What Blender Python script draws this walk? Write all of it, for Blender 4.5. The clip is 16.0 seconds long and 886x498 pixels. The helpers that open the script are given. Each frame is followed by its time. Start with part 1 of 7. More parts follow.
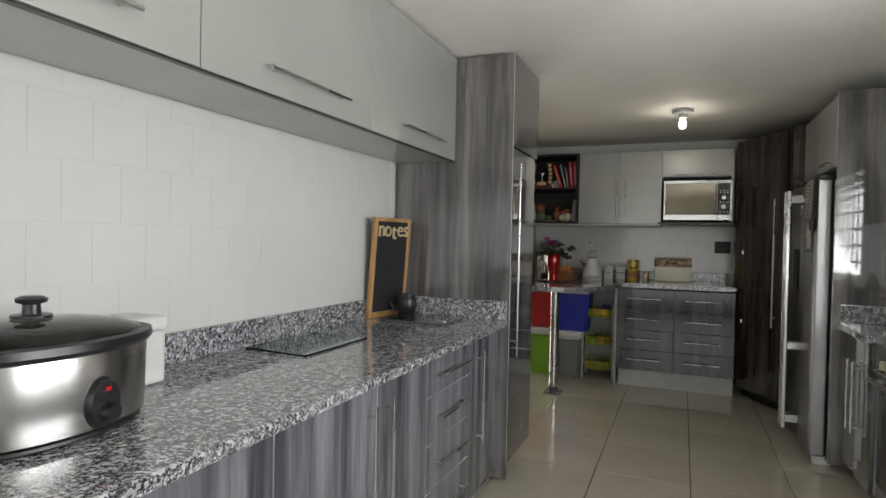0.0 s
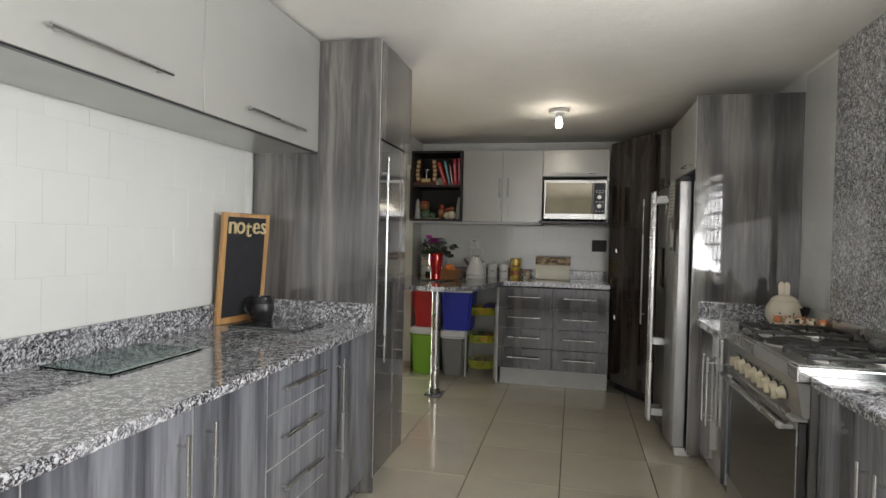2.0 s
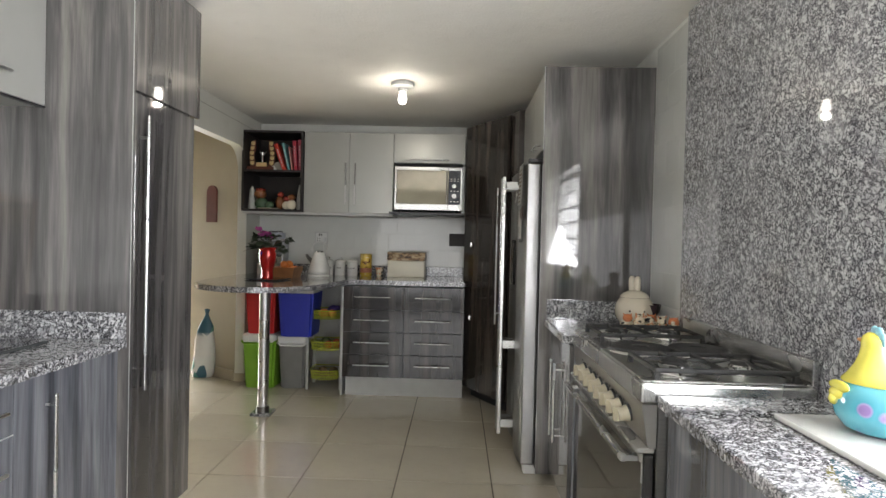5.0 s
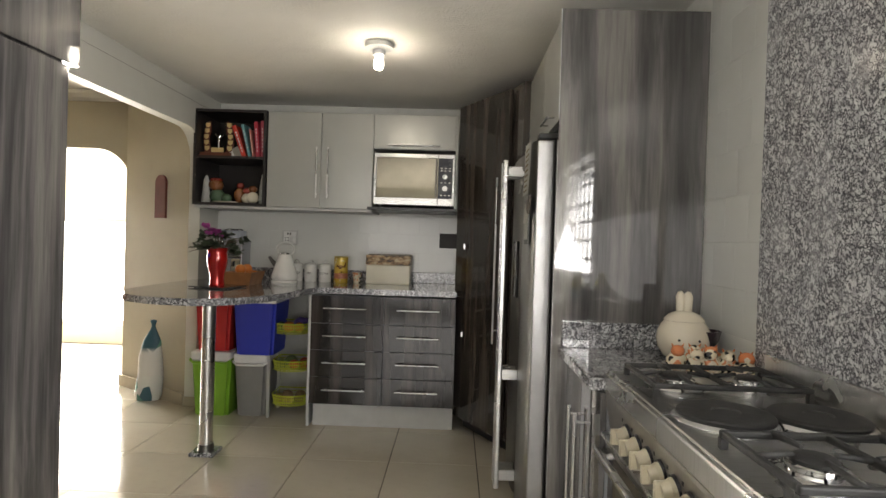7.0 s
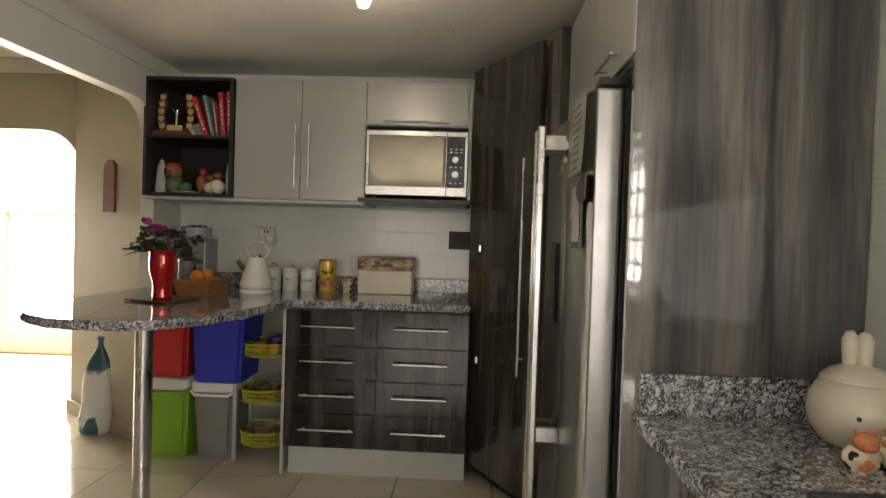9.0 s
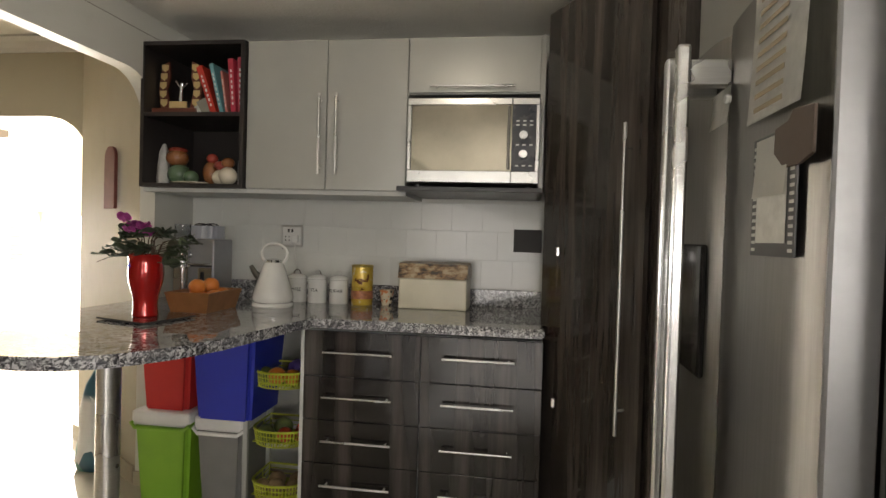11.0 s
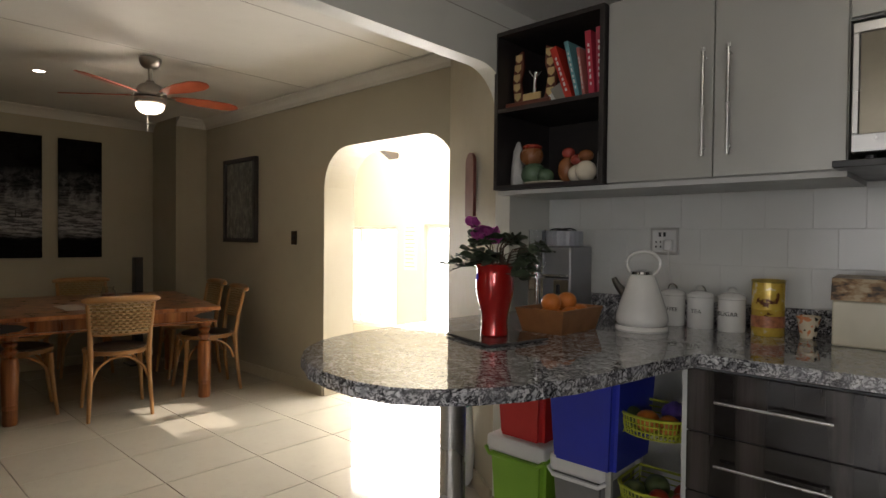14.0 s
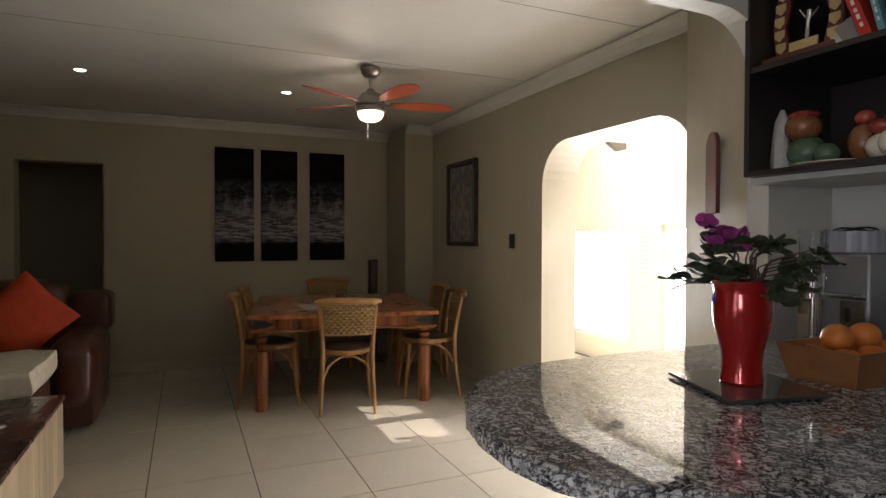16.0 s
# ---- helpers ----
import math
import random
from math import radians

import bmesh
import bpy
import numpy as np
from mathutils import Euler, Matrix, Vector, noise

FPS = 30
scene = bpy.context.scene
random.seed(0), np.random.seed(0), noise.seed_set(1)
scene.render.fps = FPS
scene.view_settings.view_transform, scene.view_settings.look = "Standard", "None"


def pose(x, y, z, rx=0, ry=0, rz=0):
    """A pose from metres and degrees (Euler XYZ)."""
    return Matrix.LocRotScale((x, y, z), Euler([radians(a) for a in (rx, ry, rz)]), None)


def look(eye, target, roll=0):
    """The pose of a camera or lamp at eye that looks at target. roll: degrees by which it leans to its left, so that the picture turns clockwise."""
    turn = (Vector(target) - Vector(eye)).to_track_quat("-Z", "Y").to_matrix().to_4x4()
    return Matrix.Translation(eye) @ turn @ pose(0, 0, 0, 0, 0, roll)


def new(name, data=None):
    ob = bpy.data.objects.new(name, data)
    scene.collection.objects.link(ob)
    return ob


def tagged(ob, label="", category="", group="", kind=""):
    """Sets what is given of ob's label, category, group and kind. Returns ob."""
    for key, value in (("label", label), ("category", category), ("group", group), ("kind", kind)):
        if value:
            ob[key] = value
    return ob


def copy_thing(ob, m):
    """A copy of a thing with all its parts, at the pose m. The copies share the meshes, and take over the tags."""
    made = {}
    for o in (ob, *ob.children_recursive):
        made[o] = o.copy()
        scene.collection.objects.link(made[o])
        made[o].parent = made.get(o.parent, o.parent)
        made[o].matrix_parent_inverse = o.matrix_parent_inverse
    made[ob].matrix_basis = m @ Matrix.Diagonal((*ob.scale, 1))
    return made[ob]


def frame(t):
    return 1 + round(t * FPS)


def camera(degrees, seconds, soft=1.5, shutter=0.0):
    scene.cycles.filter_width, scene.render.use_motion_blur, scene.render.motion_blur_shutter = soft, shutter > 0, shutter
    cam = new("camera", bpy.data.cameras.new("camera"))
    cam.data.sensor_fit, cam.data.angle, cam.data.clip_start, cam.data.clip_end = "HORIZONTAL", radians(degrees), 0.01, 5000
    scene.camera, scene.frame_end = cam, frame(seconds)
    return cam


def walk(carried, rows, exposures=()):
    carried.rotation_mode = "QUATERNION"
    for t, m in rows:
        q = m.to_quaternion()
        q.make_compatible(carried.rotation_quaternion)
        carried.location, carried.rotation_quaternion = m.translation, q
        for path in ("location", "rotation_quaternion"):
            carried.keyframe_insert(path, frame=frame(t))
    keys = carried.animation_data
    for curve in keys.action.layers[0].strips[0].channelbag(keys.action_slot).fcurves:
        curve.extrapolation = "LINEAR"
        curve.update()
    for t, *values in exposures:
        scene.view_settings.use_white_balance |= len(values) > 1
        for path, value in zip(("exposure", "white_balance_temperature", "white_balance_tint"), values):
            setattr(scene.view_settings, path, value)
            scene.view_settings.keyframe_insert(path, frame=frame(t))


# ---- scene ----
cam = camera(74.7, 16.0)
METRES, EYE, TILT, LEAN, TURN = 4.5, 1.2, 0.0, 0.0, 18.7
EXPOSURES = [(0, -0.35, 6600, 10), (2, 0.04, 6650, 11), (3.5, 0.5, 6700, 12), (4.5, 0.5, 6550, 11), (7.0, 0.5, 7000, 12), (8, 0.15, 7800, 13), (11, 0.6, 7200, 13), (13.5, -0.14, 6800, 14), (16, -0.07, 6450, 17)]
PATH = [
    (0, (0.497, 0.002, 1.294), (-0.265, 1.851, 1.261), 1.2),
    (0.5, (0.534, 0.049, 1.289), (-0.173, 1.92, 1.257), 1.2),
    (1, (0.569, 0.108, 1.286), (-0.077, 2.001, 1.256), 1.2),
    (1.5, (0.603, 0.171, 1.297), (0.03, 2.087, 1.262), 1.3),
    (2, (0.609, 0.24, 1.300), (0.17, 2.191, 1.267), 1.4),
    (2.5, (0.584, 0.31, 1.281), (0.318, 2.292, 1.251), 1.4),
    (3, (0.609, 0.421, 1.275), (0.468, 2.416, 1.25), 1.5),
    (3.5, (0.706, 0.546, 1.291), (0.615, 2.543, 1.261), 1.5),
    (4, (0.777, 0.622, 1.284), (0.713, 2.621, 1.254), 1.5),
    (4.5, (0.826, 0.724, 1.269), (0.775, 2.723, 1.239), 1.3),
    (7, (0.91, 1.641, 1.262), (0.868, 3.64, 1.239), 1.8),
    (7.5, (0.867, 1.825, 1.270), (0.828, 3.824, 1.245), 1.6),
    (8, (0.895, 2.03, 1.279), (0.835, 4.029, 1.245), 1.7),
    (10.5, (0.908, 3.075, 1.281), (0.744, 5.068, 1.245), 1.9),
    (11, (0.854, 3.228, 1.279), (0.567, 5.207, 1.239), 1.7),
    (11.5, (0.807, 3.375, 1.275), (0.35, 5.322, 1.233), 1.5),
    (12, (0.726, 3.478, 1.270), (0.102, 5.377, 1.233), 1.3),
    (12.5, (0.681, 3.591, 1.284), (-0.179, 5.395, 1.235), 1.0),
    (13, (0.668, 3.65, 1.280), (-0.401, 5.34, 1.237), 0.7),
    (13.5, (0.651, 3.686, 1.291), (-0.573, 5.266, 1.243), 0.5),
    (14, (0.599, 3.724, 1.264), (-0.759, 5.191, 1.228), 0.6),
    (14.5, (0.495, 3.783, 1.263), (-0.994, 5.118, 1.227), 0.5),
    (15, (0.424, 3.873, 1.271), (-1.176, 5.071, 1.223), 0.5),
    (15.5, (0.387, 3.975, 1.272), (-1.337, 4.989, 1.231), 0.3),
    (16, (0.364, 4.074, 1.277), (-1.463, 4.887, 1.241), 0.1),
]
walk(cam, [(t, look(eye, target, roll)) for t, eye, target, roll in PATH], EXPOSURES)

# ---- world, sun and large lights ----
SUN_TO = Vector((0.75, 1.15, 1.5)).normalized()
world = bpy.data.worlds.new("world")
scene.world = world
world.use_nodes = True
wn = world.node_tree
sky = wn.nodes.new("ShaderNodeTexSky")
sky.sky_type, sky.sun_disc = "NISHITA", False
sky.sun_elevation = math.asin(SUN_TO.z)
sky.sun_rotation = math.atan2(SUN_TO.x, SUN_TO.y)
wn.links.new(sky.outputs[0], wn.nodes["Background"].inputs[0])
wn.nodes["Background"].inputs[1].default_value = 0.12


def lamp(name, kind, m, energy, color=(1, 1, 1), **more):
    data = bpy.data.lights.new(name, kind)
    data.energy, data.color = energy, color
    for key, value in more.items():
        if key == "size":
            data.size = value
        elif key == "size_y":
            data.shape, data.size_y = "RECTANGLE", value
        elif key == "radius":
            data.shadow_soft_size = value
        elif key == "angle":
            data.angle = radians(value)
        elif key == "spot":
            data.spot_size, data.spot_blend = radians(value), 0.6
    ob = new(name, data)
    ob.matrix_world = m
    return ob


lamp("sun", "SUN", look(SUN_TO * 20, (0, 0, 0)), 5.0, (1, 0.93, 0.82), angle=0.5)
lamp("window_light", "AREA", look((2.12, 1.22, 1.475), (-1, 1.6, 2.45)), 100, (0.95, 0.97, 1), size=1.8, size_y=0.9)
# Added fill lamp behind the camera; the near wall has no window.
lamp("rear_window_light", "AREA", look((0.35, -1.55, 1.25), (0.45, 3.2, 1.75)), 50, (0.97, 0.98, 1), size=2.6, size_y=2.1)
lamp("sunroom_window_light", "AREA", look((-3.3, 8.05, 0.95), (-2.9, 5, 0.7)), 245, (1, 0.985, 0.955), size=3.4, size_y=1.2)
lamp("skylight_light", "AREA", look((-3.0, 7.42, 2.69), (-3.0, 7.2, 0)), 165, (1, 0.98, 0.94), size=2.6, size_y=0.8)
lamp("bulb_light", "POINT", pose(0.475, 4.71, 2.13), 2.4, (1, 0.93, 0.8), radius=0.02)
lamp("fan_light", "POINT", pose(-3.5, 5.15, 2.02), 5, (1, 0.9, 0.75), radius=0.06)


# ---- materials ----
class Nodes:
    """A small helper that strings shader nodes together."""

    def __init__(self, name, rough=0.5, metal=0.0, coat=0.0):
        self.mat = bpy.data.materials.new(name)
        self.mat.use_nodes = True
        self.t = self.mat.node_tree
        self.b = self.t.nodes["Principled BSDF"]
        self.b.inputs["Roughness"].default_value = rough
        self.b.inputs["Metallic"].default_value = metal
        self.b.inputs["Coat Weight"].default_value = coat
        self.b.inputs["Coat Roughness"].default_value = 0.03

    def n(self, kind, **kw):
        node = self.t.nodes.new("ShaderNode" + kind)
        for key, value in kw.items():
            key = key.replace("_", " ")
            if hasattr(value, "is_output") or isinstance(value, bpy.types.NodeSocket):
                self.t.links.new(value, node.inputs[key])
            else:
                node.inputs[key].default_value = value
        return node

    def coords(self, scale=(1, 1, 1), kind="Object"):
        c = self.t.nodes.new("ShaderNodeTexCoord")
        m = self.n("Mapping", Vector=c.outputs[kind], Scale=scale)
        return m.outputs[0]

    def noise(self, vec, scale, detail=4.0, rough=0.55):
        return self.n("TexNoise", Vector=vec, Scale=scale, Detail=detail, Roughness=rough).outputs[0]

    def ramp(self, fac, stops, smooth=True):
        r = self.t.nodes.new("ShaderNodeValToRGB")
        r.color_ramp.interpolation = "LINEAR" if smooth else "CONSTANT"
        els = r.color_ramp.elements
        while len(els) < len(stops):
            els.new(0.5)
        for e, (p, c) in zip(els, stops):
            e.position = p
            e.color = (*c, 1) if len(c) == 3 else c
        self.t.links.new(fac, r.inputs[0])
        return r.outputs[0]

    def mix(self, fac, a, b, mode="MIX"):
        m = self.t.nodes.new("ShaderNodeMix")
        m.data_type, m.blend_type = "RGBA", mode
        for sock, value in ((m.inputs[0], fac), (m.inputs[6], a), (m.inputs[7], b)):
            if isinstance(value, bpy.types.NodeSocket):
                self.t.links.new(value, sock)
            else:
                sock.default_value = value if sock.type == "VALUE" else (*value, 1)
        return m.outputs[2]

    def color(self, c):
        if isinstance(c, bpy.types.NodeSocket):
            self.t.links.new(c, self.b.inputs["Base Color"])
        else:
            self.b.inputs["Base Color"].default_value = (*c, 1)
        return self

    def rough(self, fac, lo, hi):
        m = self.n("MapRange", Value=fac)
        m.inputs["To Min"].default_value, m.inputs["To Max"].default_value = lo, hi
        self.t.links.new(m.outputs[0], self.b.inputs["Roughness"])
        return self

    def bump(self, height, strength=0.2, distance=0.01):
        b = self.n("Bump", Height=height)
        b.inputs["Strength"].default_value, b.inputs["Distance"].default_value = strength, distance
        self.t.links.new(b.outputs[0], self.b.inputs["Normal"])
        return self

    def vary(self, base, amount=0.1):
        """The colour base, a little lighter or darker from object to object."""
        o = self.t.nodes.new("ShaderNodeObjectInfo")
        r = self.ramp(o.outputs["Random"], [(0, (1 - amount,) * 3), (1, (1 + amount,) * 3)])
        return self.mix(1.0, base, r, "MULTIPLY")


def plain(name, c, rough=0.5, metal=0.0, coat=0.0, wear=0.12, scale=9.0, bump=0.05):
    """A coloured surface with faint soiling at two scales."""
    s = Nodes(name, rough, metal, coat)
    v = s.coords()
    a, b = s.noise(v, scale, 5), s.noise(v, scale * 14, 3)
    col = s.mix(s.ramp(a, [(0.3, (0, 0, 0)), (0.75, (1, 1, 1))]), c, tuple(x * (1 - wear) for x in c))
    s.color(col).rough(a, max(0.02, rough - 0.07), min(1, rough + 0.1))
    if bump:
        s.bump(b, bump, 0.004)
    return s.mat


def wood_laminate(name, dark, mid, light, rough=0.18, coat=0.35):
    """High-gloss wood-look laminate with upright grain."""
    s = Nodes(name, rough, coat=coat)
    v = s.coords((1, 1, 0.05))
    vv = s.coords((1, 1, 0.22))
    warp = s.noise(vv, 2.2, 3)
    broad = s.n("TexNoise", Vector=s.mix(0.12, v, warp, "ADD"), Scale=9.0, Detail=6.0, Roughness=0.6).outputs[0]
    fine = s.noise(v, 62, 4, 0.7)
    c1 = s.ramp(broad, [(0.38, dark), (0.5, mid), (0.62, light)])
    c2 = s.ramp(fine, [(0.3, (0.68, 0.68, 0.68)), (0.6, (1.1, 1.1, 1.1))])
    s.color(s.vary(s.mix(0.8, c1, c2, "MULTIPLY"), 0.05)).rough(broad, rough - 0.04, rough + 0.05)
    return s.mat


def speckle(name, dark, mid, pale, rough=0.08, scale=1.0, veins=0.035):
    """Polished granite: pale grains parted by dark crooked seams."""
    s = Nodes(name, rough, coat=0.3)
    v = s.coords()
    w = s.mix(0.035, v, s.noise(v, 26 * scale, 3), "ADD")
    seams = s.noise(w, 58 * scale, 4, 0.6)
    grains = s.noise(w, 34 * scale, 3, 0.55)
    fine = s.noise(v, 230 * scale, 2, 0.5)
    patch = s.noise(v, 7.0, 3)
    broad = s.noise(v, 2.2, 3)
    c = s.ramp(grains, [(0.36, mid), (0.52, pale), (0.7, tuple(min(1, x * 1.25) for x in pale))])
    line = s.ramp(seams, [(0.5 - 2.2 * veins, (0, 0, 0)), (0.5 - veins, (1, 1, 1)), (0.5, (1, 1, 1)), (0.5 + veins * 1.2, (0, 0, 0))])
    line = s.mix(1.0, line, s.ramp(patch, [(0.3, (0.6,) * 3), (0.5, (1.0,) * 3)]), "MULTIPLY")
    c = s.mix(line, c, dark)
    c = s.mix(1.0, c, s.ramp(fine, [(0.36, (0.8,) * 3), (0.62, (1.1,) * 3)]), "MULTIPLY")
    c = s.mix(0.7, c, s.ramp(broad, [(0.35, (0.86,) * 3), (0.65, (1.1,) * 3)]), "MULTIPLY")
    s.color(c).rough(broad, rough - 0.015, rough + 0.015)
    return s.mat


def wall_paint(name, c, lumps=0.25, rough=0.55):
    s = Nodes(name, rough)
    v = s.coords()
    big, small, mid = s.noise(v, 1.1, 4), s.noise(v, 70, 3), s.noise(v, 9, 4)
    col = s.mix(s.ramp(big, [(0.35, (0, 0, 0)), (0.7, (1, 1, 1))]), c, tuple(x * 0.9 for x in c))
    col = s.mix(s.ramp(mid, [(0.62, (0, 0, 0)), (0.8, (0.35,) * 3)]), col, tuple(x * 0.8 for x in c))
    h = s.mix(0.6, small, mid)
    s.color(col).rough(mid, rough - 0.1, rough + 0.1).bump(h, lumps, 0.01)
    return s.mat


def brushed(name, c=(0.55, 0.55, 0.54), rough=0.28, along=(1, 1, 40)):
    s = Nodes(name, rough, 1.0)
    v = s.coords(along)
    n = s.noise(v, 6, 4, 0.7)
    big = s.noise(s.coords(), 3, 3)
    s.color(s.mix(s.ramp(n, [(0.3, (0, 0, 0)), (0.7, (1, 1, 1))]), c, tuple(x * 0.82 for x in c))).rough(big, rough - 0.07, rough + 0.12)
    s.bump(n, 0.03, 0.002)
    return s.mat


def glow(name, c, strength):
    s = Nodes(name)
    s.color(c)
    s.b.inputs["Emission Color"].default_value = (*c, 1)
    s.b.inputs["Emission Strength"].default_value = strength
    return s.mat


def clear(name, tint=(1, 1, 1), rough=0.02):
    s = Nodes(name, rough)
    s.color(tint)
    s.b.inputs["Transmission Weight"].default_value = 1.0
    s.b.inputs["IOR"].default_value = 1.3
    return s.mat


GREY_WOOD = wood_laminate("grey_wood_laminate", (0.055, 0.058, 0.068), (0.125, 0.13, 0.148), (0.21, 0.215, 0.235))
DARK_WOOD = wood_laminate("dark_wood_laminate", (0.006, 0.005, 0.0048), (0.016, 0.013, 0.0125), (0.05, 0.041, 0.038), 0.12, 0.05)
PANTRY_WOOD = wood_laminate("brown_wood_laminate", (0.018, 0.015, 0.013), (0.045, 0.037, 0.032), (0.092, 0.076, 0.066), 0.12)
TALL_WOOD = wood_laminate("tall_wood_laminate", (0.045, 0.043, 0.043), (0.1, 0.095, 0.094), (0.2, 0.188, 0.176), 0.045, 0.6)
CARCASS = plain("grey_board", (0.3, 0.31, 0.32), 0.5)
DARK_BOARD = plain("black_brown_board", (0.022, 0.018, 0.017), 0.45)
SILVER = plain("satin_silver_laminate", (0.42, 0.425, 0.4), 0.3, 0.35, 0.15, 0.08, 3)
KICK = plain("pale_grey_kickboard", (0.5, 0.51, 0.5), 0.4)
EDGE = plain("silver_edge", (0.6, 0.6, 0.6), 0.35, 0.6)
GRANITE = speckle("grey_granite", (0.022, 0.022, 0.026), (0.24, 0.243, 0.26), (0.54, 0.54, 0.555), 0.03, 1.25, 0.048)
GRANITE_WALL = speckle("granite_wall_slab", (0.065, 0.065, 0.073), (0.29, 0.29, 0.305), (0.52, 0.52, 0.53), 0.04, 1.3, 0.044)
WHITE_TILE = plain("white_painted_tile", (0.66, 0.665, 0.63), 0.22, 0, 0.2, 0.05, 2.0, 0.03)
TILE_JOINT = plain("painted_tile_joint", (0.64, 0.645, 0.61), 0.5)
CREAM_WALL = wall_paint("cream_wall", (0.38, 0.34, 0.25), 0.12)
SUN_WALL = wall_paint("sunroom_wall", (0.52, 0.49, 0.4), 0.12)
KITCHEN_WALL = wall_paint("kitchen_wall", (0.6, 0.6, 0.55), 0.1)
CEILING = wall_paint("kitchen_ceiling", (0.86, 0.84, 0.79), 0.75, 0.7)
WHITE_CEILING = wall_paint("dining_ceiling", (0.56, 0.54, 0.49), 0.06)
CHROME = brushed("brushed_steel", (0.62, 0.62, 0.61), 0.25)
STEEL = brushed("stainless_sheet", (0.58, 0.58, 0.57), 0.24, (1, 30, 1))
STEEL_DARK = brushed("dark_steel", (0.2, 0.195, 0.185), 0.3, (1, 1, 30))
STEEL_PANEL = brushed("brushed_panel_steel", (0.36, 0.35, 0.33), 0.3, (1, 30, 1))
MIRROR_STEEL = brushed("polished_steel", (0.75, 0.75, 0.75), 0.08, (1, 1, 1))
BLACK = plain("black_plastic", (0.015, 0.015, 0.017), 0.3)
IRON = plain("cast_iron", (0.02, 0.02, 0.02), 0.55, 0, 0, 0.3, 30, 0.3)
GLASS_DARK = plain("dark_oven_glass", (0.018, 0.016, 0.015), 0.08, 0, 0.5)
WHITE_PLASTIC = plain("white_plastic", (0.72, 0.72, 0.7), 0.35)
ENAMEL = plain("white_enamel", (0.7, 0.7, 0.67), 0.15, 0, 0.4)
CREAM = plain("cream_ceramic", (0.66, 0.6, 0.48), 0.22, 0, 0.3)


def floor_tile_material(name, c, rough):
    s = Nodes(name, rough, coat=0.5)
    v = s.coords((1, 1, 1), "Object")
    a, b = s.noise(v, 2.3, 4), s.noise(v, 24, 4)
    col = s.mix(s.ramp(a, [(0.3, (0, 0, 0)), (0.7, (1, 1, 1))]), c, tuple(x * 0.88 for x in c))
    col = s.mix(s.ramp(b, [(0.55, (0, 0, 0)), (0.75, (0.4,) * 3)]), col, tuple(x * 0.82 for x in c))
    s.color(s.vary(col, 0.04)).rough(b, rough, rough + 0.1)
    return s.mat


FLOOR_TILE = floor_tile_material("porcelain_floor_tile", (0.56, 0.515, 0.42), 0.06)
GROUT = plain("brown_grout", (0.09, 0.075, 0.06), 0.8)


# ---- modelling helpers ----
BASE = {}


def thing(name, x, y, z, label="", category="", group="", rz=0.0, kind=""):
    """An empty at the base of a thing, which will parent its parts."""
    ob = new(name)
    ob.empty_display_size = 0.05
    m = pose(x, y, z, 0, 0, rz)
    ob.matrix_basis = m
    BASE[ob.name] = m
    return tagged(ob, label, category, group, kind)


def part(name, bm, material, parent=None, label="", kind="", smooth=False):
    """One mesh object out of bm, whose points are in world metres."""
    mats = material if isinstance(material, (list, tuple)) else [material]
    bmesh.ops.recalc_face_normals(bm, faces=bm.faces)
    me = bpy.data.meshes.new(name)
    bm.to_mesh(me)
    bm.free()
    for m in mats:
        me.materials.append(m)
    if smooth:
        me.shade_smooth()
        me.set_sharp_from_angle(angle=radians(38))
    ob = new(name, me)
    if parent is not None:
        ob.parent = parent
        ob.matrix_parent_inverse = BASE[parent.name].inverted()
        BASE[ob.name] = BASE[parent.name] @ BASE[parent.name].inverted()
    else:
        BASE[ob.name] = Matrix.Identity(4)
    return tagged(ob, label, "", "", kind)


def solid(name, bm, material, label="", category="", kind="", smooth=False, group=""):
    """A thing that is one mesh: its origin goes to its foot."""
    lo = Vector([min(v.co[i] for v in bm.verts) for i in range(3)])
    hi = Vector([max(v.co[i] for v in bm.verts) for i in range(3)])
    at = Vector(((lo.x + hi.x) / 2, (lo.y + hi.y) / 2, lo.z))
    bmesh.ops.translate(bm, verts=bm.verts, vec=-at)
    ob = part(name, bm, material, None, label, kind, smooth)
    ob.location = at
    BASE[ob.name] = Matrix.Translation(at)
    return tagged(ob, label, category, group, kind)


def box(bm, x0, x1, y0, y1, z0, z1, bevel=0.0, mi=0, seg=1):
    r = bmesh.ops.create_cube(bm, size=1)
    vs = r["verts"]
    for v in vs:
        v.co = Vector((x0 + (v.co.x + 0.5) * (x1 - x0), y0 + (v.co.y + 0.5) * (y1 - y0), z0 + (v.co.z + 0.5) * (z1 - z0)))
    faces = set(f for v in vs for f in v.link_faces)
    for f in faces:
        f.material_index = mi
    if bevel:
        edges = list(set(e for v in vs for e in v.link_edges))
        out = bmesh.ops.bevel(bm, geom=edges, offset=bevel, segments=seg, affect="EDGES", profile=0.5)
        for f in out["faces"]:
            f.material_index = mi
    return bm


def B(x0, x1, y0, y1, z0, z1, bevel=0.0, seg=1):
    return box(bmesh.new(), x0, x1, y0, y1, z0, z1, bevel, 0, seg)


def rod(bm, a, b, r, r2=None, seg=12, mi=0, caps=True):
    a, b = Vector(a), Vector(b)
    d = b - a
    m = Matrix.Translation((a + b) / 2) @ d.to_track_quat("Z", "Y").to_matrix().to_4x4()
    out = bmesh.ops.create_cone(bm, cap_ends=caps, segments=seg, radius1=r, radius2=r if r2 is None else r2, depth=d.length, matrix=m)
    for v in out["verts"]:
        for f in v.link_faces:
            f.material_index = mi
    return bm


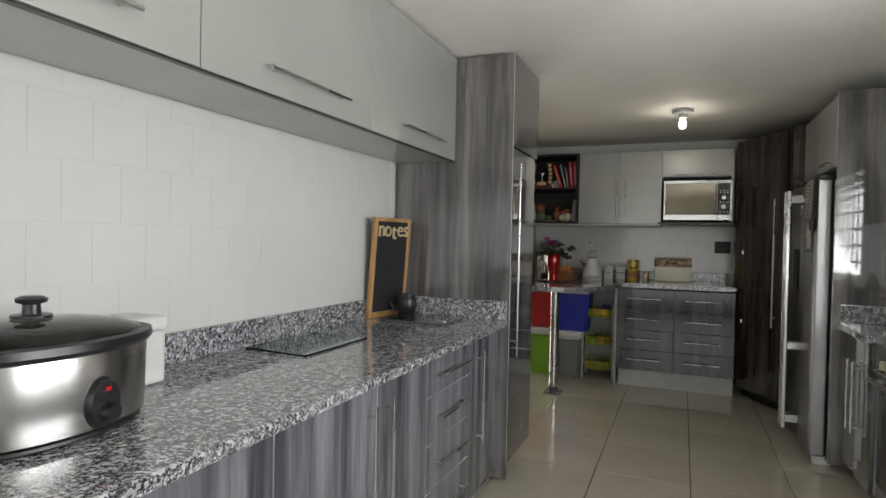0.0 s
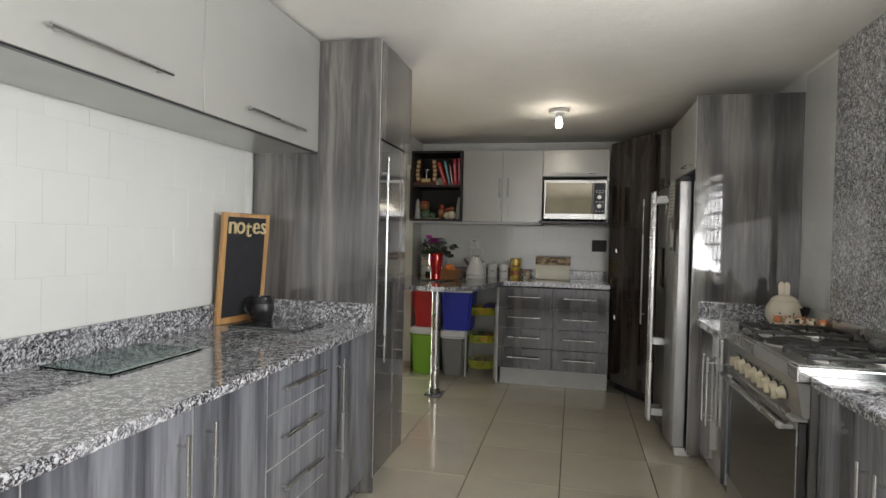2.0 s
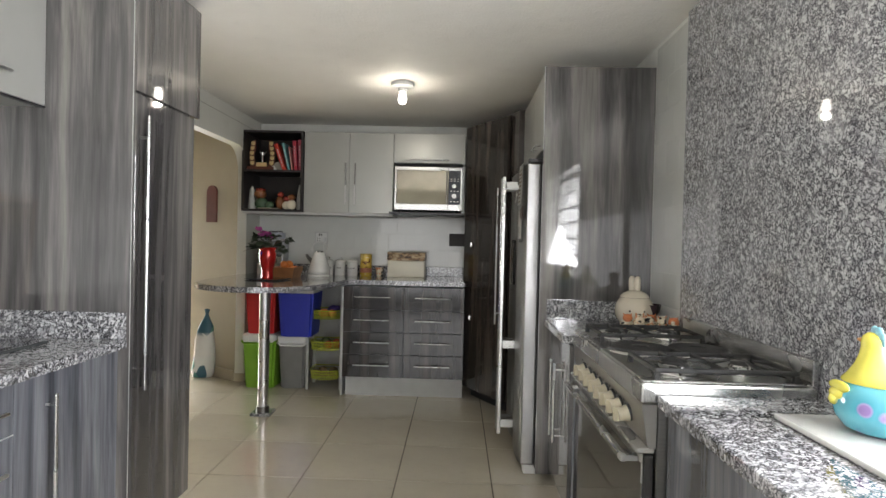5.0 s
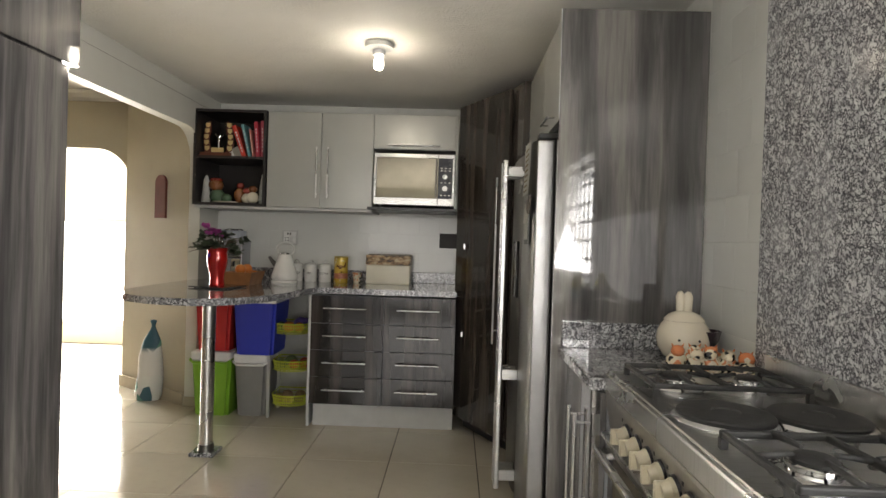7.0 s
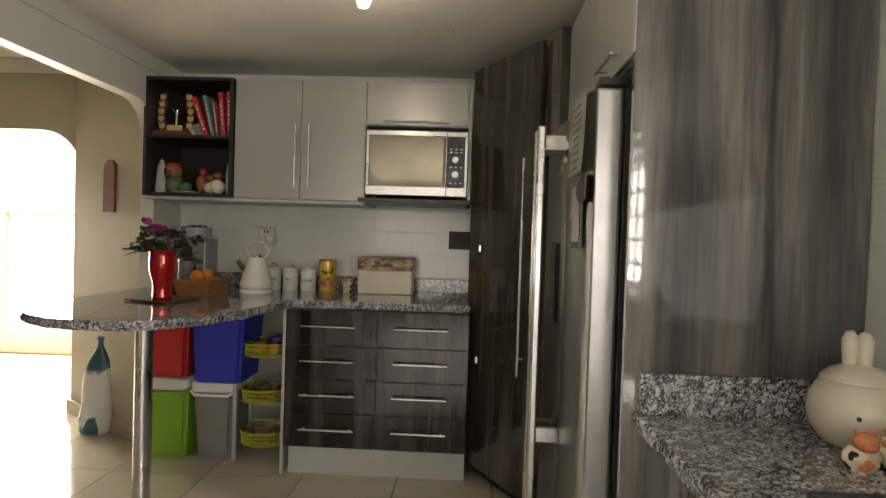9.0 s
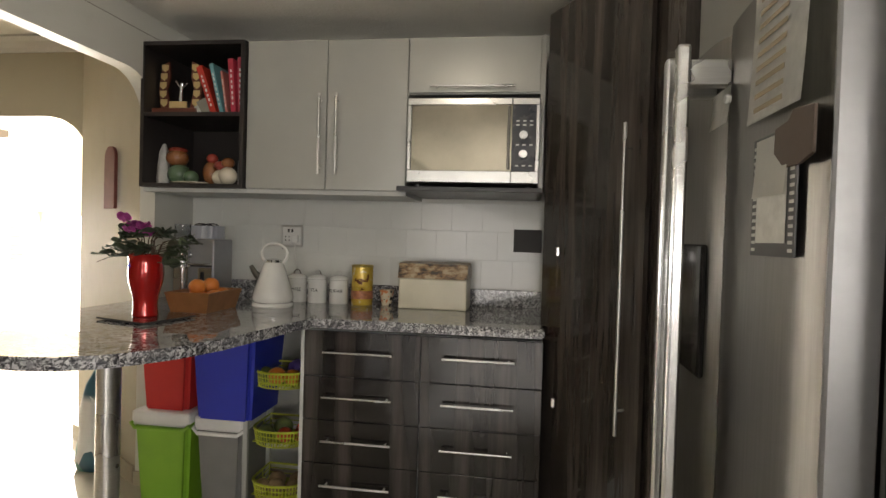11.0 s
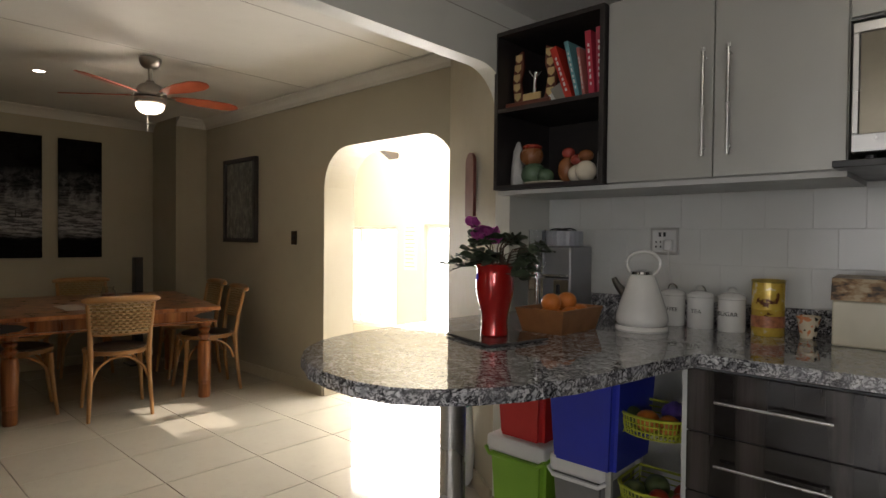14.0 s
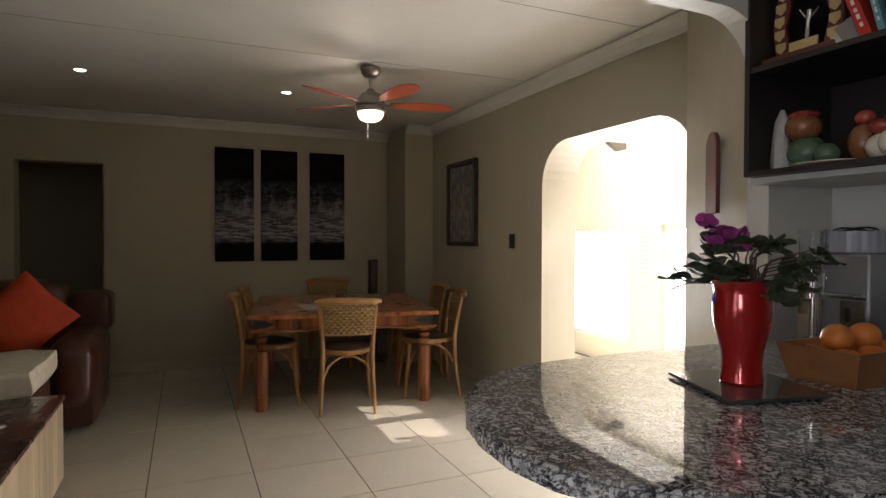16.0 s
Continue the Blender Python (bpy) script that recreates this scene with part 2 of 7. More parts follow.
def lathe(bm, profile, at=(0, 0, 0), seg=24, mi=0, sx=1.0, sy=1.0):
    """Turns (radius, height) pairs round the upright through at."""
    rings = []
    for r, z in profile:
        if r < 1e-5:
            rings.append([bm.verts.new((at[0], at[1], at[2] + z))])
        else:
            rings.append([bm.verts.new((at[0] + sx * r * math.cos(2 * math.pi * i / seg), at[1] + sy * r * math.sin(2 * math.pi * i / seg), at[2] + z)) for i in range(seg)])
    for p, q in zip(rings, rings[1:]):
        for i in range(seg):
            j = (i + 1) % seg
            if len(p) == 1 and len(q) == 1:
                continue
            if len(p) == 1:
                f = bm.faces.new((p[0], q[j], q[i]))
            elif len(q) == 1:
                f = bm.faces.new((p[i], p[j], q[0]))
            else:
                f = bm.faces.new((p[i], p[j], q[j], q[i]))
            f.material_index = mi
            f.smooth = True
    return bm


def tube(bm, pts, r, seg=8, mi=0, closed=False):
    """A round bar along the points; r may be a list."""
    pts = [Vector(p) for p in pts]
    n = len(pts)
    rs = r if isinstance(r, (list, tuple)) else [r] * n
    rings, up = [], None
    for i, p in enumerate(pts):
        a = pts[(i - 1) % n] if closed or i else p
        b = pts[(i + 1) % n] if closed or i < n - 1 else p
        d = (b - a).normalized()
        if up is None:
            up = d.orthogonal().normalized()
        up = (up - d * up.dot(d)).normalized()
        side = d.cross(up)
        rings.append([bm.verts.new(p + rs[i] * (math.cos(2 * math.pi * k / seg) * up + math.sin(2 * math.pi * k / seg) * side)) for k in range(seg)])
    for i in range(n if closed else n - 1):
        p, q = rings[i], rings[(i + 1) % n]
        for k in range(seg):
            f = bm.faces.new((p[k], p[(k + 1) % seg], q[(k + 1) % seg], q[k]))
            f.material_index, f.smooth = mi, True
    if not closed:
        for ring in (rings[0], rings[-1]):
            f = bm.faces.new(ring)
            f.material_index = mi
    return bm


def slab(bm, outline, z0, z1, mi=0):
    """An upright prism over a closed outline of (x, y)."""
    lo = [bm.verts.new((x, y, z0)) for x, y in outline]
    hi = [bm.verts.new((x, y, z1)) for x, y in outline]
    fs = [bm.faces.new(lo[::-1]), bm.faces.new(hi)]
    for i in range(len(lo)):
        j = (i + 1) % len(lo)
        fs.append(bm.faces.new((lo[i], lo[j], hi[j], hi[i])))
    for f in fs:
        f.material_index = mi
    return bm


def prism(bm, outline, origin, u, w, depth, mi=0):
    """A flat shape of (a, b) pairs in the plane of the unit vectors u and w, made depth thick."""
    o, u, w = Vector(origin), Vector(u), Vector(w)
    d = u.cross(w).normalized() * depth
    lo = [bm.verts.new(o + u * a + w * b) for a, b in outline]
    hi = [bm.verts.new(v.co + d) for v in lo]
    fs = [bm.faces.new(lo[::-1]), bm.faces.new(hi)]
    for i in range(len(lo)):
        j = (i + 1) % len(lo)
        fs.append(bm.faces.new((lo[i], lo[j], hi[j], hi[i])))
    for f in fs:
        f.material_index = mi
    return bm


def arc(cx, cy, r, a0, a1, n=8, ry=None):
    ry = r if ry is None else ry
    return [(cx + r * math.cos(radians(a0 + (a1 - a0) * i / n)), cy + ry * math.sin(radians(a0 + (a1 - a0) * i / n))) for i in range(n + 1)]


def bar_handle(parent, a, b, out, r=0.006, name="handle", label="slim brushed-steel bar handle"):
    """A bar from a to b that stands off its door by the vector out, on two pins."""
    a, b, out = Vector(a), Vector(b), Vector(out)
    bm = bmesh.new()
    rod(bm, a + out, b + out, r, seg=10)
    for k in (0.08, 0.92):
        p = a.lerp(b, k)
        rod(bm, p, p + out, r * 0.75, seg=8)
    return part(name, bm, CHROME, parent, label, smooth=True)


def structure(name, bm, material, label, smooth=False):
    return solid(name, bm, material, label, "", "structure", smooth)

# ---- structure ----
KC, DC = 2.30, 2.44
LX, RX, FY, AY = -1.04, 1.875, 6.19, 6.46
WX = -5.84

structure("floor", B(-7.2, 2.3, -1.8, 8.4, -0.2, -0.006), GROUT, "brown grouted bed under the floor tiles")
structure("wall_left", B(LX - 0.19, LX, -1.6, 3.6, 0, DC + 0.04), TILE_JOINT, "painted kitchen wall behind the long worktop")
structure("wall_far", B(-0.97, RX + 0.2, FY, FY + 0.2, 0, KC), TILE_JOINT, "painted kitchen end wall")
bm = bmesh.new()
box(bm, RX, RX + 0.2, 2.14, FY, 0, KC)
box(bm, RX, RX + 0.2, -1.6, 0.3, 0, KC)
box(bm, RX, RX + 0.2, 0.3, 2.14, 0, 1.0)
box(bm, RX, RX + 0.2, 0.3, 2.14, 1.95, KC)
structure("wall_right", bm, TILE_JOINT, "painted kitchen wall with the sink window")
bm = bmesh.new()
box(bm, LX - 0.19, RX + 0.2, -1.8, -1.6, 0, KC)
structure("wall_near", bm, KITCHEN_WALL, "plain painted wall that closes the kitchen")
structure("ceiling", B(-1.045, RX + 0.2, -1.8, 6.4, KC, KC + 0.1), CEILING, "lumpy off-white plastered kitchen ceiling")

# arched opening between kitchen and dining room
def opening_wall():
    bm = bmesh.new()
    out = [(3.6, 2.02), (3.6, KC + 0.2), (FY + 0.2, KC + 0.2), (FY + 0.2, 0), (5.86, 0)]
    out += [(a, b) for a, b in arc(5.64, 1.80, 0.22, 0, 90, 10)]
    prism(bm, out, (-1.05, 0, 0), (0, 1, 0), (0, 0, 1), 0.08)
    return bm


structure("arch_wall", opening_wall(), KITCHEN_WALL, "off-white wall with a wide round-cornered opening to the dining room")
bm = bmesh.new()
slab(bm, [(-1.052, 5.865), (-1.052, 6.46), (-1.83, 6.66), (-1.83, 6.40)], 0, DC)
structure("wall_slanted", bm, CREAM_WALL, "cream wall set at a slant beside the arch")


def arched_wall():
    x0, x1, top, r = -3.22, -1.83, 1.96, 0.3
    bm = bmesh.new()
    out = [(WX - 1.2, 0), (x0, 0), (x0, top - r)] + [(a, b) for a, b in arc(x0 + r, top - r, r, 180, 90, 8)]
    out += [(a, b) for a, b in arc(x1 - r, top - r, r, 90, 0, 8)][0:] + [(x1, top - r), (x1, 0)][1:]
    out += [(-1.0, 0), (-1.0, DC + 0.4), (WX - 1.2, DC + 0.4)]
    clean = []
    for p in out:
        if not clean or (Vector(p) - Vector(clean[-1])).length > 1e-4:
            clean.append(p)
    prism(bm, [(a, b) for a, b in clean], (0, AY + 0.3, 0), (1, 0, 0), (0, 0, 1), 0.3)
    return bm


bm = arched_wall()
structure("wall_arch_side", bm, CREAM_WALL, "cream dining room wall with a round-cornered archway to the sunroom")
bm = bmesh.new()
box(bm, WX - 0.2, WX, 3.39, AY, 0, DC + 0.1)
box(bm, WX - 0.2, WX, 2.70, 3.39, 1.97, DC + 0.1)
box(bm, WX - 0.2, WX, 0.0, 2.70, 0, DC + 0.1)
structure("wall_dining", bm, CREAM_WALL, "dim cream dining room wall with a dark doorway")
structure("pilaster", B(WX, -5.26, 6.15, AY, 0, DC), CREAM_WALL, "cream boxed-out wall corner")
structure("wall_lounge", B(WX - 1.2, -1.25, -0.2, 0.0, 0, DC + 0.1), CREAM_WALL, "cream wall that closes the lounge")
structure("wall_passage", B(WX - 1.2, WX - 1.0, 0.0, AY, 0, DC + 0.1), CREAM_WALL, "dark wall at the back of the passage")
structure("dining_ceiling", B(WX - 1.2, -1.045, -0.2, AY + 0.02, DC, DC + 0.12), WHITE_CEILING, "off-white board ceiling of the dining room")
structure("wall_divider", B(-1.262, -1.25, 0.0, 3.6, 0, DC), CREAM_WALL, "cream dining side of the dividing wall")


def cornice(name, a, b, inward):
    a, b, n = Vector(a), Vector(b), Vector(inward)
    bm = bmesh.new()
    prof = [(0, 0), (0, -0.085), (0.012, -0.085), (0.02, -0.06), (0.045, -0.03), (0.075, -0.014), (0.085, -0.012), (0.085, 0)]
    ra = [bm.verts.new(a + n * p + Vector((0, 0, q))) for p, q in prof]
    rb = [bm.verts.new(b + n * p + Vector((0, 0, q))) for p, q in prof]
    for i in range(len(prof)):
        j = (i + 1) % len(prof)
        bm.faces.new((ra[i], ra[j], rb[j], rb[i]))
    bm.faces.new(ra)
    bm.faces.new(rb[::-1])
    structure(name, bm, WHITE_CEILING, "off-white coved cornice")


cornice("trim", (WX + 0.002, 0, DC - 0.002), (WX + 0.002, 6.15, DC - 0.002), (1, 0, 0))
cornice("trim", (-5.26, AY - 0.002, DC - 0.002), (-1.83, AY - 0.002, DC - 0.002), (0, -1, 0))
cornice("trim", (-5.258, 6.15, DC - 0.002), (-5.258, AY, DC - 0.002), (1, 0, 0))
SEAM = plain("shadowy_plaster_joint", (0.2, 0.18, 0.15), 0.8)
structure("trim", B(-0.9698, -0.9688, 3.7, 6.18, 2.205, 2.2075), SEAM, "fine crack along the beam over the opening")
structure("trim", B(-2.132, -2.128, 3.4, 6.37, DC - 0.0012, DC - 0.0002), SEAM, "fine joint between the ceiling boards")
structure("trim", B(-3.332, -3.328, 0.1, 6.37, DC - 0.0012, DC - 0.0002), SEAM, "fine joint between the ceiling boards")
SKIRT = plain("cream_skirting", (0.42, 0.37, 0.27), 0.4)
structure("baseboard", B(WX + 0.001, WX + 0.015, 3.39, 6.15, 0, 0.09, 0.003), SKIRT, "cream skirting board")
structure("baseboard", B(-5.258, -3.22, AY - 0.015, AY - 0.001, 0, 0.09, 0.003), SKIRT, "cream skirting board")
structure("baseboard", B(-3.22, -3.206, AY, AY + 0.3, 0, 0.09, 0.003), SKIRT, "cream skirting board")
bm = bmesh.new()
slab(bm, [(-1.059, 5.852), (-1.838, 6.367), (-1.832, 6.378), (-1.053, 5.863)], 0, 0.09)
structure("baseboard", bm, SKIRT, "cream skirting board")
structure("baseboard", B(-1.052, -0.958, 5.845, 5.859, 0, 0.07, 0.003), SKIRT, "cream skirting board")

# sunroom beyond the archway
SY = 8.1
bm = bmesh.new()
SW = [(-5.5, -4.16, 0.23, 1.40), (-3.73, -2.2, 0.215, 1.41)]
xs = [-7.0, -5.5, -4.16, -3.73, -2.2, -0.9]
for i, (a, b) in enumerate(zip(xs, xs[1:])):
    hole = [w for w in SW if w[0] == a]
    if hole:
        box(bm, a, b, SY, SY + 0.2, 0, hole[0][2])
        box(bm, a, b, SY, SY + 0.2, hole[0][3], 3.0)
    else:
        box(bm, a, b, SY, SY + 0.2, 0, 3.0)
structure("wall_sunroom", bm, SUN_WALL, "pale sunlit sunroom wall with low windows")
structure("wall_sunroom_side", B(-0.95, -0.75, 6.72, 8.1, 0, 3.0), SUN_WALL, "pale sunroom side wall")
structure("wall_sunroom_end", B(-7.0, -6.8, 6.72, 8.1, 0, 3.0), SUN_WALL, "pale sunroom end wall")
bm = bmesh.new()
box(bm, -7.0, -0.75, 6.42, 7.0, 2.75, 2.85)
box(bm, -7.0, -0.75, 7.85, 8.3, 2.75, 2.85)
box(bm, -7.0, -4.3, 7.0, 7.85, 2.75, 2.85)
box(bm, -1.62, -0.75, 7.0, 7.85, 2.75, 2.85)
for x, w in ((-3.6, 0.05), (-2.85, 0.3), (-2.12, 0.035)):
    box(bm, x - w, x + w, 7.0, 7.85, 2.7, 2.8)
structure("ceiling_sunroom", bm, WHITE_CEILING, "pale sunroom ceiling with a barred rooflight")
WINDOW_GLASS = clear("window_glass")
for a, b, z0, z1 in SW:
    w = thing("window_1", (a + b) / 2, SY + 0.05, z0, "white-framed low window, glaring with daylight", "window", kind="structure")
    bm = bmesh.new()
    for q in ((a, a + 0.04, z0, z1), (b - 0.04, b, z0, z1), (a + 0.04, b - 0.04, z0, z0 + 0.04), (a + 0.04, b - 0.04, z1 - 0.04, z1), ((a + b) / 2 - 0.02, (a + b) / 2 + 0.02, z0 + 0.04, z1 - 0.04)):
        box(bm, q[0], q[1], SY + 0.05, SY + 0.09, q[2], q[3])
    part("window_frame", bm, WHITE_PLASTIC, w)
structure("ground", B(-60, 60, -60, 80, -0.5, -0.3), plain("pale_paving", (0.5, 0.47, 0.4), 0.8), "pale ground outside")

# kitchen window with a square grille
kw = thing("window_2", 2.0, 1.3, 1.0, "white steel window with a square grille over the sink", "window", kind="structure")
bm = bmesh.new()
for y0, y1, z0, z1 in ((0.3, 0.34, 1.0, 1.95), (2.1, 2.14, 1.0, 1.95), (0.34, 2.1, 1.0, 1.04), (0.34, 2.1, 1.91, 1.95)):
    box(bm, 2.0, 2.05, y0, y1, z0, z1)
part("window_frame", bm, WHITE_PLASTIC, kw)
bm = bmesh.new()
for k in range(1, 11):
    rod(bm, (2.02, 0.3 + k * 0.167, 1.02), (2.02, 0.3 + k * 0.167, 1.93), 0.013, seg=6)
for k in range(1, 6):
    rod(bm, (2.02, 0.32, 1.0 + k * 0.158), (2.02, 2.12, 1.0 + k * 0.158), 0.013, seg=6)
part("grille", bm, WHITE_PLASTIC, kw)

# granite slab behind the stove
structure("wall_panel", B(RX - 0.022, RX - 0.002, 2.16, 3.465, 0.83, KC - 0.003, 0.002), GRANITE_WALL, "polished speckled granite panel on the wall behind the stove")

structure("backdrop", B(-9, 2, 9.6, 9.62, -0.3, 2.2), glow("bright_outdoors", (1, 0.99, 0.96), 5), "glaring daylight outside the sunroom")

# ---- kitchen: long worktop side ----
FX = -0.385
LT = 0.872


def unit(name, label, x0, x1, y0, y1, z0, z1, mat=None):
    """A cabinet with its carcass, ready for doors."""
    u = thing(name, (x0 + x1) / 2, (y0 + y1) / 2, z0, label, "cabinet")
    part("carcass", B(x0, x1, y0, y1, z0, z1), mat or CARCASS, u)
    return u


def front(u, name, mat, a, b, z0, z1, at, side, t=0.018, edge=0.0015, label=""):
    """A door or drawer front: side is the axis and sense it faces, a and b its span along the wall."""
    g = 0.0018
    if side == "+x":
        bm = B(at - t, at, a + g, b - g, z0 + g, z1 - g, edge)
    elif side == "-x":
        bm = B(at, at + t, a + g, b - g, z0 + g, z1 - g, edge)
    else:
        bm = B(a + g, b - g, at, at + t, z0 + g, z1 - g, edge)
    return part(name, bm, mat, u, label)


base_l = [("doors", -1.2, -0.6), ("doors", -0.6, 0.2), ("doors", 0.2, 1.117), ("doors", 1.117, 2.015), ("drawers", 2.015, 2.48), ("door", 2.48, 2.985)]
for kind, a, b in base_l:
    lab = {"doors": "grey wood-grain base cabinet with two doors", "door": "narrow grey wood-grain base cabinet with one door", "drawers": "grey wood-grain base cabinet with four drawers"}[kind]
    u = unit("base_cabinet", lab + " under the granite worktop", LX + 0.01, FX - 0.019, a, b, 0.1, 0.835)
    if kind == "doors":
        mid = (a + b) / 2 + (0.055 if a > 1 else 0)
        for p, q, h in ((a, mid, mid - 0.06), (mid, b, mid + 0.06)):
            part("edge_strip", B(FX - 0.014, FX + 0.0008, p - 0.0014, p + 0.0014, 0.1, 0.835), EDGE, u, "silver door edge")
            front(u, "door", GREY_WOOD, p, q, 0.1, 0.835, FX, "+x")
            bar_handle(u, (FX, h, 0.40), (FX, h, 0.775), (0.032, 0, 0))
    elif kind == "door":
        front(u, "door", GREY_WOOD, a, b, 0.1, 0.835, FX, "+x")
        bar_handle(u, (FX, a + 0.13, 0.33), (FX, a + 0.13, 0.77), (0.032, 0, 0))
    else:
        zs = [0.1, 0.31, 0.497, 0.684, 0.835]
        for z0, z1 in zip(zs, zs[1:]):
            front(u, "drawer", GREY_WOOD, a, b, z0, z1, FX, "+x")
            bar_handle(u, (FX, a + 0.083, (z0 + z1) / 2 + 0.003), (FX, b - 0.06, (z0 + z1) / 2 + 0.003), (0.03, 0, 0))
            part("edge_strip", B(FX - 0.014, FX + 0.0008, a + 0.002, b - 0.002, z0 - 0.0013, z0 + 0.0022), EDGE, u, "silver drawer edge")
        part("edge_strip", B(FX - 0.014, FX + 0.0008, a - 0.0014, a + 0.0014, 0.1, 0.835), EDGE, u, "silver cabinet edge")
structure("kickboard", B(FX - 0.08, FX - 0.064, -1.2, 2.985, 0, 0.1), GREY_WOOD, "recessed grey wood-grain kickboard")


def rounded_top(bm, x0, x1, y0, y1, z0, z1, r=0.006):
    return box(bm, x0, x1, y0, y1, z0, z1, r, 0, 2)


solid("granite_worktop", rounded_top(bmesh.new(), LX + 0.002, FX + 0.035, -1.2, 2.984, 0.839, LT), GRANITE, "long polished grey-speckled granite worktop", "worktop")
solid("granite_upstand", B(LX + 0.002, LX + 0.022, -1.2, 2.963, LT, LT + 0.1, 0.002), GRANITE, "low granite upstand along the wall", "upstand")
solid("granite_upstand", B(LX + 0.002, FX + 0.03, 2.964, 2.984, LT, LT + 0.1, 0.002), GRANITE, "low granite upstand against the tall cabinet", "upstand")

# wall cupboards over the worktop
UX = -0.672
for a, b in ((-0.9, 0.2), (0.2, 1.16), (1.16, 2.05), (2.05, 2.985)):
    u = unit("wall_cabinet", "silver-grey wall cupboard with one lift-up front over the worktop", LX + 0.01, UX - 0.019, a, b, 1.725, KC - 0.01, SILVER)
    front(u, "door", SILVER, a, b, 1.725, KC - 0.012, UX, "+x")
    part("edge_strip", B(UX - 0.018, UX + 0.001, a, b, 1.7195, 1.7245), BLACK, u, "dark lower edge")
    bar_handle(u, (UX, a + 0.25, 1.80), (UX, b - 0.2, 1.80), (0.03, 0, 0))

# tall cupboard at the end of the worktop
u = unit("tall_cabinet", "tall grey-brown wood-grain cupboard with glossy doors", LX + 0.01, -0.366, 3.0, 3.48, 0.1, KC - 0.012, TALL_WOOD)
part("side_panel", B(LX + 0.01, -0.3455, 2.986, 3.002, 0.02, KC - 0.013), TALL_WOOD, u)
front(u, "door", TALL_WOOD, 3.003, 3.48, 0.1, 1.79, -0.343, "+x")
front(u, "upper_door", TALL_WOOD, 3.003, 3.53, 1.795, KC - 0.015, -0.341, "+x")
part("edge_strip", B(-0.3448, -0.342, 2.9845, 2.9858, 0.1, KC - 0.015), EDGE, u, "silver panel edge")
part("upper_carcass", B(LX + 0.01, -0.366, 3.481, 3.53, 1.80, KC - 0.013), TALL_WOOD, u)
bar_handle(u, (-0.343, 3.04, 0.67), (-0.343, 3.04, 1.71), (0.03, 0, 0), 0.0065)
structure("kickboard", B(-0.44, -0.424, 3.005, 3.43, 0, 0.1), TALL_WOOD, "recessed dark kickboard of the tall cupboard")

# ---- kitchen: far side ----
FF = 5.51
FT = 0.936
u = unit("drawer_cabinet", "dark wood-grain cabinet with eight drawers in two stacks", -0.04, 0.925, FF + 0.019, FY - 0.01, 0.15, 0.883, CARCASS)
zs = [0.15, 0.335, 0.515, 0.695, 0.883]
for a, b in ((-0.045, 0.445), (0.445, 0.93)):
    for z0, z1 in zip(zs, zs[1:]):
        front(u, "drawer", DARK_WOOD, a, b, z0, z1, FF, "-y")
        bar_handle(u, (a + 0.09, FF, (z0 + z1) / 2 + 0.01), (b - 0.11, FF, (z0 + z1) / 2 + 0.01), (0, -0.03, 0), 0.005)
part("kick_plate", B(-0.02, 0.925, FF + 0.03, FF + 0.045, 0, 0.15), KICK, u, "pale grey kick plate")
part("side_panel", B(-0.058, -0.0415, FF + 0.002, FY - 0.01, 0.0, 0.883), KICK, u, "pale side panel")


def peninsula():
    pts = [(0.93, FF - 0.03), (0.0, FF - 0.03), (-0.03, 5.34), (-0.06, 5.14), (-0.095, 4.95), (-0.14, 4.80), (-0.2, 4.70), (-0.27, 4.622), (-0.35, 4.572), (-0.45, 4.55),
           (-0.56, 4.555), (-0.67, 4.585), (-0.77, 4.63), (-0.86, 4.70), (-0.93, 4.79), (-0.97, 4.88), (-0.99, 5.02), (-1.0, 5.3), (-1.0, 5.84), (-0.955, 5.865), (-0.955, FY - 0.002), (0.93, FY - 0.002)]
    bm = bmesh.new()
    slab(bm, pts, FT - 0.038, FT)
    edges = [e for e in bm.edges if abs(e.verts[0].co.z - e.verts[1].co.z) < 1e-6]
    bmesh.ops.bevel(bm, geom=edges, offset=0.007, segments=2, affect="EDGES")
    return bm


solid("granite_counter", peninsula(), GRANITE, "polished granite counter that runs out into a rounded breakfast bar", "worktop")
solid("granite_upstand", B(-0.955, 0.93, FY - 0.022, FY - 0.002, FT, FT + 0.085, 0.002), GRANITE, "low granite upstand on the end wall", "upstand")
leg = thing("bar_leg", -0.495, 4.955, 0, "round brushed-steel leg with granite foot under the breakfast bar", "leg")
part("pole", rod(bmesh.new(), (-0.495, 4.955, 0.03), (-0.495, 4.955, FT - 0.038), 0.037, seg=28), CHROME, leg, smooth=True)
part("foot", box(bmesh.new(), -0.565, -0.425, 4.885, 5.025, 0.0, 0.022, 0.003), GRANITE, leg, "square granite foot plate")
part("collar", rod(bmesh.new(), (-0.495, 4.955, 0.022), (-0.495, 4.955, 0.06), 0.044, seg=28), STEEL_DARK, leg, smooth=True)

# wall cupboards on the end wall
UY, UB, UT = 5.775, 1.479, 2.162
u = unit("wall_cabinet", "silver-grey wall cupboard with two doors", -0.455, 0.307, UY + 0.019, FY - 0.01, UB, UT, SILVER)
front(u, "door", SILVER, -0.455, -0.068, UB, UT, UY, "-y")
front(u, "door", SILVER, -0.068, 0.307, UB, UT, UY, "-y")
for x in (-0.095, -0.015):
    bar_handle(u, (x, UY, 1.55), (x, UY, 1.912), (0, -0.03, 0))
u = unit("wall_cabinet", "silver-grey cupboard over the microwave", 0.307, 0.91, UY + 0.019, FY - 0.01, 1.915, UT, SILVER)
front(u, "door", SILVER, 0.309, 0.89, 1.917, UT, UY, "-y")
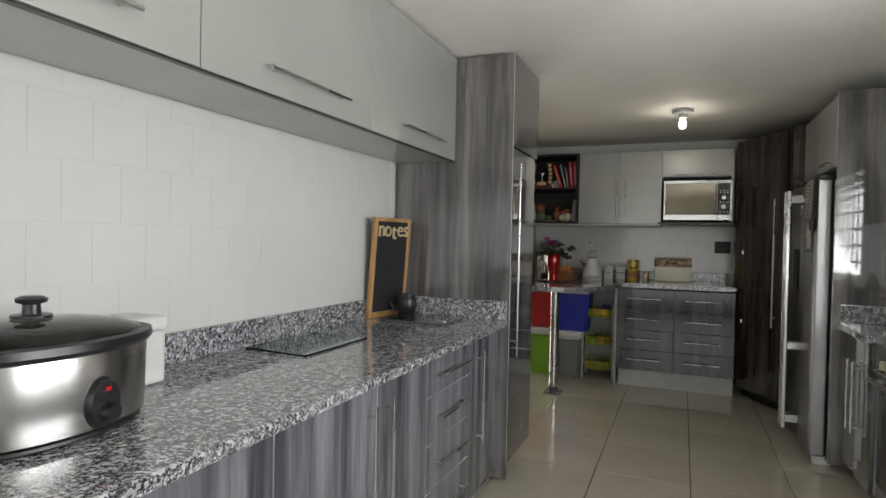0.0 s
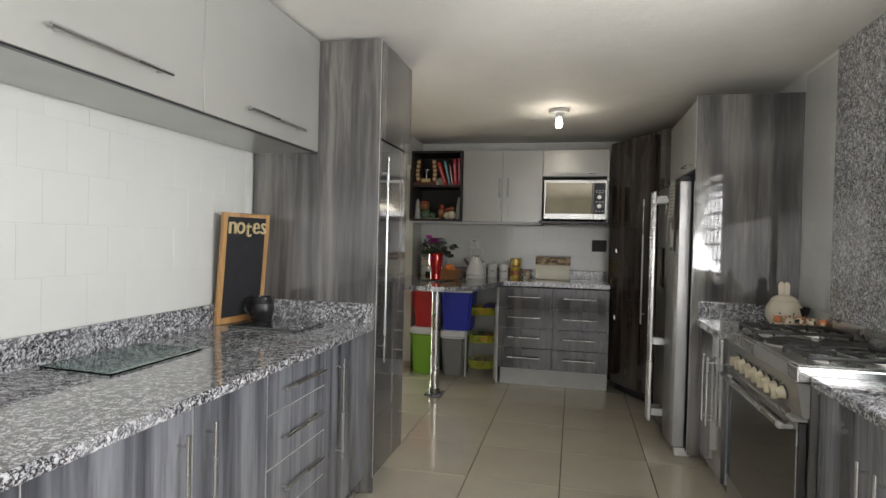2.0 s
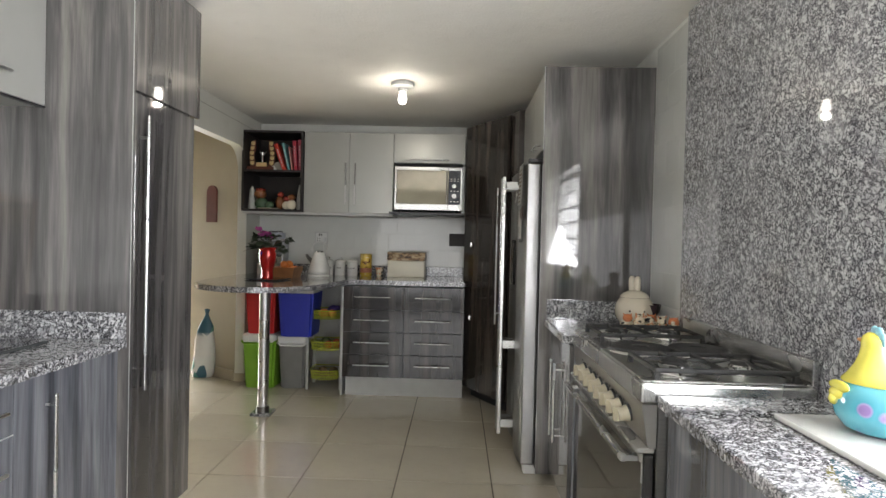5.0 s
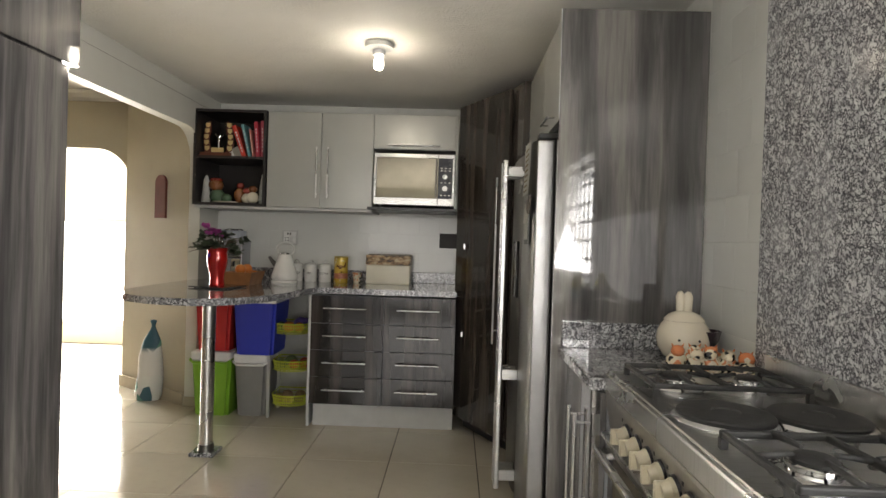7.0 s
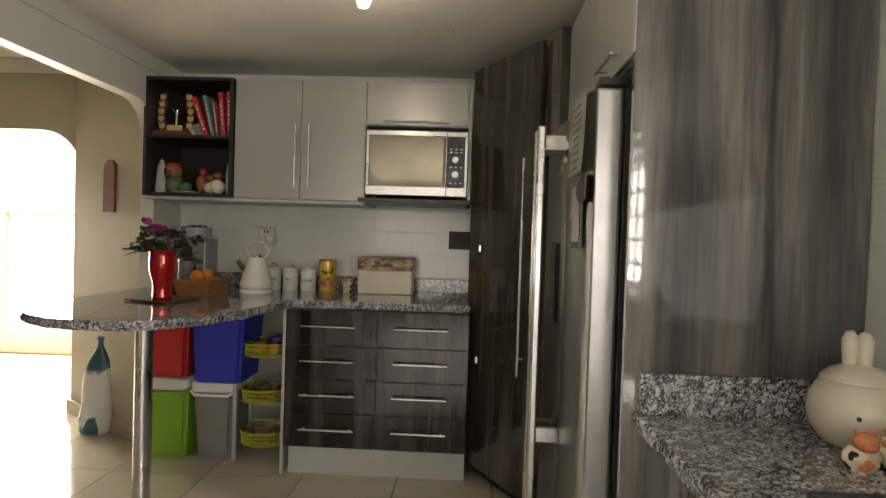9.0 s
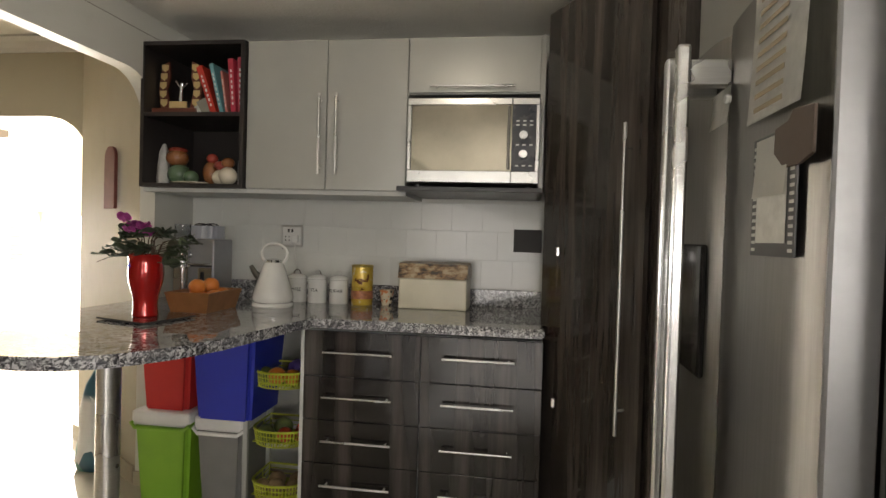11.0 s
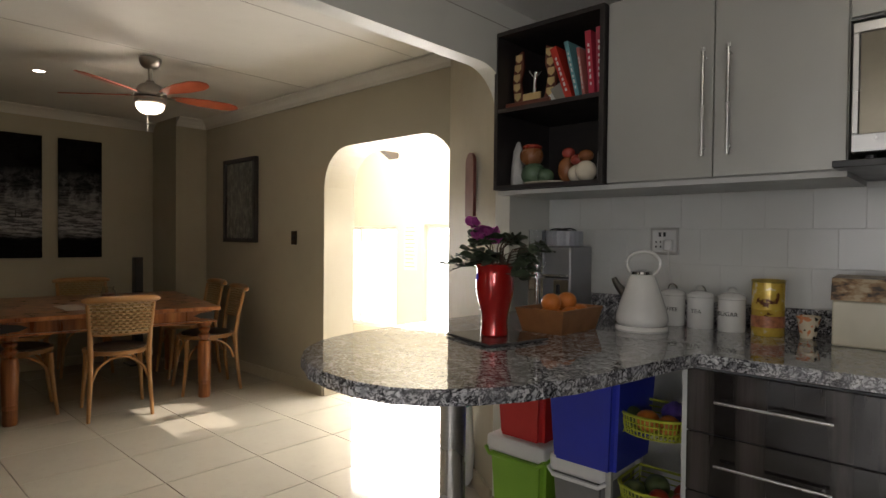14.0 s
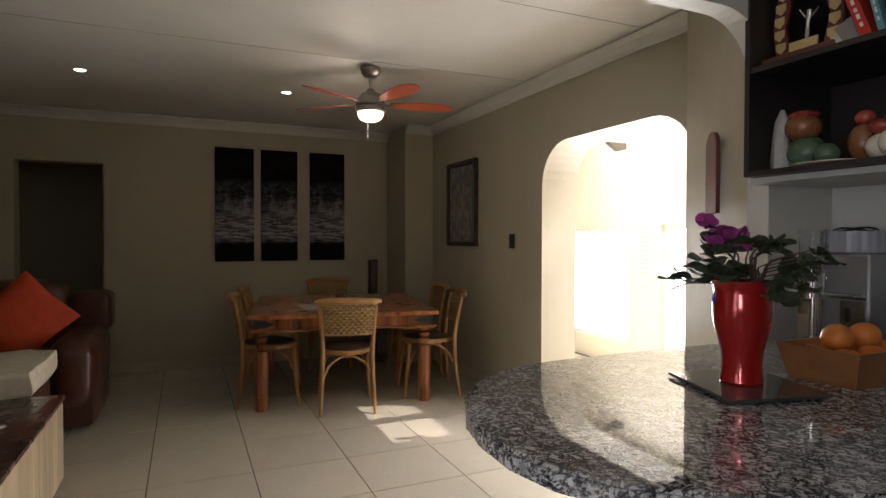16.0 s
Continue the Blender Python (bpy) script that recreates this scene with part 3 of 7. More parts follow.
bar_handle(u, (0.41, UY, 1.94), (0.78, UY, 1.94), (0, -0.03, 0), 0.005)
part("end_panel", B(0.892, 0.91, UY - 0.003, FY - 0.01, 1.476, UT), SILVER, u)
solid("shelf_board", B(-0.98, 0.307, UY + 0.01, FY - 0.003, UB - 0.02, UB - 0.002), KICK, "pale board under the wall cupboards", "shelf")
solid("microwave_shelf", B(0.285, 0.91, UY - 0.09, FY - 0.003, 1.476, 1.496, 0.002), BLACK, "thick black shelf under the microwave", "shelf")

# open display shelf
u = thing("display_shelf", -0.68, 5.98, UB, "black-brown open wall shelf with two levels of ornaments", "shelf")
SX0, SX1, SF = -0.98, -0.46, 5.752
part("side_panel", B(SX0, SX0 + 0.018, SF, FY - 0.012, UB, UT), DARK_BOARD, u)
part("side_panel", B(SX1 - 0.018, SX1, SF, FY - 0.012, UB, UT), DARK_BOARD, u)
part("top_panel", B(SX0 + 0.018, SX1 - 0.018, SF, FY - 0.012, UT - 0.018, UT), DARK_BOARD, u)
part("bottom_panel", B(SX0 + 0.018, SX1 - 0.018, SF, FY - 0.012, UB, UB + 0.018), DARK_BOARD, u)
part("shelf", B(SX0 + 0.018, SX1 - 0.018, SF + 0.004, FY - 0.022, 1.813, 1.831), DARK_BOARD, u)
part("back_panel", B(SX0 + 0.018, SX1 - 0.018, FY - 0.022, FY - 0.012, UB + 0.018, UT - 0.018), DARK_BOARD, u)

# pantry with a slanted door in the corner
u = thing("pantry", 1.4, 5.4, 0, "tall dark wood-grain corner pantry with a slanted door", "cabinet")
PA, PB = Vector((0.935, 5.61, 0)), Vector((1.228, 5.10, 0))
bm = bmesh.new()
slab(bm, [(0.94, 5.615), (1.233, 5.105), (1.275, 4.95), (RX - 0.01, 4.95), (RX - 0.01, FY - 0.01), (0.94, FY - 0.01)], 0.09, 2.19)
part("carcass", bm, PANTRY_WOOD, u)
along = (PB - PA).normalized()
nrm = Vector((along.y, -along.x, 0))
a0, b0 = PA + nrm * 0.003, PB + nrm * 0.003
bm = bmesh.new()
slab(bm, [tuple(a0.xy), tuple((a0 + nrm * 0.018).xy), tuple((b0 + nrm * 0.018).xy), tuple(b0.xy)], 0.095, 2.18)
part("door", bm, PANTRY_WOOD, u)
hb = a0.lerp(b0, 0.88) + nrm * 0.018
bar_handle(u, (hb.x, hb.y, 0.66), (hb.x, hb.y, 1.66), tuple(nrm * 0.03), 0.006)
for z in (0.64, 1.22):
    c = a0.lerp(b0, 0.2) + nrm * 0.0185
    bm = bmesh.new()
    box(bm, c.x - 0.012, c.x + 0.002, c.y - 0.02, c.y + 0.012, z, z + 0.035, 0.002)
    part("hook", bm, CHROME, u)
bm = bmesh.new()
slab(bm, [(1.0, 5.65), (1.28, 5.16), (1.85, 5.16), (1.85, 6.1), (1.0, 6.1)], 0, 0.09)
part("plinth", bm, BLACK, u)

# fridge bay
PY, PX = 3.92, 1.30
u = thing("fridge_housing", 1.6, 4.3, 0, "grey-brown wood-grain fridge housing with an upper cupboard", "cabinet")
part("side_panel", B(PX, RX - 0.003, PY, PY + 0.02, 0.05, 2.187), TALL_WOOD, u)
part("carcass", B(PX + 0.03, RX - 0.012, PY + 0.021, 4.94, 1.765, 2.18), CARCASS, u)
front(u, "door", SILVER, PY + 0.021, 4.42, 1.765, 2.18, PX + 0.01, "-x")
front(u, "door", SILVER, 4.42, 4.94, 1.765, 2.18, PX + 0.01, "-x")
bar_handle(u, (PX + 0.01, 4.08, 1.80), (PX + 0.01, 4.28, 1.80), (-0.03, 0, 0), 0.005)
part("far_panel", B(PX - 0.03, RX - 0.003, 4.925, 4.945, 0.05, 1.764), TALL_WOOD, u)
part("edge_strip", B(PX - 0.003, PX - 0.0005, PY - 0.002, PY + 0.018, 1.755, 2.189), KICK, u, "pale front edge of the panel")

fr = thing("fridge", 1.6, 4.35, 0, "tall two-door stainless-steel fridge with notes on its door", "fridge")
FRX = 1.22
part("cabinet", B(FRX + 0.09, RX - 0.02, 4.035, 4.91, 0.03, 1.70, 0.004), STEEL_DARK, fr)


def fridge_door(y0, y1):
    """A door with a softly rolled front."""
    n = 12
    f = FRX + 0.02
    pts = [(FRX + 0.085, y0), (f, y0)]
    pts += [(f - 0.022 * math.sin(math.pi * k / n) ** 0.4, y0 + (y1 - y0) * k / n) for k in range(1, n)]
    pts += [(f, y1), (FRX + 0.085, y1)]
    bm = bmesh.new()
    slab(bm, pts, 0.05, 1.695)
    return bm


FRIDGE_STEEL = brushed("fridge_steel", (0.25, 0.243, 0.228), 0.36, (30, 30, 1))
part("door", fridge_door(4.04, 4.44), FRIDGE_STEEL, fr, smooth=True)
part("door", fridge_door(4.45, 4.91), FRIDGE_STEEL, fr, smooth=True)
for y in (4.40, 4.49):
    bm = bmesh.new()
    box(bm, FRX - 0.095, FRX - 0.07, y - 0.015, y + 0.015, 0.10, 1.66, 0.006, 0, 2)
    for z in (0.14, 0.62, 1.58):
        box(bm, FRX - 0.072, FRX + 0.005, y - 0.012, y + 0.012, z, z + 0.05, 0.003)
    part("handle", bm, CHROME, fr, "tall flat brushed-steel handle")
# Door side in paler steel: the window light on it is put into the colour.
part("edge_strip", B(FRX + 0.014, FRX + 0.08, 4.027, 4.038, 0.06, 1.69, 0.004), brushed("window_lit_edge_steel", (0.45, 0.45, 0.45), 0.36, (1, 1, 1)), fr, "steel door side, coloured paler as if lit by the window")
part("hinge_cover", B(FRX + 0.02, FRX + 0.10, 4.03, 4.09, 1.70, 1.722, 0.003), BLACK, fr)
part("foot", B(FRX + 0.03, FRX + 0.12, 4.04, 4.10, 0.0, 0.05, 0.004), WHITE_PLASTIC, fr, "white plastic foot cover")
part("water_dispenser", B(FRX - 0.008, FRX + 0.006, 4.50, 4.66, 1.0, 1.28, 0.004), GLASS_DARK, fr)

# ---- kitchen: stove side ----
RT = 0.862
SY0, SY1, SFX = 2.45, 3.38, 1.395
st = thing("stove", 1.6, 2.9, 0, "wide freestanding stainless-steel stove with gas burners, hot plates and cream knobs", "stove")
HT = 0.892
part("body", B(SFX + 0.02, 1.84, SY0, SY1, 0.06, HT - 0.058, 0.003), STEEL_DARK, st)
bm = B(SFX - 0.026, 1.845, SY0, SY1, HT - 0.057, HT, 0.007, 2)
part("hob", bm, STEEL, st)
bm = bmesh.new()
for a, b, c, d2 in ((SFX - 0.02, SFX + 0.004, SY0 + 0.006, SY1 - 0.006), (1.815, 1.828, SY0 + 0.006, SY1 - 0.006), (SFX + 0.005, 1.814, SY0 + 0.006, SY0 + 0.02), (SFX + 0.005, 1.814, SY1 - 0.02, SY1 - 0.006)):
    box(bm, a, b, c, d2, HT + 0.0003, HT + 0.007, 0.003)
part("hob_lip", bm, STEEL, st, "raised steel lip round the hob")
bm = bmesh.new()
prism(bm, [(SFX + 0.0, HT - 0.178), (SFX - 0.006, HT - 0.168), (SFX - 0.022, HT - 0.068), (SFX - 0.022, HT - 0.058), (SFX + 0.018, HT - 0.058), (SFX + 0.018, HT - 0.178)], (0, SY1, 0), (1, 0, 0), (0, 0, 1), SY1 - SY0)
part("control_panel", bm, STEEL_PANEL, st)
part("panel_ledge", B(SFX - 0.034, SFX + 0.015, SY0, SY1, HT - 0.192, HT - 0.179, 0.003), STEEL, st, "projecting steel ledge under the knobs")
part("oven_door", B(SFX - 0.012, SFX + 0.018, SY0 + 0.012, SY1 - 0.012, 0.165, HT - 0.196, 0.004), GLASS_DARK, st, "dark glass oven door")
part("door_trim", B(SFX - 0.016, SFX - 0.0125, SY0 + 0.012, SY1 - 0.012, HT - 0.225, HT - 0.197), STEEL_PANEL, st)
part("door_trim", B(SFX - 0.015, SFX - 0.0125, SY0 + 0.012, SY0 + 0.02, 0.166, HT - 0.226), STEEL, st)
part("storage_drawer", B(SFX - 0.008, SFX + 0.018, SY0 + 0.012, SY1 - 0.012, 0.04, 0.158, 0.004), STEEL_PANEL, st)
for y in (SY0 + 0.06, SY1 - 0.06):
    part("foot", rod(bmesh.new(), (SFX + 0.06, y, 0), (SFX + 0.06, y, 0.06), 0.022, seg=14), BLACK, st, smooth=True)
bm = bmesh.new()
box(bm, SFX - 0.066, SFX - 0.046, SY0 + 0.04, SY1 - 0.04, HT - 0.232, HT - 0.210, 0.006, 0, 2)
for y in (SY0 + 0.07, SY1 - 0.07):
    box(bm, SFX - 0.062, SFX - 0.016, y - 0.028, y + 0.028, HT - 0.229, HT - 0.213, 0.002)
part("oven_handle", bm, STEEL, st)
for z in (HT - 0.085, 0.2):
    part("screw", rod(bmesh.new(), (SFX + 0.045, SY0 + 0.001, z), (SFX + 0.045, SY0 - 0.003, z), 0.006, 0.004, seg=10), STEEL, st)
KNOB = plain("cream_knob", (0.5, 0.45, 0.33), 0.35, 0, 0.15)
for k in range(8):
    y = SY0 + 0.14 + k * 0.083
    z = HT - 0.122
    part("bezel", rod(bmesh.new(), (SFX - 0.012, y, z + 0.004), (SFX - 0.019, y, z + 0.002), 0.027, seg=22), BLACK, st, smooth=True)
    bm = bmesh.new()
    rod(bm, (SFX - 0.019, y, z), (SFX - 0.028, y, z - 0.002), 0.0245, 0.023, seg=22)
    rod(bm, (SFX - 0.028, y, z - 0.002), (SFX - 0.047, y, z - 0.006), 0.021, 0.019, seg=22)
    box(bm, SFX - 0.062, SFX - 0.040, y - 0.0055, y + 0.0055, z - 0.026, z + 0.016, 0.003)
    part("knob", bm, KNOB, st, "cream plastic knob with a grip bar", smooth=True)
for k in range(8):
    y = SY0 + 0.18 + k * 0.083
    part("print_mark", B(SFX - 0.0205, SFX - 0.0195, y - 0.004, y + 0.004, HT - 0.097, HT - 0.089), BLACK, st)
part("splashback", B(1.832, 1.848, SY0 + 0.01, SY1 - 0.01, HT, HT + 0.072, 0.002), STEEL, st)


def burner(x, y, r):
    bm = bmesh.new()
    lathe(bm, [(0, 0), (r * 1.55, 0), (r * 1.6, 0.004), (r * 1.5, 0.009), (r * 1.15, 0.012), (r, 0.014), (r, 0.024), (r * 0.9, 0.027), (0, 0.027)], (x, y, HT), 32)
    part("burner", bm, MIRROR_STEEL, st, "round aluminium gas burner", smooth=True)
    bm = bmesh.new()
    lathe(bm, [(0, 0.027), (r * 0.82, 0.027), (r * 0.85, 0.032), (r * 0.7, 0.036), (0, 0.037)], (x, y, HT), 24)
    part("burner_cap", bm, IRON, st, smooth=True)


def grate(x0, x1, y0, y1):
    """A cast support with a rounded rim, cross bars and fingers over two burners."""
    bm = bmesh.new()
    z0, z1, w = HT + 0.022, HT + 0.036, 0.0065
    for a, b, c, d2 in ((x0, x1, y0, y0 + 2 * w), (x0, x1, y1 - 2 * w, y1), (x0, x0 + 2 * w, y0 + 2 * w, y1 - 2 * w), (x1 - 2 * w, x1, y0 + 2 * w, y1 - 2 * w), ((x0 + x1) / 2 - w, (x0 + x1) / 2 + w, y0 + 2 * w, y1 - 2 * w)):
        box(bm, a, b, c, d2, z0, z1, 0.004, 0, 2)
    for cx in ((3 * x0 + x1) / 4, (x0 + 3 * x1) / 4):
        cy = (y0 + y1) / 2
        for s1, s2 in ((-1, 0), (1, 0), (0, -1), (0, 1)):
            a = Vector((cx + s1 * 0.034, cy + s2 * 0.034, z1 + 0.003))
            b = Vector((cx + s1 * ((x1 - x0) / 4 - w), cy + s2 * ((y1 - y0) / 2 - w), z1 - 0.004))
            tube(bm, [a, a.lerp(b, 0.5), b], [0.004, 0.006, 0.0075], 6)
    for x, y in ((x0, y0), (x1 - 0.014, y0), (x0, y1 - 0.014), (x1 - 0.014, y1 - 0.014)):
        box(bm, x, x + 0.014, y, y + 0.014, HT + 0.0005, z0)
    part("pan_support", bm, IRON, st, "black cast-iron pan support")


for y, r in ((SY0 + 0.16, 0.045), (SY1 - 0.16, 0.05)):
    burner(1.515, y, r)
    burner(1.71, y, r * 0.75)
    grate(1.415, 1.81, y - 0.13, y + 0.13)
for x in (1.51, 1.71):
    bm = bmesh.new()
    lathe(bm, [(0, 0), (0.112, 0), (0.114, 0.004), (0.108, 0.010), (0.1, 0.012)], (x, (SY0 + SY1) / 2, HT), 40)
    part("plate_ring", bm, MIRROR_STEEL, st, smooth=True)
    bm = bmesh.new()
    lathe(bm, [(0, 0.0), (0.098, 0.0), (0.1, 0.016), (0.096, 0.02), (0.09, 0.021), (0.03, 0.021), (0.028, 0.018), (0, 0.018)], (x, (SY0 + SY1) / 2, HT + 0.001), 40)
    part("hot_plate", bm, IRON, st, "black solid hot plate", smooth=True)

for a, b, cx, top in ((3.385, 3.918, 1.38, 0.827), (1.65, 2.445, 1.46, 0.824), (0.8, 1.65, 1.46, 0.824), (0.0, 0.8, 1.46, 0.824)):
    u = unit("base_cabinet", "grey wood-grain base cabinet with two doors beside the stove" if a > 1 else "grey wood-grain base cabinet with two doors under the sink top", cx, RX - 0.01, a, b, 0.1, top)
    mid = (a + b) / 2
    for p, q, h in ((a, mid, mid - 0.05), (mid, b, mid + 0.05)):
        front(u, "door", TALL_WOOD if a > 3 else GREY_WOOD, p, q, 0.1, top, cx - 0.019, "-x")
        bar_handle(u, (cx - 0.019, h, 0.33), (cx - 0.019, h, 0.70), (-0.03, 0, 0))
structure("kickboard", B(1.51, 1.526, 0.0, 2.445, 0, 0.1), GREY_WOOD, "recessed grey wood-grain kickboard")
structure("kickboard", B(1.43, 1.446, 3.385, 3.918, 0, 0.1), TALL_WOOD, "recessed grey wood-grain kickboard")
solid("granite_worktop", rounded_top(bmesh.new(), 1.325, RX - 0.025, 3.384, 3.918, 0.832, RT + 0.008), GRANITE, "small granite worktop between stove and fridge housing", "worktop")
solid("granite_worktop", rounded_top(bmesh.new(), 1.41, RX - 0.024, 0.0, 2.446, 0.829, RT), GRANITE, "granite worktop with a white sink top beside the stove", "worktop")
solid("granite_upstand", B(1.335, RX - 0.03, 3.895, 3.917, RT + 0.008, RT + 0.108, 0.002), GRANITE, "low granite upstand against the fridge housing", "upstand")

# ceiling lamp in the kitchen
lm = thing("ceiling_lamp", 0.475, 4.71, KC - 0.12, "white batten lampholder with a lit bulb on the ceiling", "lamp")
bm = bmesh.new()
lathe(bm, [(0, 0), (0.072, 0), (0.076, -0.008), (0.074, -0.026), (0.05, -0.034), (0.034, -0.036), (0.032, -0.062), (0, -0.062)], (0.475, 4.71, KC - 0.001), 32)
part("base", bm, WHITE_PLASTIC, lm, smooth=True)
bm = bmesh.new()
lathe(bm, [(0, -0.062), (0.018, -0.063), (0.02, -0.075), (0.026, -0.095), (0.028, -0.115), (0.02, -0.135), (0, -0.142)], (0.475, 4.71, KC), 20)
part("bulb", bm, glow("lit_bulb", (1, 0.95, 0.85), 9), lm, "glowing bulb", smooth=True)

# ---- things on the long worktop ----
def ellipse(cx, cy, a, b, n=40):
    return [(cx + a * math.cos(2 * math.pi * k / n), cy + b * math.sin(2 * math.pi * k / n)) for k in range(n)]


def text_mesh(body, size, depth, m, material, parent, name="lettering", label=""):
    """Writing in the built-in font as a mesh, laid in the x-y plane of the pose m."""
    cu = bpy.data.curves.new(name, "FONT")
    cu.body, cu.size, cu.extrude, cu.resolution_u = body, size, depth, 3
    cu.align_x = "CENTER"
    tmp = bpy.data.objects.new(name, cu)
    me = bpy.data.meshes.new_from_object(tmp)
    bpy.data.objects.remove(tmp)
    bpy.data.curves.remove(cu)
    bm = bmesh.new()
    bm.from_mesh(me)
    bpy.data.meshes.remove(me)
    bm.transform(m)
    return part(name, bm, material, parent, label)


COOK = brushed("cooker_steel", (0.5, 0.49, 0.47), 0.22, (1, 1, 25))
sc = thing("slow_cooker", -0.765, 0.80, LT, "oval steel slow cooker with a black rim and glass lid", "slow cooker")
cx, cy = -0.765, 0.80


def oval(profile, mi=0, bm=None):
    bm = bm or bmesh.new()
    return lathe(bm, profile, (cx, cy, LT), 48, mi, 1.0, 1.47)


part("pot", oval([(0, 0.012), (0.155, 0.012), (0.165, 0.02), (0.168, 0.168), (0.166, 0.175), (0, 0.175)]), COOK, sc, "brushed-steel oval body", smooth=True)
part("base", oval([(0, 0), (0.15, 0), (0.16, 0.006), (0.158, 0.0118), (0, 0.0118)]), BLACK, sc, smooth=True)
part("rim", oval([(0.15, 0.1755), (0.172, 0.1755), (0.178, 0.185), (0.176, 0.2), (0.165, 0.204), (0.152, 0.2), (0.15, 0.1755)]), BLACK, sc, "glossy black pot rim", smooth=True)
LID = clear("smoky_lid_glass", (0.55, 0.57, 0.56), 0.03)
part("lid", oval([(0.158, 0.2045), (0.15, 0.212), (0.12, 0.225), (0.07, 0.236), (0, 0.24), (0, 0.236), (0.07, 0.232), (0.12, 0.221), (0.15, 0.2055)]), LID, sc, "domed glass lid", smooth=True)
bm = bmesh.new()
lathe(bm, [(0, 0.24), (0.038, 0.24), (0.038, 0.246), (0.018, 0.248), (0.016, 0.268), (0.028, 0.272), (0.03, 0.28), (0.02, 0.285), (0, 0.285)], (cx, cy, LT), 24)
part("lid_knob", bm, BLACK, sc, smooth=True)
# the control panel stands on the front of the body, towards the long side
ca = radians(9)
pc_ = Vector((cx + 0.1665 * math.cos(ca), cy + 0.1665 * 1.47 * math.sin(ca), LT + 0.072))
cn = Vector((math.cos(ca) / 0.1665, math.sin(ca) / (0.1665 * 1.47), 0)).normalized()
PM = Matrix.Translation(pc_) @ cn.to_track_quat("Z", "Y").to_matrix().to_4x4()


def on_panel(bm):
    bm.transform(PM)
    return bm


part("control_panel", on_panel(lathe(bmesh.new(), [(0, -0.01), (0.05, -0.01), (0.052, 0.002), (0.046, 0.012), (0, 0.016)], (0, 0, 0), 30, 0, 0.76, 1.05)), BLACK, sc, "glossy black oval control panel", smooth=True)
part("dial", on_panel(rod(bmesh.new(), (0, -0.018, 0.012), (0, -0.018, 0.034), 0.02, 0.017, seg=22)), BLACK, sc, smooth=True)
part("indicator_light", on_panel(box(bmesh.new(), -0.006, 0.006, 0.026, 0.034, 0.012, 0.018)), plain("red_lens", (0.6, 0.02, 0.02), 0.2), sc, "small red indicator lens")

wb = thing("storage_box", -0.95, 1.14, LT, "white plastic storage box with a pale lid on the worktop", "box")
part("body", B(-1.0, -0.855, 0.99, 1.23, LT, LT + 0.15, 0.012, 2), ENAMEL, wb)
part("lid", B(-1.003, -0.852, 0.987, 1.233, LT + 0.151, LT + 0.19, 0.012, 2), WHITE_PLASTIC, wb)

GREEN_GLASS = clear("cutting_board_glass", (0.7, 0.85, 0.8), 0.08)
bm = bmesh.new()
slab(bm, [(-0.99, 1.71), (-0.71, 1.69), (-0.71, 2.12), (-0.97, 2.13)], LT + 0.001, LT + 0.007)
gb = solid("glass_board", bm, GREEN_GLASS, "rectangular clear glass cutting board lying flat", "cutting board")
sl = thing("kitchen_scale", -0.74, 2.73, LT, "flat dark glass kitchen scale with a steel tab", "scale")
part("plate", B(-0.92, -0.56, 2.60, 2.86, LT, LT + 0.012, 0.003), plain("smoked_glass", (0.06, 0.065, 0.065), 0.06, 0, 0.5), sl)
part("tab", B(-0.64, -0.58, 2.66, 2.72, LT + 0.0125, LT + 0.016, 0.001), MIRROR_STEEL, sl)

nb = thing("notes_board", -1.0, 2.75, LT, "black notes board in an orange wooden frame leaning in the corner", "notice board")
PINE = wood_laminate("orange_pine", (0.32, 0.16, 0.05), (0.42, 0.22, 0.08), (0.5, 0.29, 0.12), 0.4)
SLATE = plain("blackboard", (0.018, 0.019, 0.022), 0.6)
NB = Matrix.Translation((-0.985, 2.80, LT + 0.002)) @ Matrix.Rotation(radians(82), 4, "Z") @ Matrix.Rotation(radians(4), 4, "X")


def in_board(bm):
    bm.transform(NB)
    return bm


w2, h2 = 0.165, 0.53
part("panel", in_board(B(-w2 + 0.02, w2 - 0.02, -0.004, 0.006, 0.03, h2 - 0.01)), SLATE, nb, "black writing surface")
for q in ((-w2, -w2 + 0.026, 0, h2), (w2 - 0.026, w2, 0, h2), (-w2 + 0.026, w2 - 0.026, 0, 0.03), (-w2 + 0.026, w2 - 0.026, h2 - 0.02, h2)):
    part("frame_bar", in_board(B(q[0], q[1], -0.01, 0.01, q[2], q[3], 0.002)), PINE, nb)
LETTER = plain("pale_letter_wood", (0.62, 0.5, 0.28), 0.5)
for k, ch in enumerate("notes"):
    x = -0.112 + k * 0.056
    z = h2 - 0.098 - (0.014 if ch == "t" else 0)
    text_mesh(ch, 0.122, 0.004, NB @ Matrix.Translation((x, -0.014, z)) @ Matrix.Rotation(radians(90), 4, "X"), LETTER, nb, "letter", "raised pale wooden letter")

mg = thing("mug", -0.86, 2.80, LT + 0.013, "glossy black barrel-shaped mug", "mug")
bm = bmesh.new()
lathe(bm, [(0, 0), (0.04, 0), (0.045, 0.004), (0.05, 0.03), (0.053, 0.034), (0.056, 0.06), (0.053, 0.085), (0.05, 0.088), (0.045, 0.115), (0.041, 0.117), (0.04, 0.11), (0.046, 0.06), (0.036, 0.008), (0, 0.008)], (-0.86, 2.80, LT + 0.013), 30)
part("body", bm, BLACK, mg, smooth=True)
bm = bmesh.new()
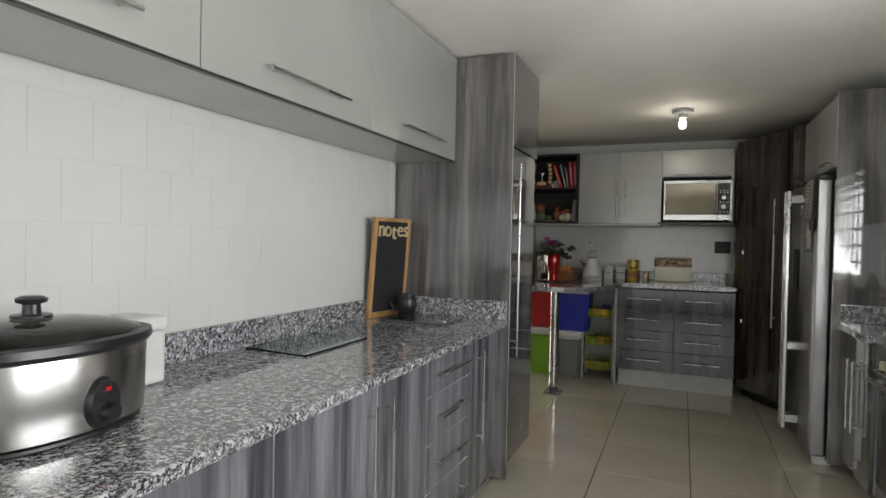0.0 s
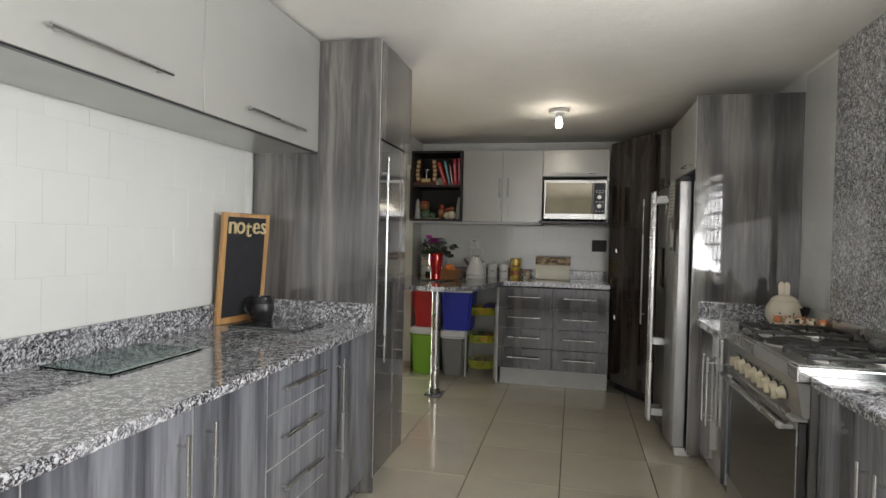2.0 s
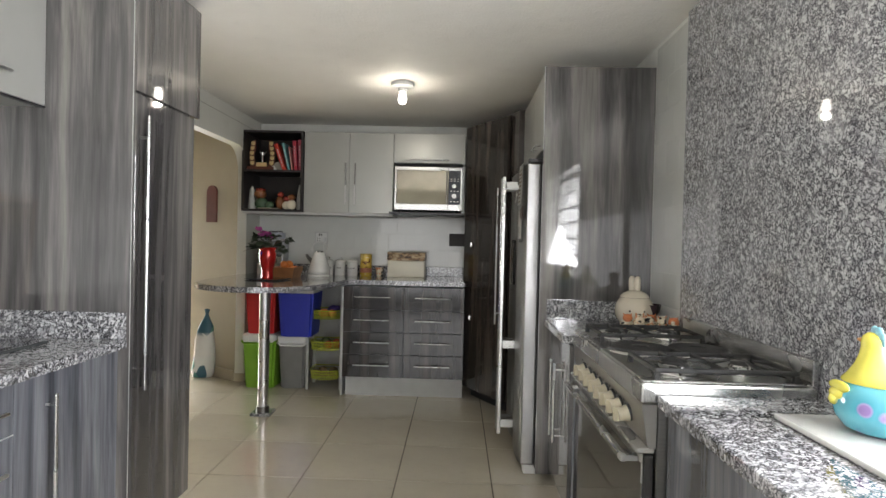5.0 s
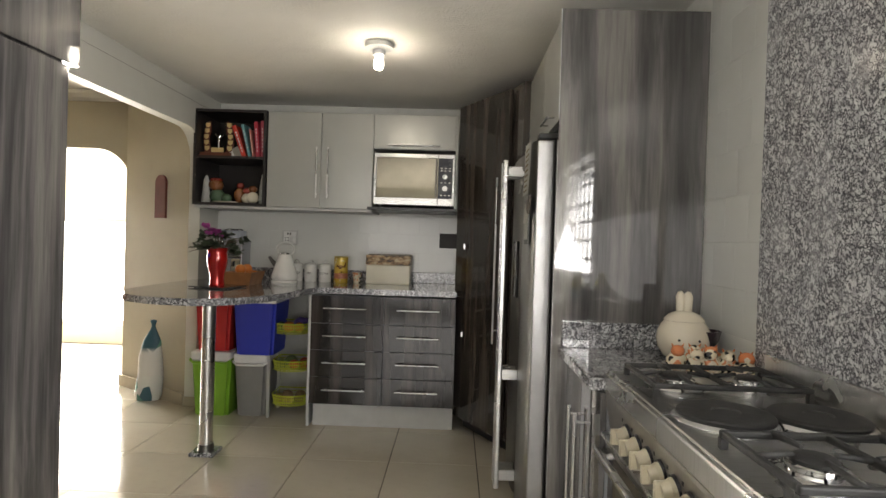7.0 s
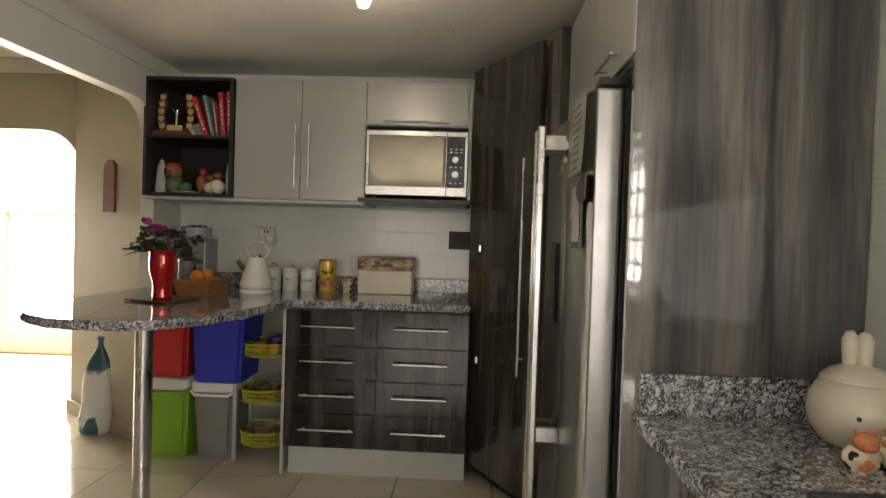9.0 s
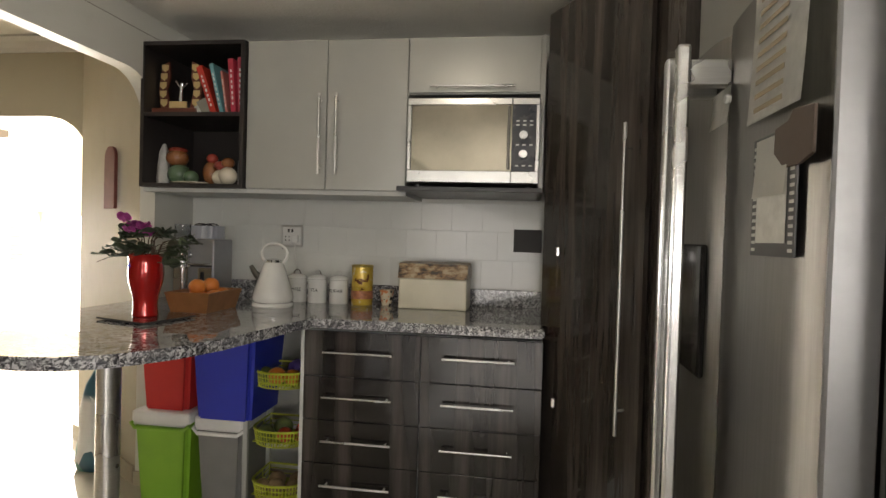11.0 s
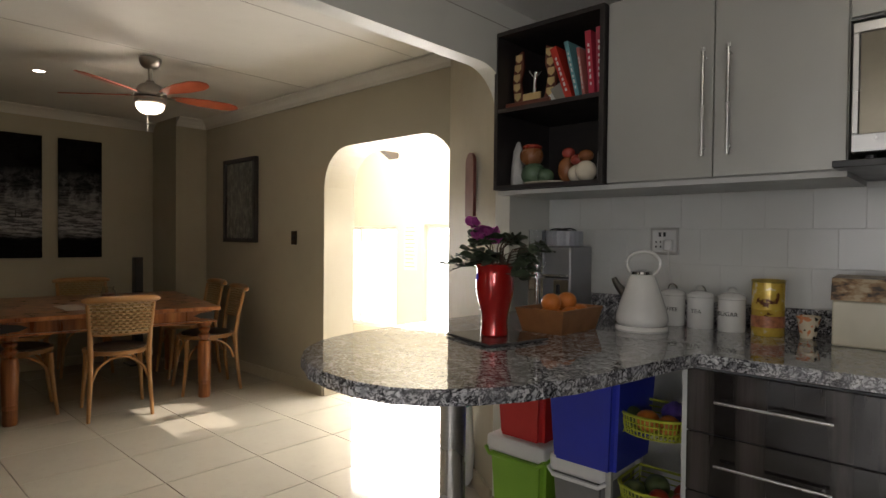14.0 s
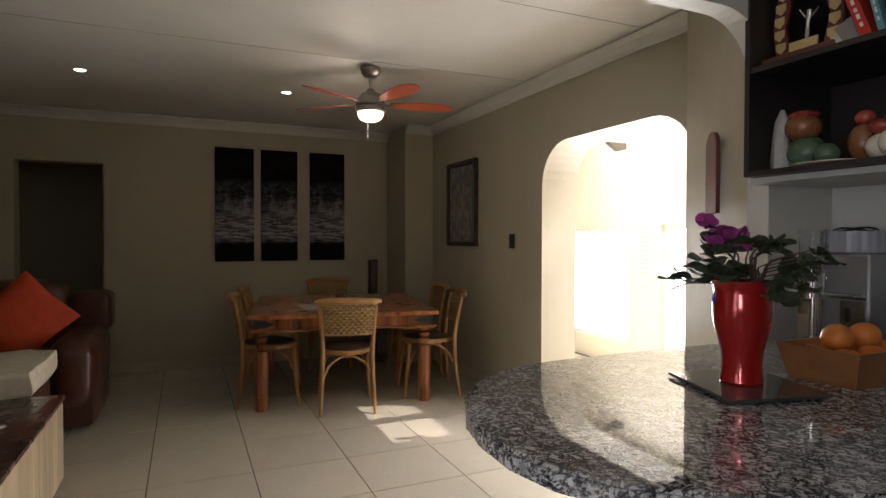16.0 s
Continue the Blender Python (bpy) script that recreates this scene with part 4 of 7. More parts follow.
tube(bm, [(-0.91 - 0.036 * math.sin(radians(a)), 2.79, LT + 0.073 - 0.036 * math.cos(radians(a))) for a in range(0, 181, 20)], 0.006)
part("handle", bm, BLACK, mg, smooth=True)

# ---- things beside and on the stove ----
dr = solid("sink_top", B(1.62, RX - 0.03, 1.0, 2.26, RT + 0.001, RT + 0.014, 0.004, 2), ENAMEL, "glossy white draining board on the granite", "sink")
HEN_BLUE = Nodes("hen_glaze", 0.15, coat=0.4)
_v = HEN_BLUE.coords()
_d = HEN_BLUE.n("TexVoronoi", Vector=_v, Scale=16.0).outputs["Distance"]
HEN_BLUE.color(HEN_BLUE.ramp(_d, [(0.2, (0.3, 0.2, 0.45)), (0.26, (0.36, 0.3, 0.55)), (0.33, (0.08, 0.38, 0.48)), (0.7, (0.12, 0.45, 0.55))]))
YELLOW = plain("yellow_glaze", (0.75, 0.68, 0.12), 0.2, 0, 0.4)
hx, hy = 1.745, 2.09
HZ = RT + 0.0145
hn = thing("hen_jar", hx, hy, HZ, "big hen-shaped ceramic jar, spotted blue below and yellow above", "jar")
bm = bmesh.new()
lathe(bm, [(0, 0), (0.055, 0), (0.078, 0.012), (0.096, 0.04), (0.102, 0.07), (0.098, 0.1), (0.086, 0.122), (0.076, 0.13), (0, 0.131)], (hx, hy, HZ), 40, 0, 1.0, 1.12)
part("body", bm, HEN_BLUE.mat, hn, "blue glazed body with mauve spots", smooth=True)
bm = bmesh.new()
lathe(bm, [(0.078, 0.1315), (0.077, 0.137), (0.062, 0.155), (0.046, 0.18), (0.036, 0.205), (0.031, 0.225), (0.031, 0.238), (0.026, 0.254), (0.014, 0.264), (0, 0.267)], (hx, hy + 0.01, HZ), 34, 0, 1.0, 1.1)
for v in bm.verts:
    v.co.y += 0.12 * max(0, v.co.z - HZ - 0.15)
part("lid", bm, YELLOW, hn, "yellow hen-head lid", smooth=True)
bm = bmesh.new()
lathe(bm, [(0, 0), (0.003, 0), (0.007, 0.012), (0.004, 0.024), (0, 0.026)], (0, 0, 0), 10)
bm.transform(Matrix.Translation((hx - 0.004, hy + 0.055, HZ + 0.238)) @ Matrix.Rotation(radians(-90), 4, "X"))
part("beak", bm, plain("orange_beak", (0.6, 0.25, 0.05), 0.3), hn, smooth=True)
bm = bmesh.new()
for k, (z, w) in enumerate(((0.118, 0.05), (0.098, 0.036), (0.082, 0.02))):
    bmesh.ops.create_uvsphere(bm, u_segments=14, v_segments=10, radius=1.0, matrix=Matrix.Translation((hx - 0.092 - 0.004 * k, hy + 0.02 + 0.004 * k, HZ + z)) @ Matrix.Diagonal((0.012, w * 0.8, 0.016, 1)))
part("wing", bm, YELLOW, hn, "yellow wing drawn down over the blue body", smooth=True)
bm = bmesh.new()
for a, z, r in ((0.012, 0.255, 0.010), (0.0, 0.270, 0.013), (-0.016, 0.268, 0.013), (-0.028, 0.255, 0.012), (-0.032, 0.24, 0.010)):
    bmesh.ops.create_uvsphere(bm, u_segments=12, v_segments=8, radius=r, matrix=Matrix.Translation((hx, hy + 0.022 + a, HZ + z)) @ Matrix.Diagonal((0.6, 1, 1.1, 1)))
part("comb", bm, plain("blue_comb", (0.25, 0.5, 0.6), 0.25), hn, smooth=True)
bm = bmesh.new()
tube(bm, [(hx - 0.01, hy - 0.085, HZ + 0.10), (hx - 0.012, hy - 0.115, HZ + 0.118), (hx - 0.012, hy - 0.128, HZ + 0.145), (hx - 0.012, hy - 0.118, HZ + 0.162)], [0.028, 0.026, 0.021, 0.012], 14)
for a, z, r in ((-0.138, 0.150, 0.015), (-0.112, 0.162, 0.014)):
    bmesh.ops.create_uvsphere(bm, u_segments=12, v_segments=8, radius=r, matrix=Matrix.Translation((hx - 0.012, hy + a, HZ + z)))
part("tail", bm, plain("mauve_glaze", (0.36, 0.26, 0.5), 0.25, 0, 0.3), hn, smooth=True)
hn.matrix_basis = pose(1.77, 2.13, HZ) @ Matrix.Scale(0.8, 4)

SZ = RT + 0.008
jx, jy = 1.735, 3.73
jr = thing("rabbit_jar", jx, jy, SZ, "round cream ceramic rabbit jar with upright ears", "jar")
bm = bmesh.new()
lathe(bm, [(0, 0), (0.045, 0), (0.068, 0.014), (0.087, 0.045), (0.092, 0.075), (0.088, 0.105), (0.076, 0.128), (0.068, 0.138), (0.066, 0.14), (0, 0.141)], (jx, jy, SZ), 36)
part("body", bm, CREAM, jr, smooth=True)
bm = bmesh.new()
lathe(bm, [(0.07, 0.1415), (0.068, 0.147), (0.052, 0.162), (0.028, 0.173), (0, 0.177)], (jx, jy, SZ), 32)
part("lid", bm, CREAM, jr, smooth=True)
for dx, dy in ((-0.012, 0.008), (0.010, -0.004)):
    bm = bmesh.new()
    tube(bm, [(jx + dx, jy + dy, SZ + 0.168), (jx + dx, jy + dy, SZ + 0.2), (jx + dx * 1.1, jy + dy, SZ + 0.226), (jx + dx * 0.9, jy + dy, SZ + 0.238), (jx + dx * 0.6, jy + dy, SZ + 0.243)], [0.014, 0.016, 0.016, 0.012, 0.004], 14)
    part("ear", bm, CREAM, jr, smooth=True)
for dx in (-0.045, 0.02):
    bm = bmesh.new()
    bmesh.ops.create_uvsphere(bm, u_segments=8, v_segments=6, radius=0.005, matrix=Matrix.Translation((jx + dx, jy - math.sqrt(0.0915 ** 2 - dx * dx) + 0.001, SZ + 0.08)))
    part("eye", bm, BLACK, jr, smooth=True)

COW = Nodes("spotted_ceramic", 0.2, coat=0.3)
_d = COW.noise(COW.coords(), 38, 1)
COW.color(COW.ramp(_d, [(0.36, (0.02, 0.02, 0.02)), (0.4, (0.66, 0.58, 0.42)), (0.6, (0.68, 0.6, 0.45)), (0.64, (0.65, 0.25, 0.12))]))
ORANGE_GLAZE = plain("orange_glaze", (0.6, 0.2, 0.08), 0.22, 0, 0.3)
rng = random.Random(4)
for k, (x, y, tint) in enumerate(((1.665, 3.60, 1), (1.70, 3.53, 0), (1.725, 3.61, 0), (1.745, 3.535, 0), (1.775, 3.60, 1), (1.80, 3.53, 0), (1.835, 3.485, 1))):
    s = rng.uniform(1.25, 1.5)
    c = thing("cow_shaker", x, y, SZ, "small cream ceramic cow with black and orange patches", "figurine", "cow figurines by the stove")
    bm = bmesh.new()
    lathe(bm, [(0, 0), (0.019 * s, 0), (0.024 * s, 0.012), (0.023 * s, 0.03), (0.015 * s, 0.044), (0, 0.047)], (x, y, SZ), 18, 0, 1.15, 0.95)
    part("body", bm, COW.mat, c, smooth=True)
    bm = bmesh.new()
    for e in (-1, 1):
        lathe(bm, [(0, 0), (0.007, 0), (0.006, 0.02), (0, 0.02)], (x + e * 0.015, y - 0.024, SZ), 10)
    part("front_legs", bm, COW.mat, c, smooth=True)
    bm = bmesh.new()
    bmesh.ops.create_uvsphere(bm, u_segments=14, v_segments=10, radius=0.0155 * s, matrix=Matrix.Translation((x - 0.004, y - 0.014, SZ + 0.056)) @ Matrix.Diagonal((1.1, 0.95, 0.95, 1)))
    bmesh.ops.create_uvsphere(bm, u_segments=10, v_segments=8, radius=0.009 * s, matrix=Matrix.Translation((x - 0.006, y - 0.03, SZ + 0.050)) @ Matrix.Diagonal((1.2, 0.8, 0.75, 1)))
    part("head", bm, ORANGE_GLAZE if tint else COW.mat, c, smooth=True)
    bm = bmesh.new()
    for e in (-1, 1):
        bmesh.ops.create_cone(bm, cap_ends=True, segments=7, radius1=0.006, radius2=0.001, depth=0.018, matrix=Matrix.Translation((x - 0.004 + e * 0.016, y - 0.012, SZ + 0.072)) @ Matrix.Rotation(e * 0.5, 4, "Y"))
    part("ears", bm, ORANGE_GLAZE, c, smooth=True)
for x, y in ((1.80, 3.62), (1.815, 3.435)):
    c = thing("butter_dish", x, y, SZ, "domed cream ceramic dish with black spots", "dish", "cow figurines by the stove")
    bm = bmesh.new()
    lathe(bm, [(0, 0), (0.03, 0), (0.048, 0.008), (0.048, 0.012), (0, 0.012)], (x, y, SZ), 24, 0, 0.8, 1)
    part("plate", bm, CREAM, c, smooth=True)
    bm = bmesh.new()
    lathe(bm, [(0.042, 0.0125), (0.04, 0.03), (0.022, 0.048), (0.008, 0.052), (0.011, 0.062), (0, 0.068)], (x, y, SZ), 24, 0, 0.8, 1)
    part("lid", bm, COW.mat, c, smooth=True)
c = thing("dark_bowl", 1.80, 3.715, SZ, "small dark glazed bowl on a cream stand", "bowl")
bm = bmesh.new()
lathe(bm, [(0, 0), (0.03, 0), (0.034, 0.05), (0.05, 0.075), (0.058, 0.11), (0.054, 0.11), (0.045, 0.08), (0, 0.06)], (1.80, 3.715, SZ), 26)
part("bowl", bm, plain("dark_glaze", (0.03, 0.02, 0.025), 0.2, 0, 0.3), c, smooth=True)

# notes and magnets on the fridge
FXX = FRX - 0.004
PAPER = plain("printed_paper", (0.6, 0.6, 0.56), 0.7, wear=0.25, scale=40)
DARKP = plain("dark_print", (0.09, 0.09, 0.092), 0.6)
nt = thing("fridge_notes", FXX, 4.155, 1.26, "framed paper list, calendar and clippings held by magnets", "notes")


def sheet(name, mat, y0, y1, z0, z1, x, curl=0.0, label=""):
    """A thin sheet on the fridge door whose lower edge lifts by curl."""
    bm = bmesh.new()
    n = 6
    rows = [[bm.verts.new((x - curl * (1 - k / n) ** 2, y, z0 + (z1 - z0) * k / n)) for y in (y0, y1)] for k in range(n + 1)]
    for p, q in zip(rows, rows[1:]):
        bm.faces.new((p[0], p[1], q[1], q[0]))
    bmesh.ops.solidify(bm, geom=bm.faces[:], thickness=0.0006)
    return part(name, bm, mat, nt, label)


part("list_frame", B(FXX - 0.001, FXX + 0.002, 4.085, 4.240, 1.265, 1.45, 0.0), DARKP, nt, "black patterned paper border")
for k in range(15):
    for y in (4.089, 4.222):
        part("border_mark", B(FXX - 0.0016, FXX - 0.0011, y, y + 0.014, 1.272 + k * 0.0115, 1.277 + k * 0.0115), PAPER, nt)
part("list_sheet", B(FXX - 0.0034, FXX - 0.0024, 4.110, 4.215, 1.285, 1.40), PAPER, nt)
sheet("torn_note", plain("greyish_white_paper", (0.68, 0.67, 0.62), 0.7), 4.105, 4.220, 1.355, 1.445, FXX - 0.0045, 0.005, "torn white note with a curled edge")
sheet("calendar", PAPER, 4.055, 4.245, 1.475, 1.70, FXX - 0.0045, 0.008, "wavy printed calendar sheet")
for k in range(9):
    part("printed_line", B(FXX - 0.0056 - 0.0008 * (8 - k), FXX - 0.0051 - 0.0008 * (8 - k), 4.115, 4.220, 1.49 + k * 0.022, 1.498 + k * 0.022), plain("sepia_print", (0.25, 0.2, 0.12), 0.7) if k == 0 else bpy.data.materials["sepia_print"], nt)
bm = bmesh.new()
prism(bm, [(0, 0.01), (0.04, 0.0), (0.085, 0.0), (0.12, 0.025), (0.118, 0.06), (0.075, 0.065), (0.06, 0.078), (0.0, 0.072)], (FXX - 0.006, 4.030, 1.392), (0, 1, 0), (0, 0, 1), 0.004)
part("magnet", bm, plain("brown_magnet", (0.07, 0.045, 0.03), 0.6), nt, "flat brown animal-shaped magnet")
sheet("card", PAPER, 4.360, 4.460, 1.505, 1.575, FXX - 0.0025, 0.006, "small printed card")
part("magnet", rod(bmesh.new(), (FXX, 4.370, 1.55), (FXX - 0.009, 4.370, 1.55), 0.008, seg=14), WHITE_PLASTIC, nt, "round white magnet")

# ---- things on the breakfast bar ----
TRAY = plain("slate_tray", (0.06, 0.06, 0.06), 0.12, 0, 0.3)
bm = bmesh.new()
slab(bm, [(-0.72, 5.17), (-0.47, 5.09), (-0.42, 5.33), (-0.66, 5.40)], FT + 0.004, FT + 0.011)
for x, y in ((-0.69, 5.19), (-0.485, 5.12), (-0.45, 5.31), (-0.64, 5.37)):
    rod(bm, (x, y, FT), (x, y, FT + 0.004), 0.008, seg=10)
solid("glass_tray", bm, TRAY, "square dark glass tray on small feet", "tray")
vx, vy, vz = -0.578, 5.25, FT + 0.011
RED = plain("metallic_red_glaze", (0.42, 0.012, 0.01), 0.16, 0.35, 0.6, 0.1, 5)
va = thing("vase", vx, vy, vz, "shiny red curved metal vase", "vase")
bm = bmesh.new()
lathe(bm, [(0, 0), (0.043, 0), (0.046, 0.004), (0.044, 0.02), (0.043, 0.045), (0.045, 0.07), (0.052, 0.10), (0.06, 0.13), (0.0635, 0.16), (0.063, 0.185), (0.06, 0.205), (0.061, 0.218), (0.068, 0.235), (0.064, 0.235), (0.056, 0.218), (0.053, 0.2), (0, 0.19)], (vx, vy, vz), 48)
part("body", bm, RED, va, smooth=True)
bm = bmesh.new()
prism(bm, [(-0.008, 0), (0, -0.014), (0.008, 0), (0, 0.016)], (vx - 0.03, vy - 0.0575, vz + 0.19), (0.9, -0.3, 0), (0, 0, 1), -0.003)
part("sticker", bm, plain("blue_gem", (0.05, 0.04, 0.35), 0.2), va, "small blue gem")

pl = thing("potted_plant", vx, vy, vz + 0.19, "leafy green plant with magenta flowers in the vase", "plant")
LEAF = Nodes("dusty_leaf", 0.5)
_v = LEAF.coords()
LEAF.color(LEAF.vary(LEAF.mix(LEAF.ramp(LEAF.noise(_v, 60, 3), [(0.35, (0, 0, 0)), (0.7, (1, 1, 1))]), (0.055, 0.08, 0.04), (0.11, 0.14, 0.09)), 0.35))
STEM = plain("brown_stem", (0.08, 0.05, 0.03), 0.6)
PETAL = Nodes("magenta_petal", 0.5)
PETAL.color(PETAL.vary(PETAL.mix(PETAL.noise(PETAL.coords(), 40, 2), (0.32, 0.03, 0.2), (0.55, 0.12, 0.42)), 0.25))
rng = random.Random(11)


def leaf_bm(s, m):
    """A cupped, round-toothed leaf."""
    bm = bmesh.new()
    n = 12
    c = bm.verts.new((0, s * 0.45, -s * 0.05))
    ring = []
    for k in range(n):
        a = 2 * math.pi * k / n
        r = s * (0.52 + 0.05 * math.cos(3 * a) + rng.uniform(-0.04, 0.04))
        ring.append(bm.verts.new((r * math.sin(a), s * 0.45 - r * math.cos(a) * 1.05, s * 0.12 * math.sin(2 * a + 1) + 0.08 * s)))
    for k in range(n):
        bm.faces.new((c, ring[k], ring[(k + 1) % n]))
    bmesh.ops.solidify(bm, geom=bm.faces[:], thickness=0.0008)
    bm.transform(m)
    return bm


bm = bmesh.new()
tips = []
for k in range(34):
    a = rng.uniform(0, 2 * math.pi)
    reach = rng.uniform(0.03, 0.15)
    h = rng.uniform(0.04, 0.15) - reach * 0.25
    tip = Vector((vx + reach * math.cos(a), vy + reach * math.sin(a), vz + 0.2 + h))
    mid = Vector((vx + reach * 0.4 * math.cos(a), vy + reach * 0.4 * math.sin(a), vz + 0.2 + h * 0.75))
    tube(bm, [(vx + 0.02 * math.cos(a), vy + 0.02 * math.sin(a), vz + 0.18), mid, tip], [0.0025, 0.002, 0.0014], 5)
    tips.append((tip, a))
a = math.atan2(-0.25, -1)
long_tip = Vector((vx - 0.14, vy - 0.04, vz + 0.215))
tube(bm, [(vx, vy, vz + 0.19), (vx - 0.07, vy - 0.02, vz + 0.24), long_tip, long_tip + Vector((-0.03, -0.01, -0.015))], [0.003, 0.0025, 0.002, 0.001], 5)
part("stem", bm, STEM, pl)
for tip, a in tips:
    for q in range(3):
        m = Matrix.Translation(tip + Vector((rng.uniform(-0.015, 0.015), rng.uniform(-0.015, 0.015), rng.uniform(-0.015, 0.01)))) @ Matrix.Rotation(a - math.pi / 2 + rng.uniform(-0.8, 0.8), 4, "Z") @ Matrix.Rotation(rng.uniform(-0.9, 0.5), 4, "X")
        part("leaf", leaf_bm(rng.uniform(0.034, 0.058), m), LEAF.mat, pl)
for fx_, fz in ((-0.055, 0.155), (-0.02, 0.13), (0.01, 0.12), (-0.035, 0.115), (0.025, 0.10)):
    base = Vector((vx + fx_, vy - 0.03 - abs(fx_) * 0.3, vz + 0.2 + fz))
    bm = bmesh.new()
    for q in range(5):
        m = Matrix.Translation(base) @ Matrix.Rotation(2 * math.pi * q / 5 + rng.uniform(-0.3, 0.3), 4, "Z") @ Matrix.Rotation(rng.uniform(0.5, 1.2), 4, "X")
        lb = leaf_bm(rng.uniform(0.03, 0.046), m)
        tmp = bpy.data.meshes.new("petal")
        lb.to_mesh(tmp)
        lb.free()
        bm.from_mesh(tmp)
        bpy.data.meshes.remove(tmp)
    part("flower", bm, PETAL.mat, pl, "crumpled magenta flower")

CRATE = plain("orange_brown_wood", (0.3, 0.13, 0.045), 0.4, 0, 0.1, 0.35, 14, 0.1)
fb = thing("fruit_box", -0.47, 5.53, FT, "flared orange-brown wooden fruit box", "box", rz=8)
bm = bmesh.new()
x0, x1, y0, y1, hh, fl = -0.605, -0.445, 5.45, 5.69, 0.085, 0.02
lo = [(x0, y0), (x1, y0), (x1, y1), (x0, y1)]
hi = [(x0 - fl, y0 - fl), (x1 + fl, y0 - fl), (x1 + fl, y1 + fl), (x0 - fl, y1 + fl)]
hin = [(x0 - fl + 0.009, y0 - fl + 0.009), (x1 + fl - 0.009, y0 - fl + 0.009), (x1 + fl - 0.009, y1 + fl - 0.009), (x0 - fl + 0.009, y1 + fl - 0.009)]
lin = [(x0 + 0.008, y0 + 0.008), (x1 - 0.008, y0 + 0.008), (x1 - 0.008, y1 - 0.008), (x0 + 0.008, y1 - 0.008)]
rings = [[bm.verts.new((x, y, z)) for x, y in pts] for pts, z in ((lo, FT), (hi, FT + hh), (hin, FT + hh), (lin, FT + 0.01))]
bm.faces.new(rings[0])
bm.faces.new(rings[3])
for p, q in zip(rings, rings[1:]):
    for k in range(4):
        bm.faces.new((p[k], p[(k + 1) % 4], q[(k + 1) % 4], q[k]))
part("box", bm, CRATE, fb)
ORANGE = plain("orange_peel", (0.62, 0.19, 0.03), 0.4, wear=0.25, scale=20, bump=0.4)
rng = random.Random(2)


def fruit(name, x, y, z, r, mat, label, group):
    bm = bmesh.new()
    lathe(bm, [(0, 0)] + [(r * math.sin(math.pi * k / 10), r * 0.94 * (1 - math.cos(math.pi * k / 10))) for k in range(1, 10)] + [(0, r * 1.84)], (x, y, z), 18)
    return solid(name, bm, mat, label, "fruit", smooth=True, group=group)


for k, (x, y) in enumerate(((-0.57, 5.48), (-0.49, 5.49), (-0.56, 5.56), (-0.48, 5.57), (-0.56, 5.64), (-0.49, 5.65))):
    fruit("orange", x, y, FT + 0.0105 + 0.002 * k, 0.038, ORANGE, "ripe orange lying in the wooden box", "oranges in the box")
for x, y in ((-0.53, 5.52), (-0.52, 5.61)):
    fruit("orange", x, y, FT + 0.068, 0.036, ORANGE, "ripe orange on top of the others", "oranges in the box")

# juicer and coffee machine
mx, my = -0.755, 5.90
cm = thing("coffee_machine", mx, my, FT, "silver-grey coffee machine with a ribbed grey top and chrome group", "coffee machine")
MGREY = plain("machine_grey", (0.26, 0.265, 0.28), 0.3, 0.4)
part("body", B(mx - 0.03, mx + 0.11, my - 0.05, my + 0.13, FT, FT + 0.30, 0.008, 2), MGREY, cm)
part("side_tank", B(mx - 0.125, mx - 0.032, my - 0.02, my + 0.12, FT, FT + 0.22, 0.006, 2), STEEL, cm)
bm = bmesh.new()
n = 44
slab(bm, [(mx + 0.02 + (0.085 + 0.002 * (k % 2)) * math.cos(2 * math.pi * k / n), my + 0.03 + (0.085 + 0.002 * (k % 2)) * math.sin(2 * math.pi * k / n)) for k in range(n)], FT + 0.302, FT + 0.365)
part("ribbed_top", bm, plain("ribbed_grey_plastic", (0.3, 0.32, 0.36), 0.35), cm)
gx, gy = mx - 0.03, my - 0.085
part("chrome_cylinder", rod(bmesh.new(), (gx, gy, FT + 0.181), (gx, gy, FT + 0.29), 0.03, seg=28), MIRROR_STEEL, cm, smooth=True)
part("collar", rod(bmesh.new(), (gx, gy, FT + 0.165), (gx, gy, FT + 0.1805), 0.045, seg=28), MIRROR_STEEL, cm, smooth=True)
part("spout", rod(bmesh.new(), (gx, gy, FT + 0.045), (gx, gy, FT + 0.164), 0.012, seg=16), MIRROR_STEEL, cm, smooth=True)
part("cup", lathe(bmesh.new(), [(0, 0), (0.032, 0), (0.036, 0.012), (0.03, 0.04), (0.026, 0.04), (0, 0.01)], (gx, gy, FT), 24), GLASS_DARK, cm, smooth=True)
part("neck", rod(bmesh.new(), (gx, gy + 0.031, FT + 0.225), (gx, my - 0.051, FT + 0.225), 0.02, seg=16), MIRROR_STEEL, cm, smooth=True)
part("glass_tube", lathe(bmesh.new(), [(0.034, 0.291), (0.036, 0.295), (0.036, 0.37), (0.033, 0.37), (0.033, 0.295)], (gx - 0.005, gy, FT), 24), clear("clear_plastic", (0.9, 0.92, 0.95)), cm, "clear plastic feed tube", smooth=True)
part("shelf_plate", B(mx - 0.11, mx + 0.10, my - 0.11, my - 0.052, FT + 0.175, FT + 0.183, 0.002), STEEL, cm)
part("spout_panel", B(mx + 0.03, mx + 0.10, my - 0.056, my - 0.0505, FT + 0.03, FT + 0.16, 0.001), MIRROR_STEEL, cm)
part("front_recess", B(mx - 0.02, mx + 0.10, my - 0.0525, my - 0.0503, FT + 0.165, FT + 0.172), BLACK, cm)
part("switch", B(mx + 0.045, mx + 0.06, my - 0.061, my - 0.0565, FT + 0.10, FT + 0.14, 0.001), BLACK, cm)
bm = bmesh.new()
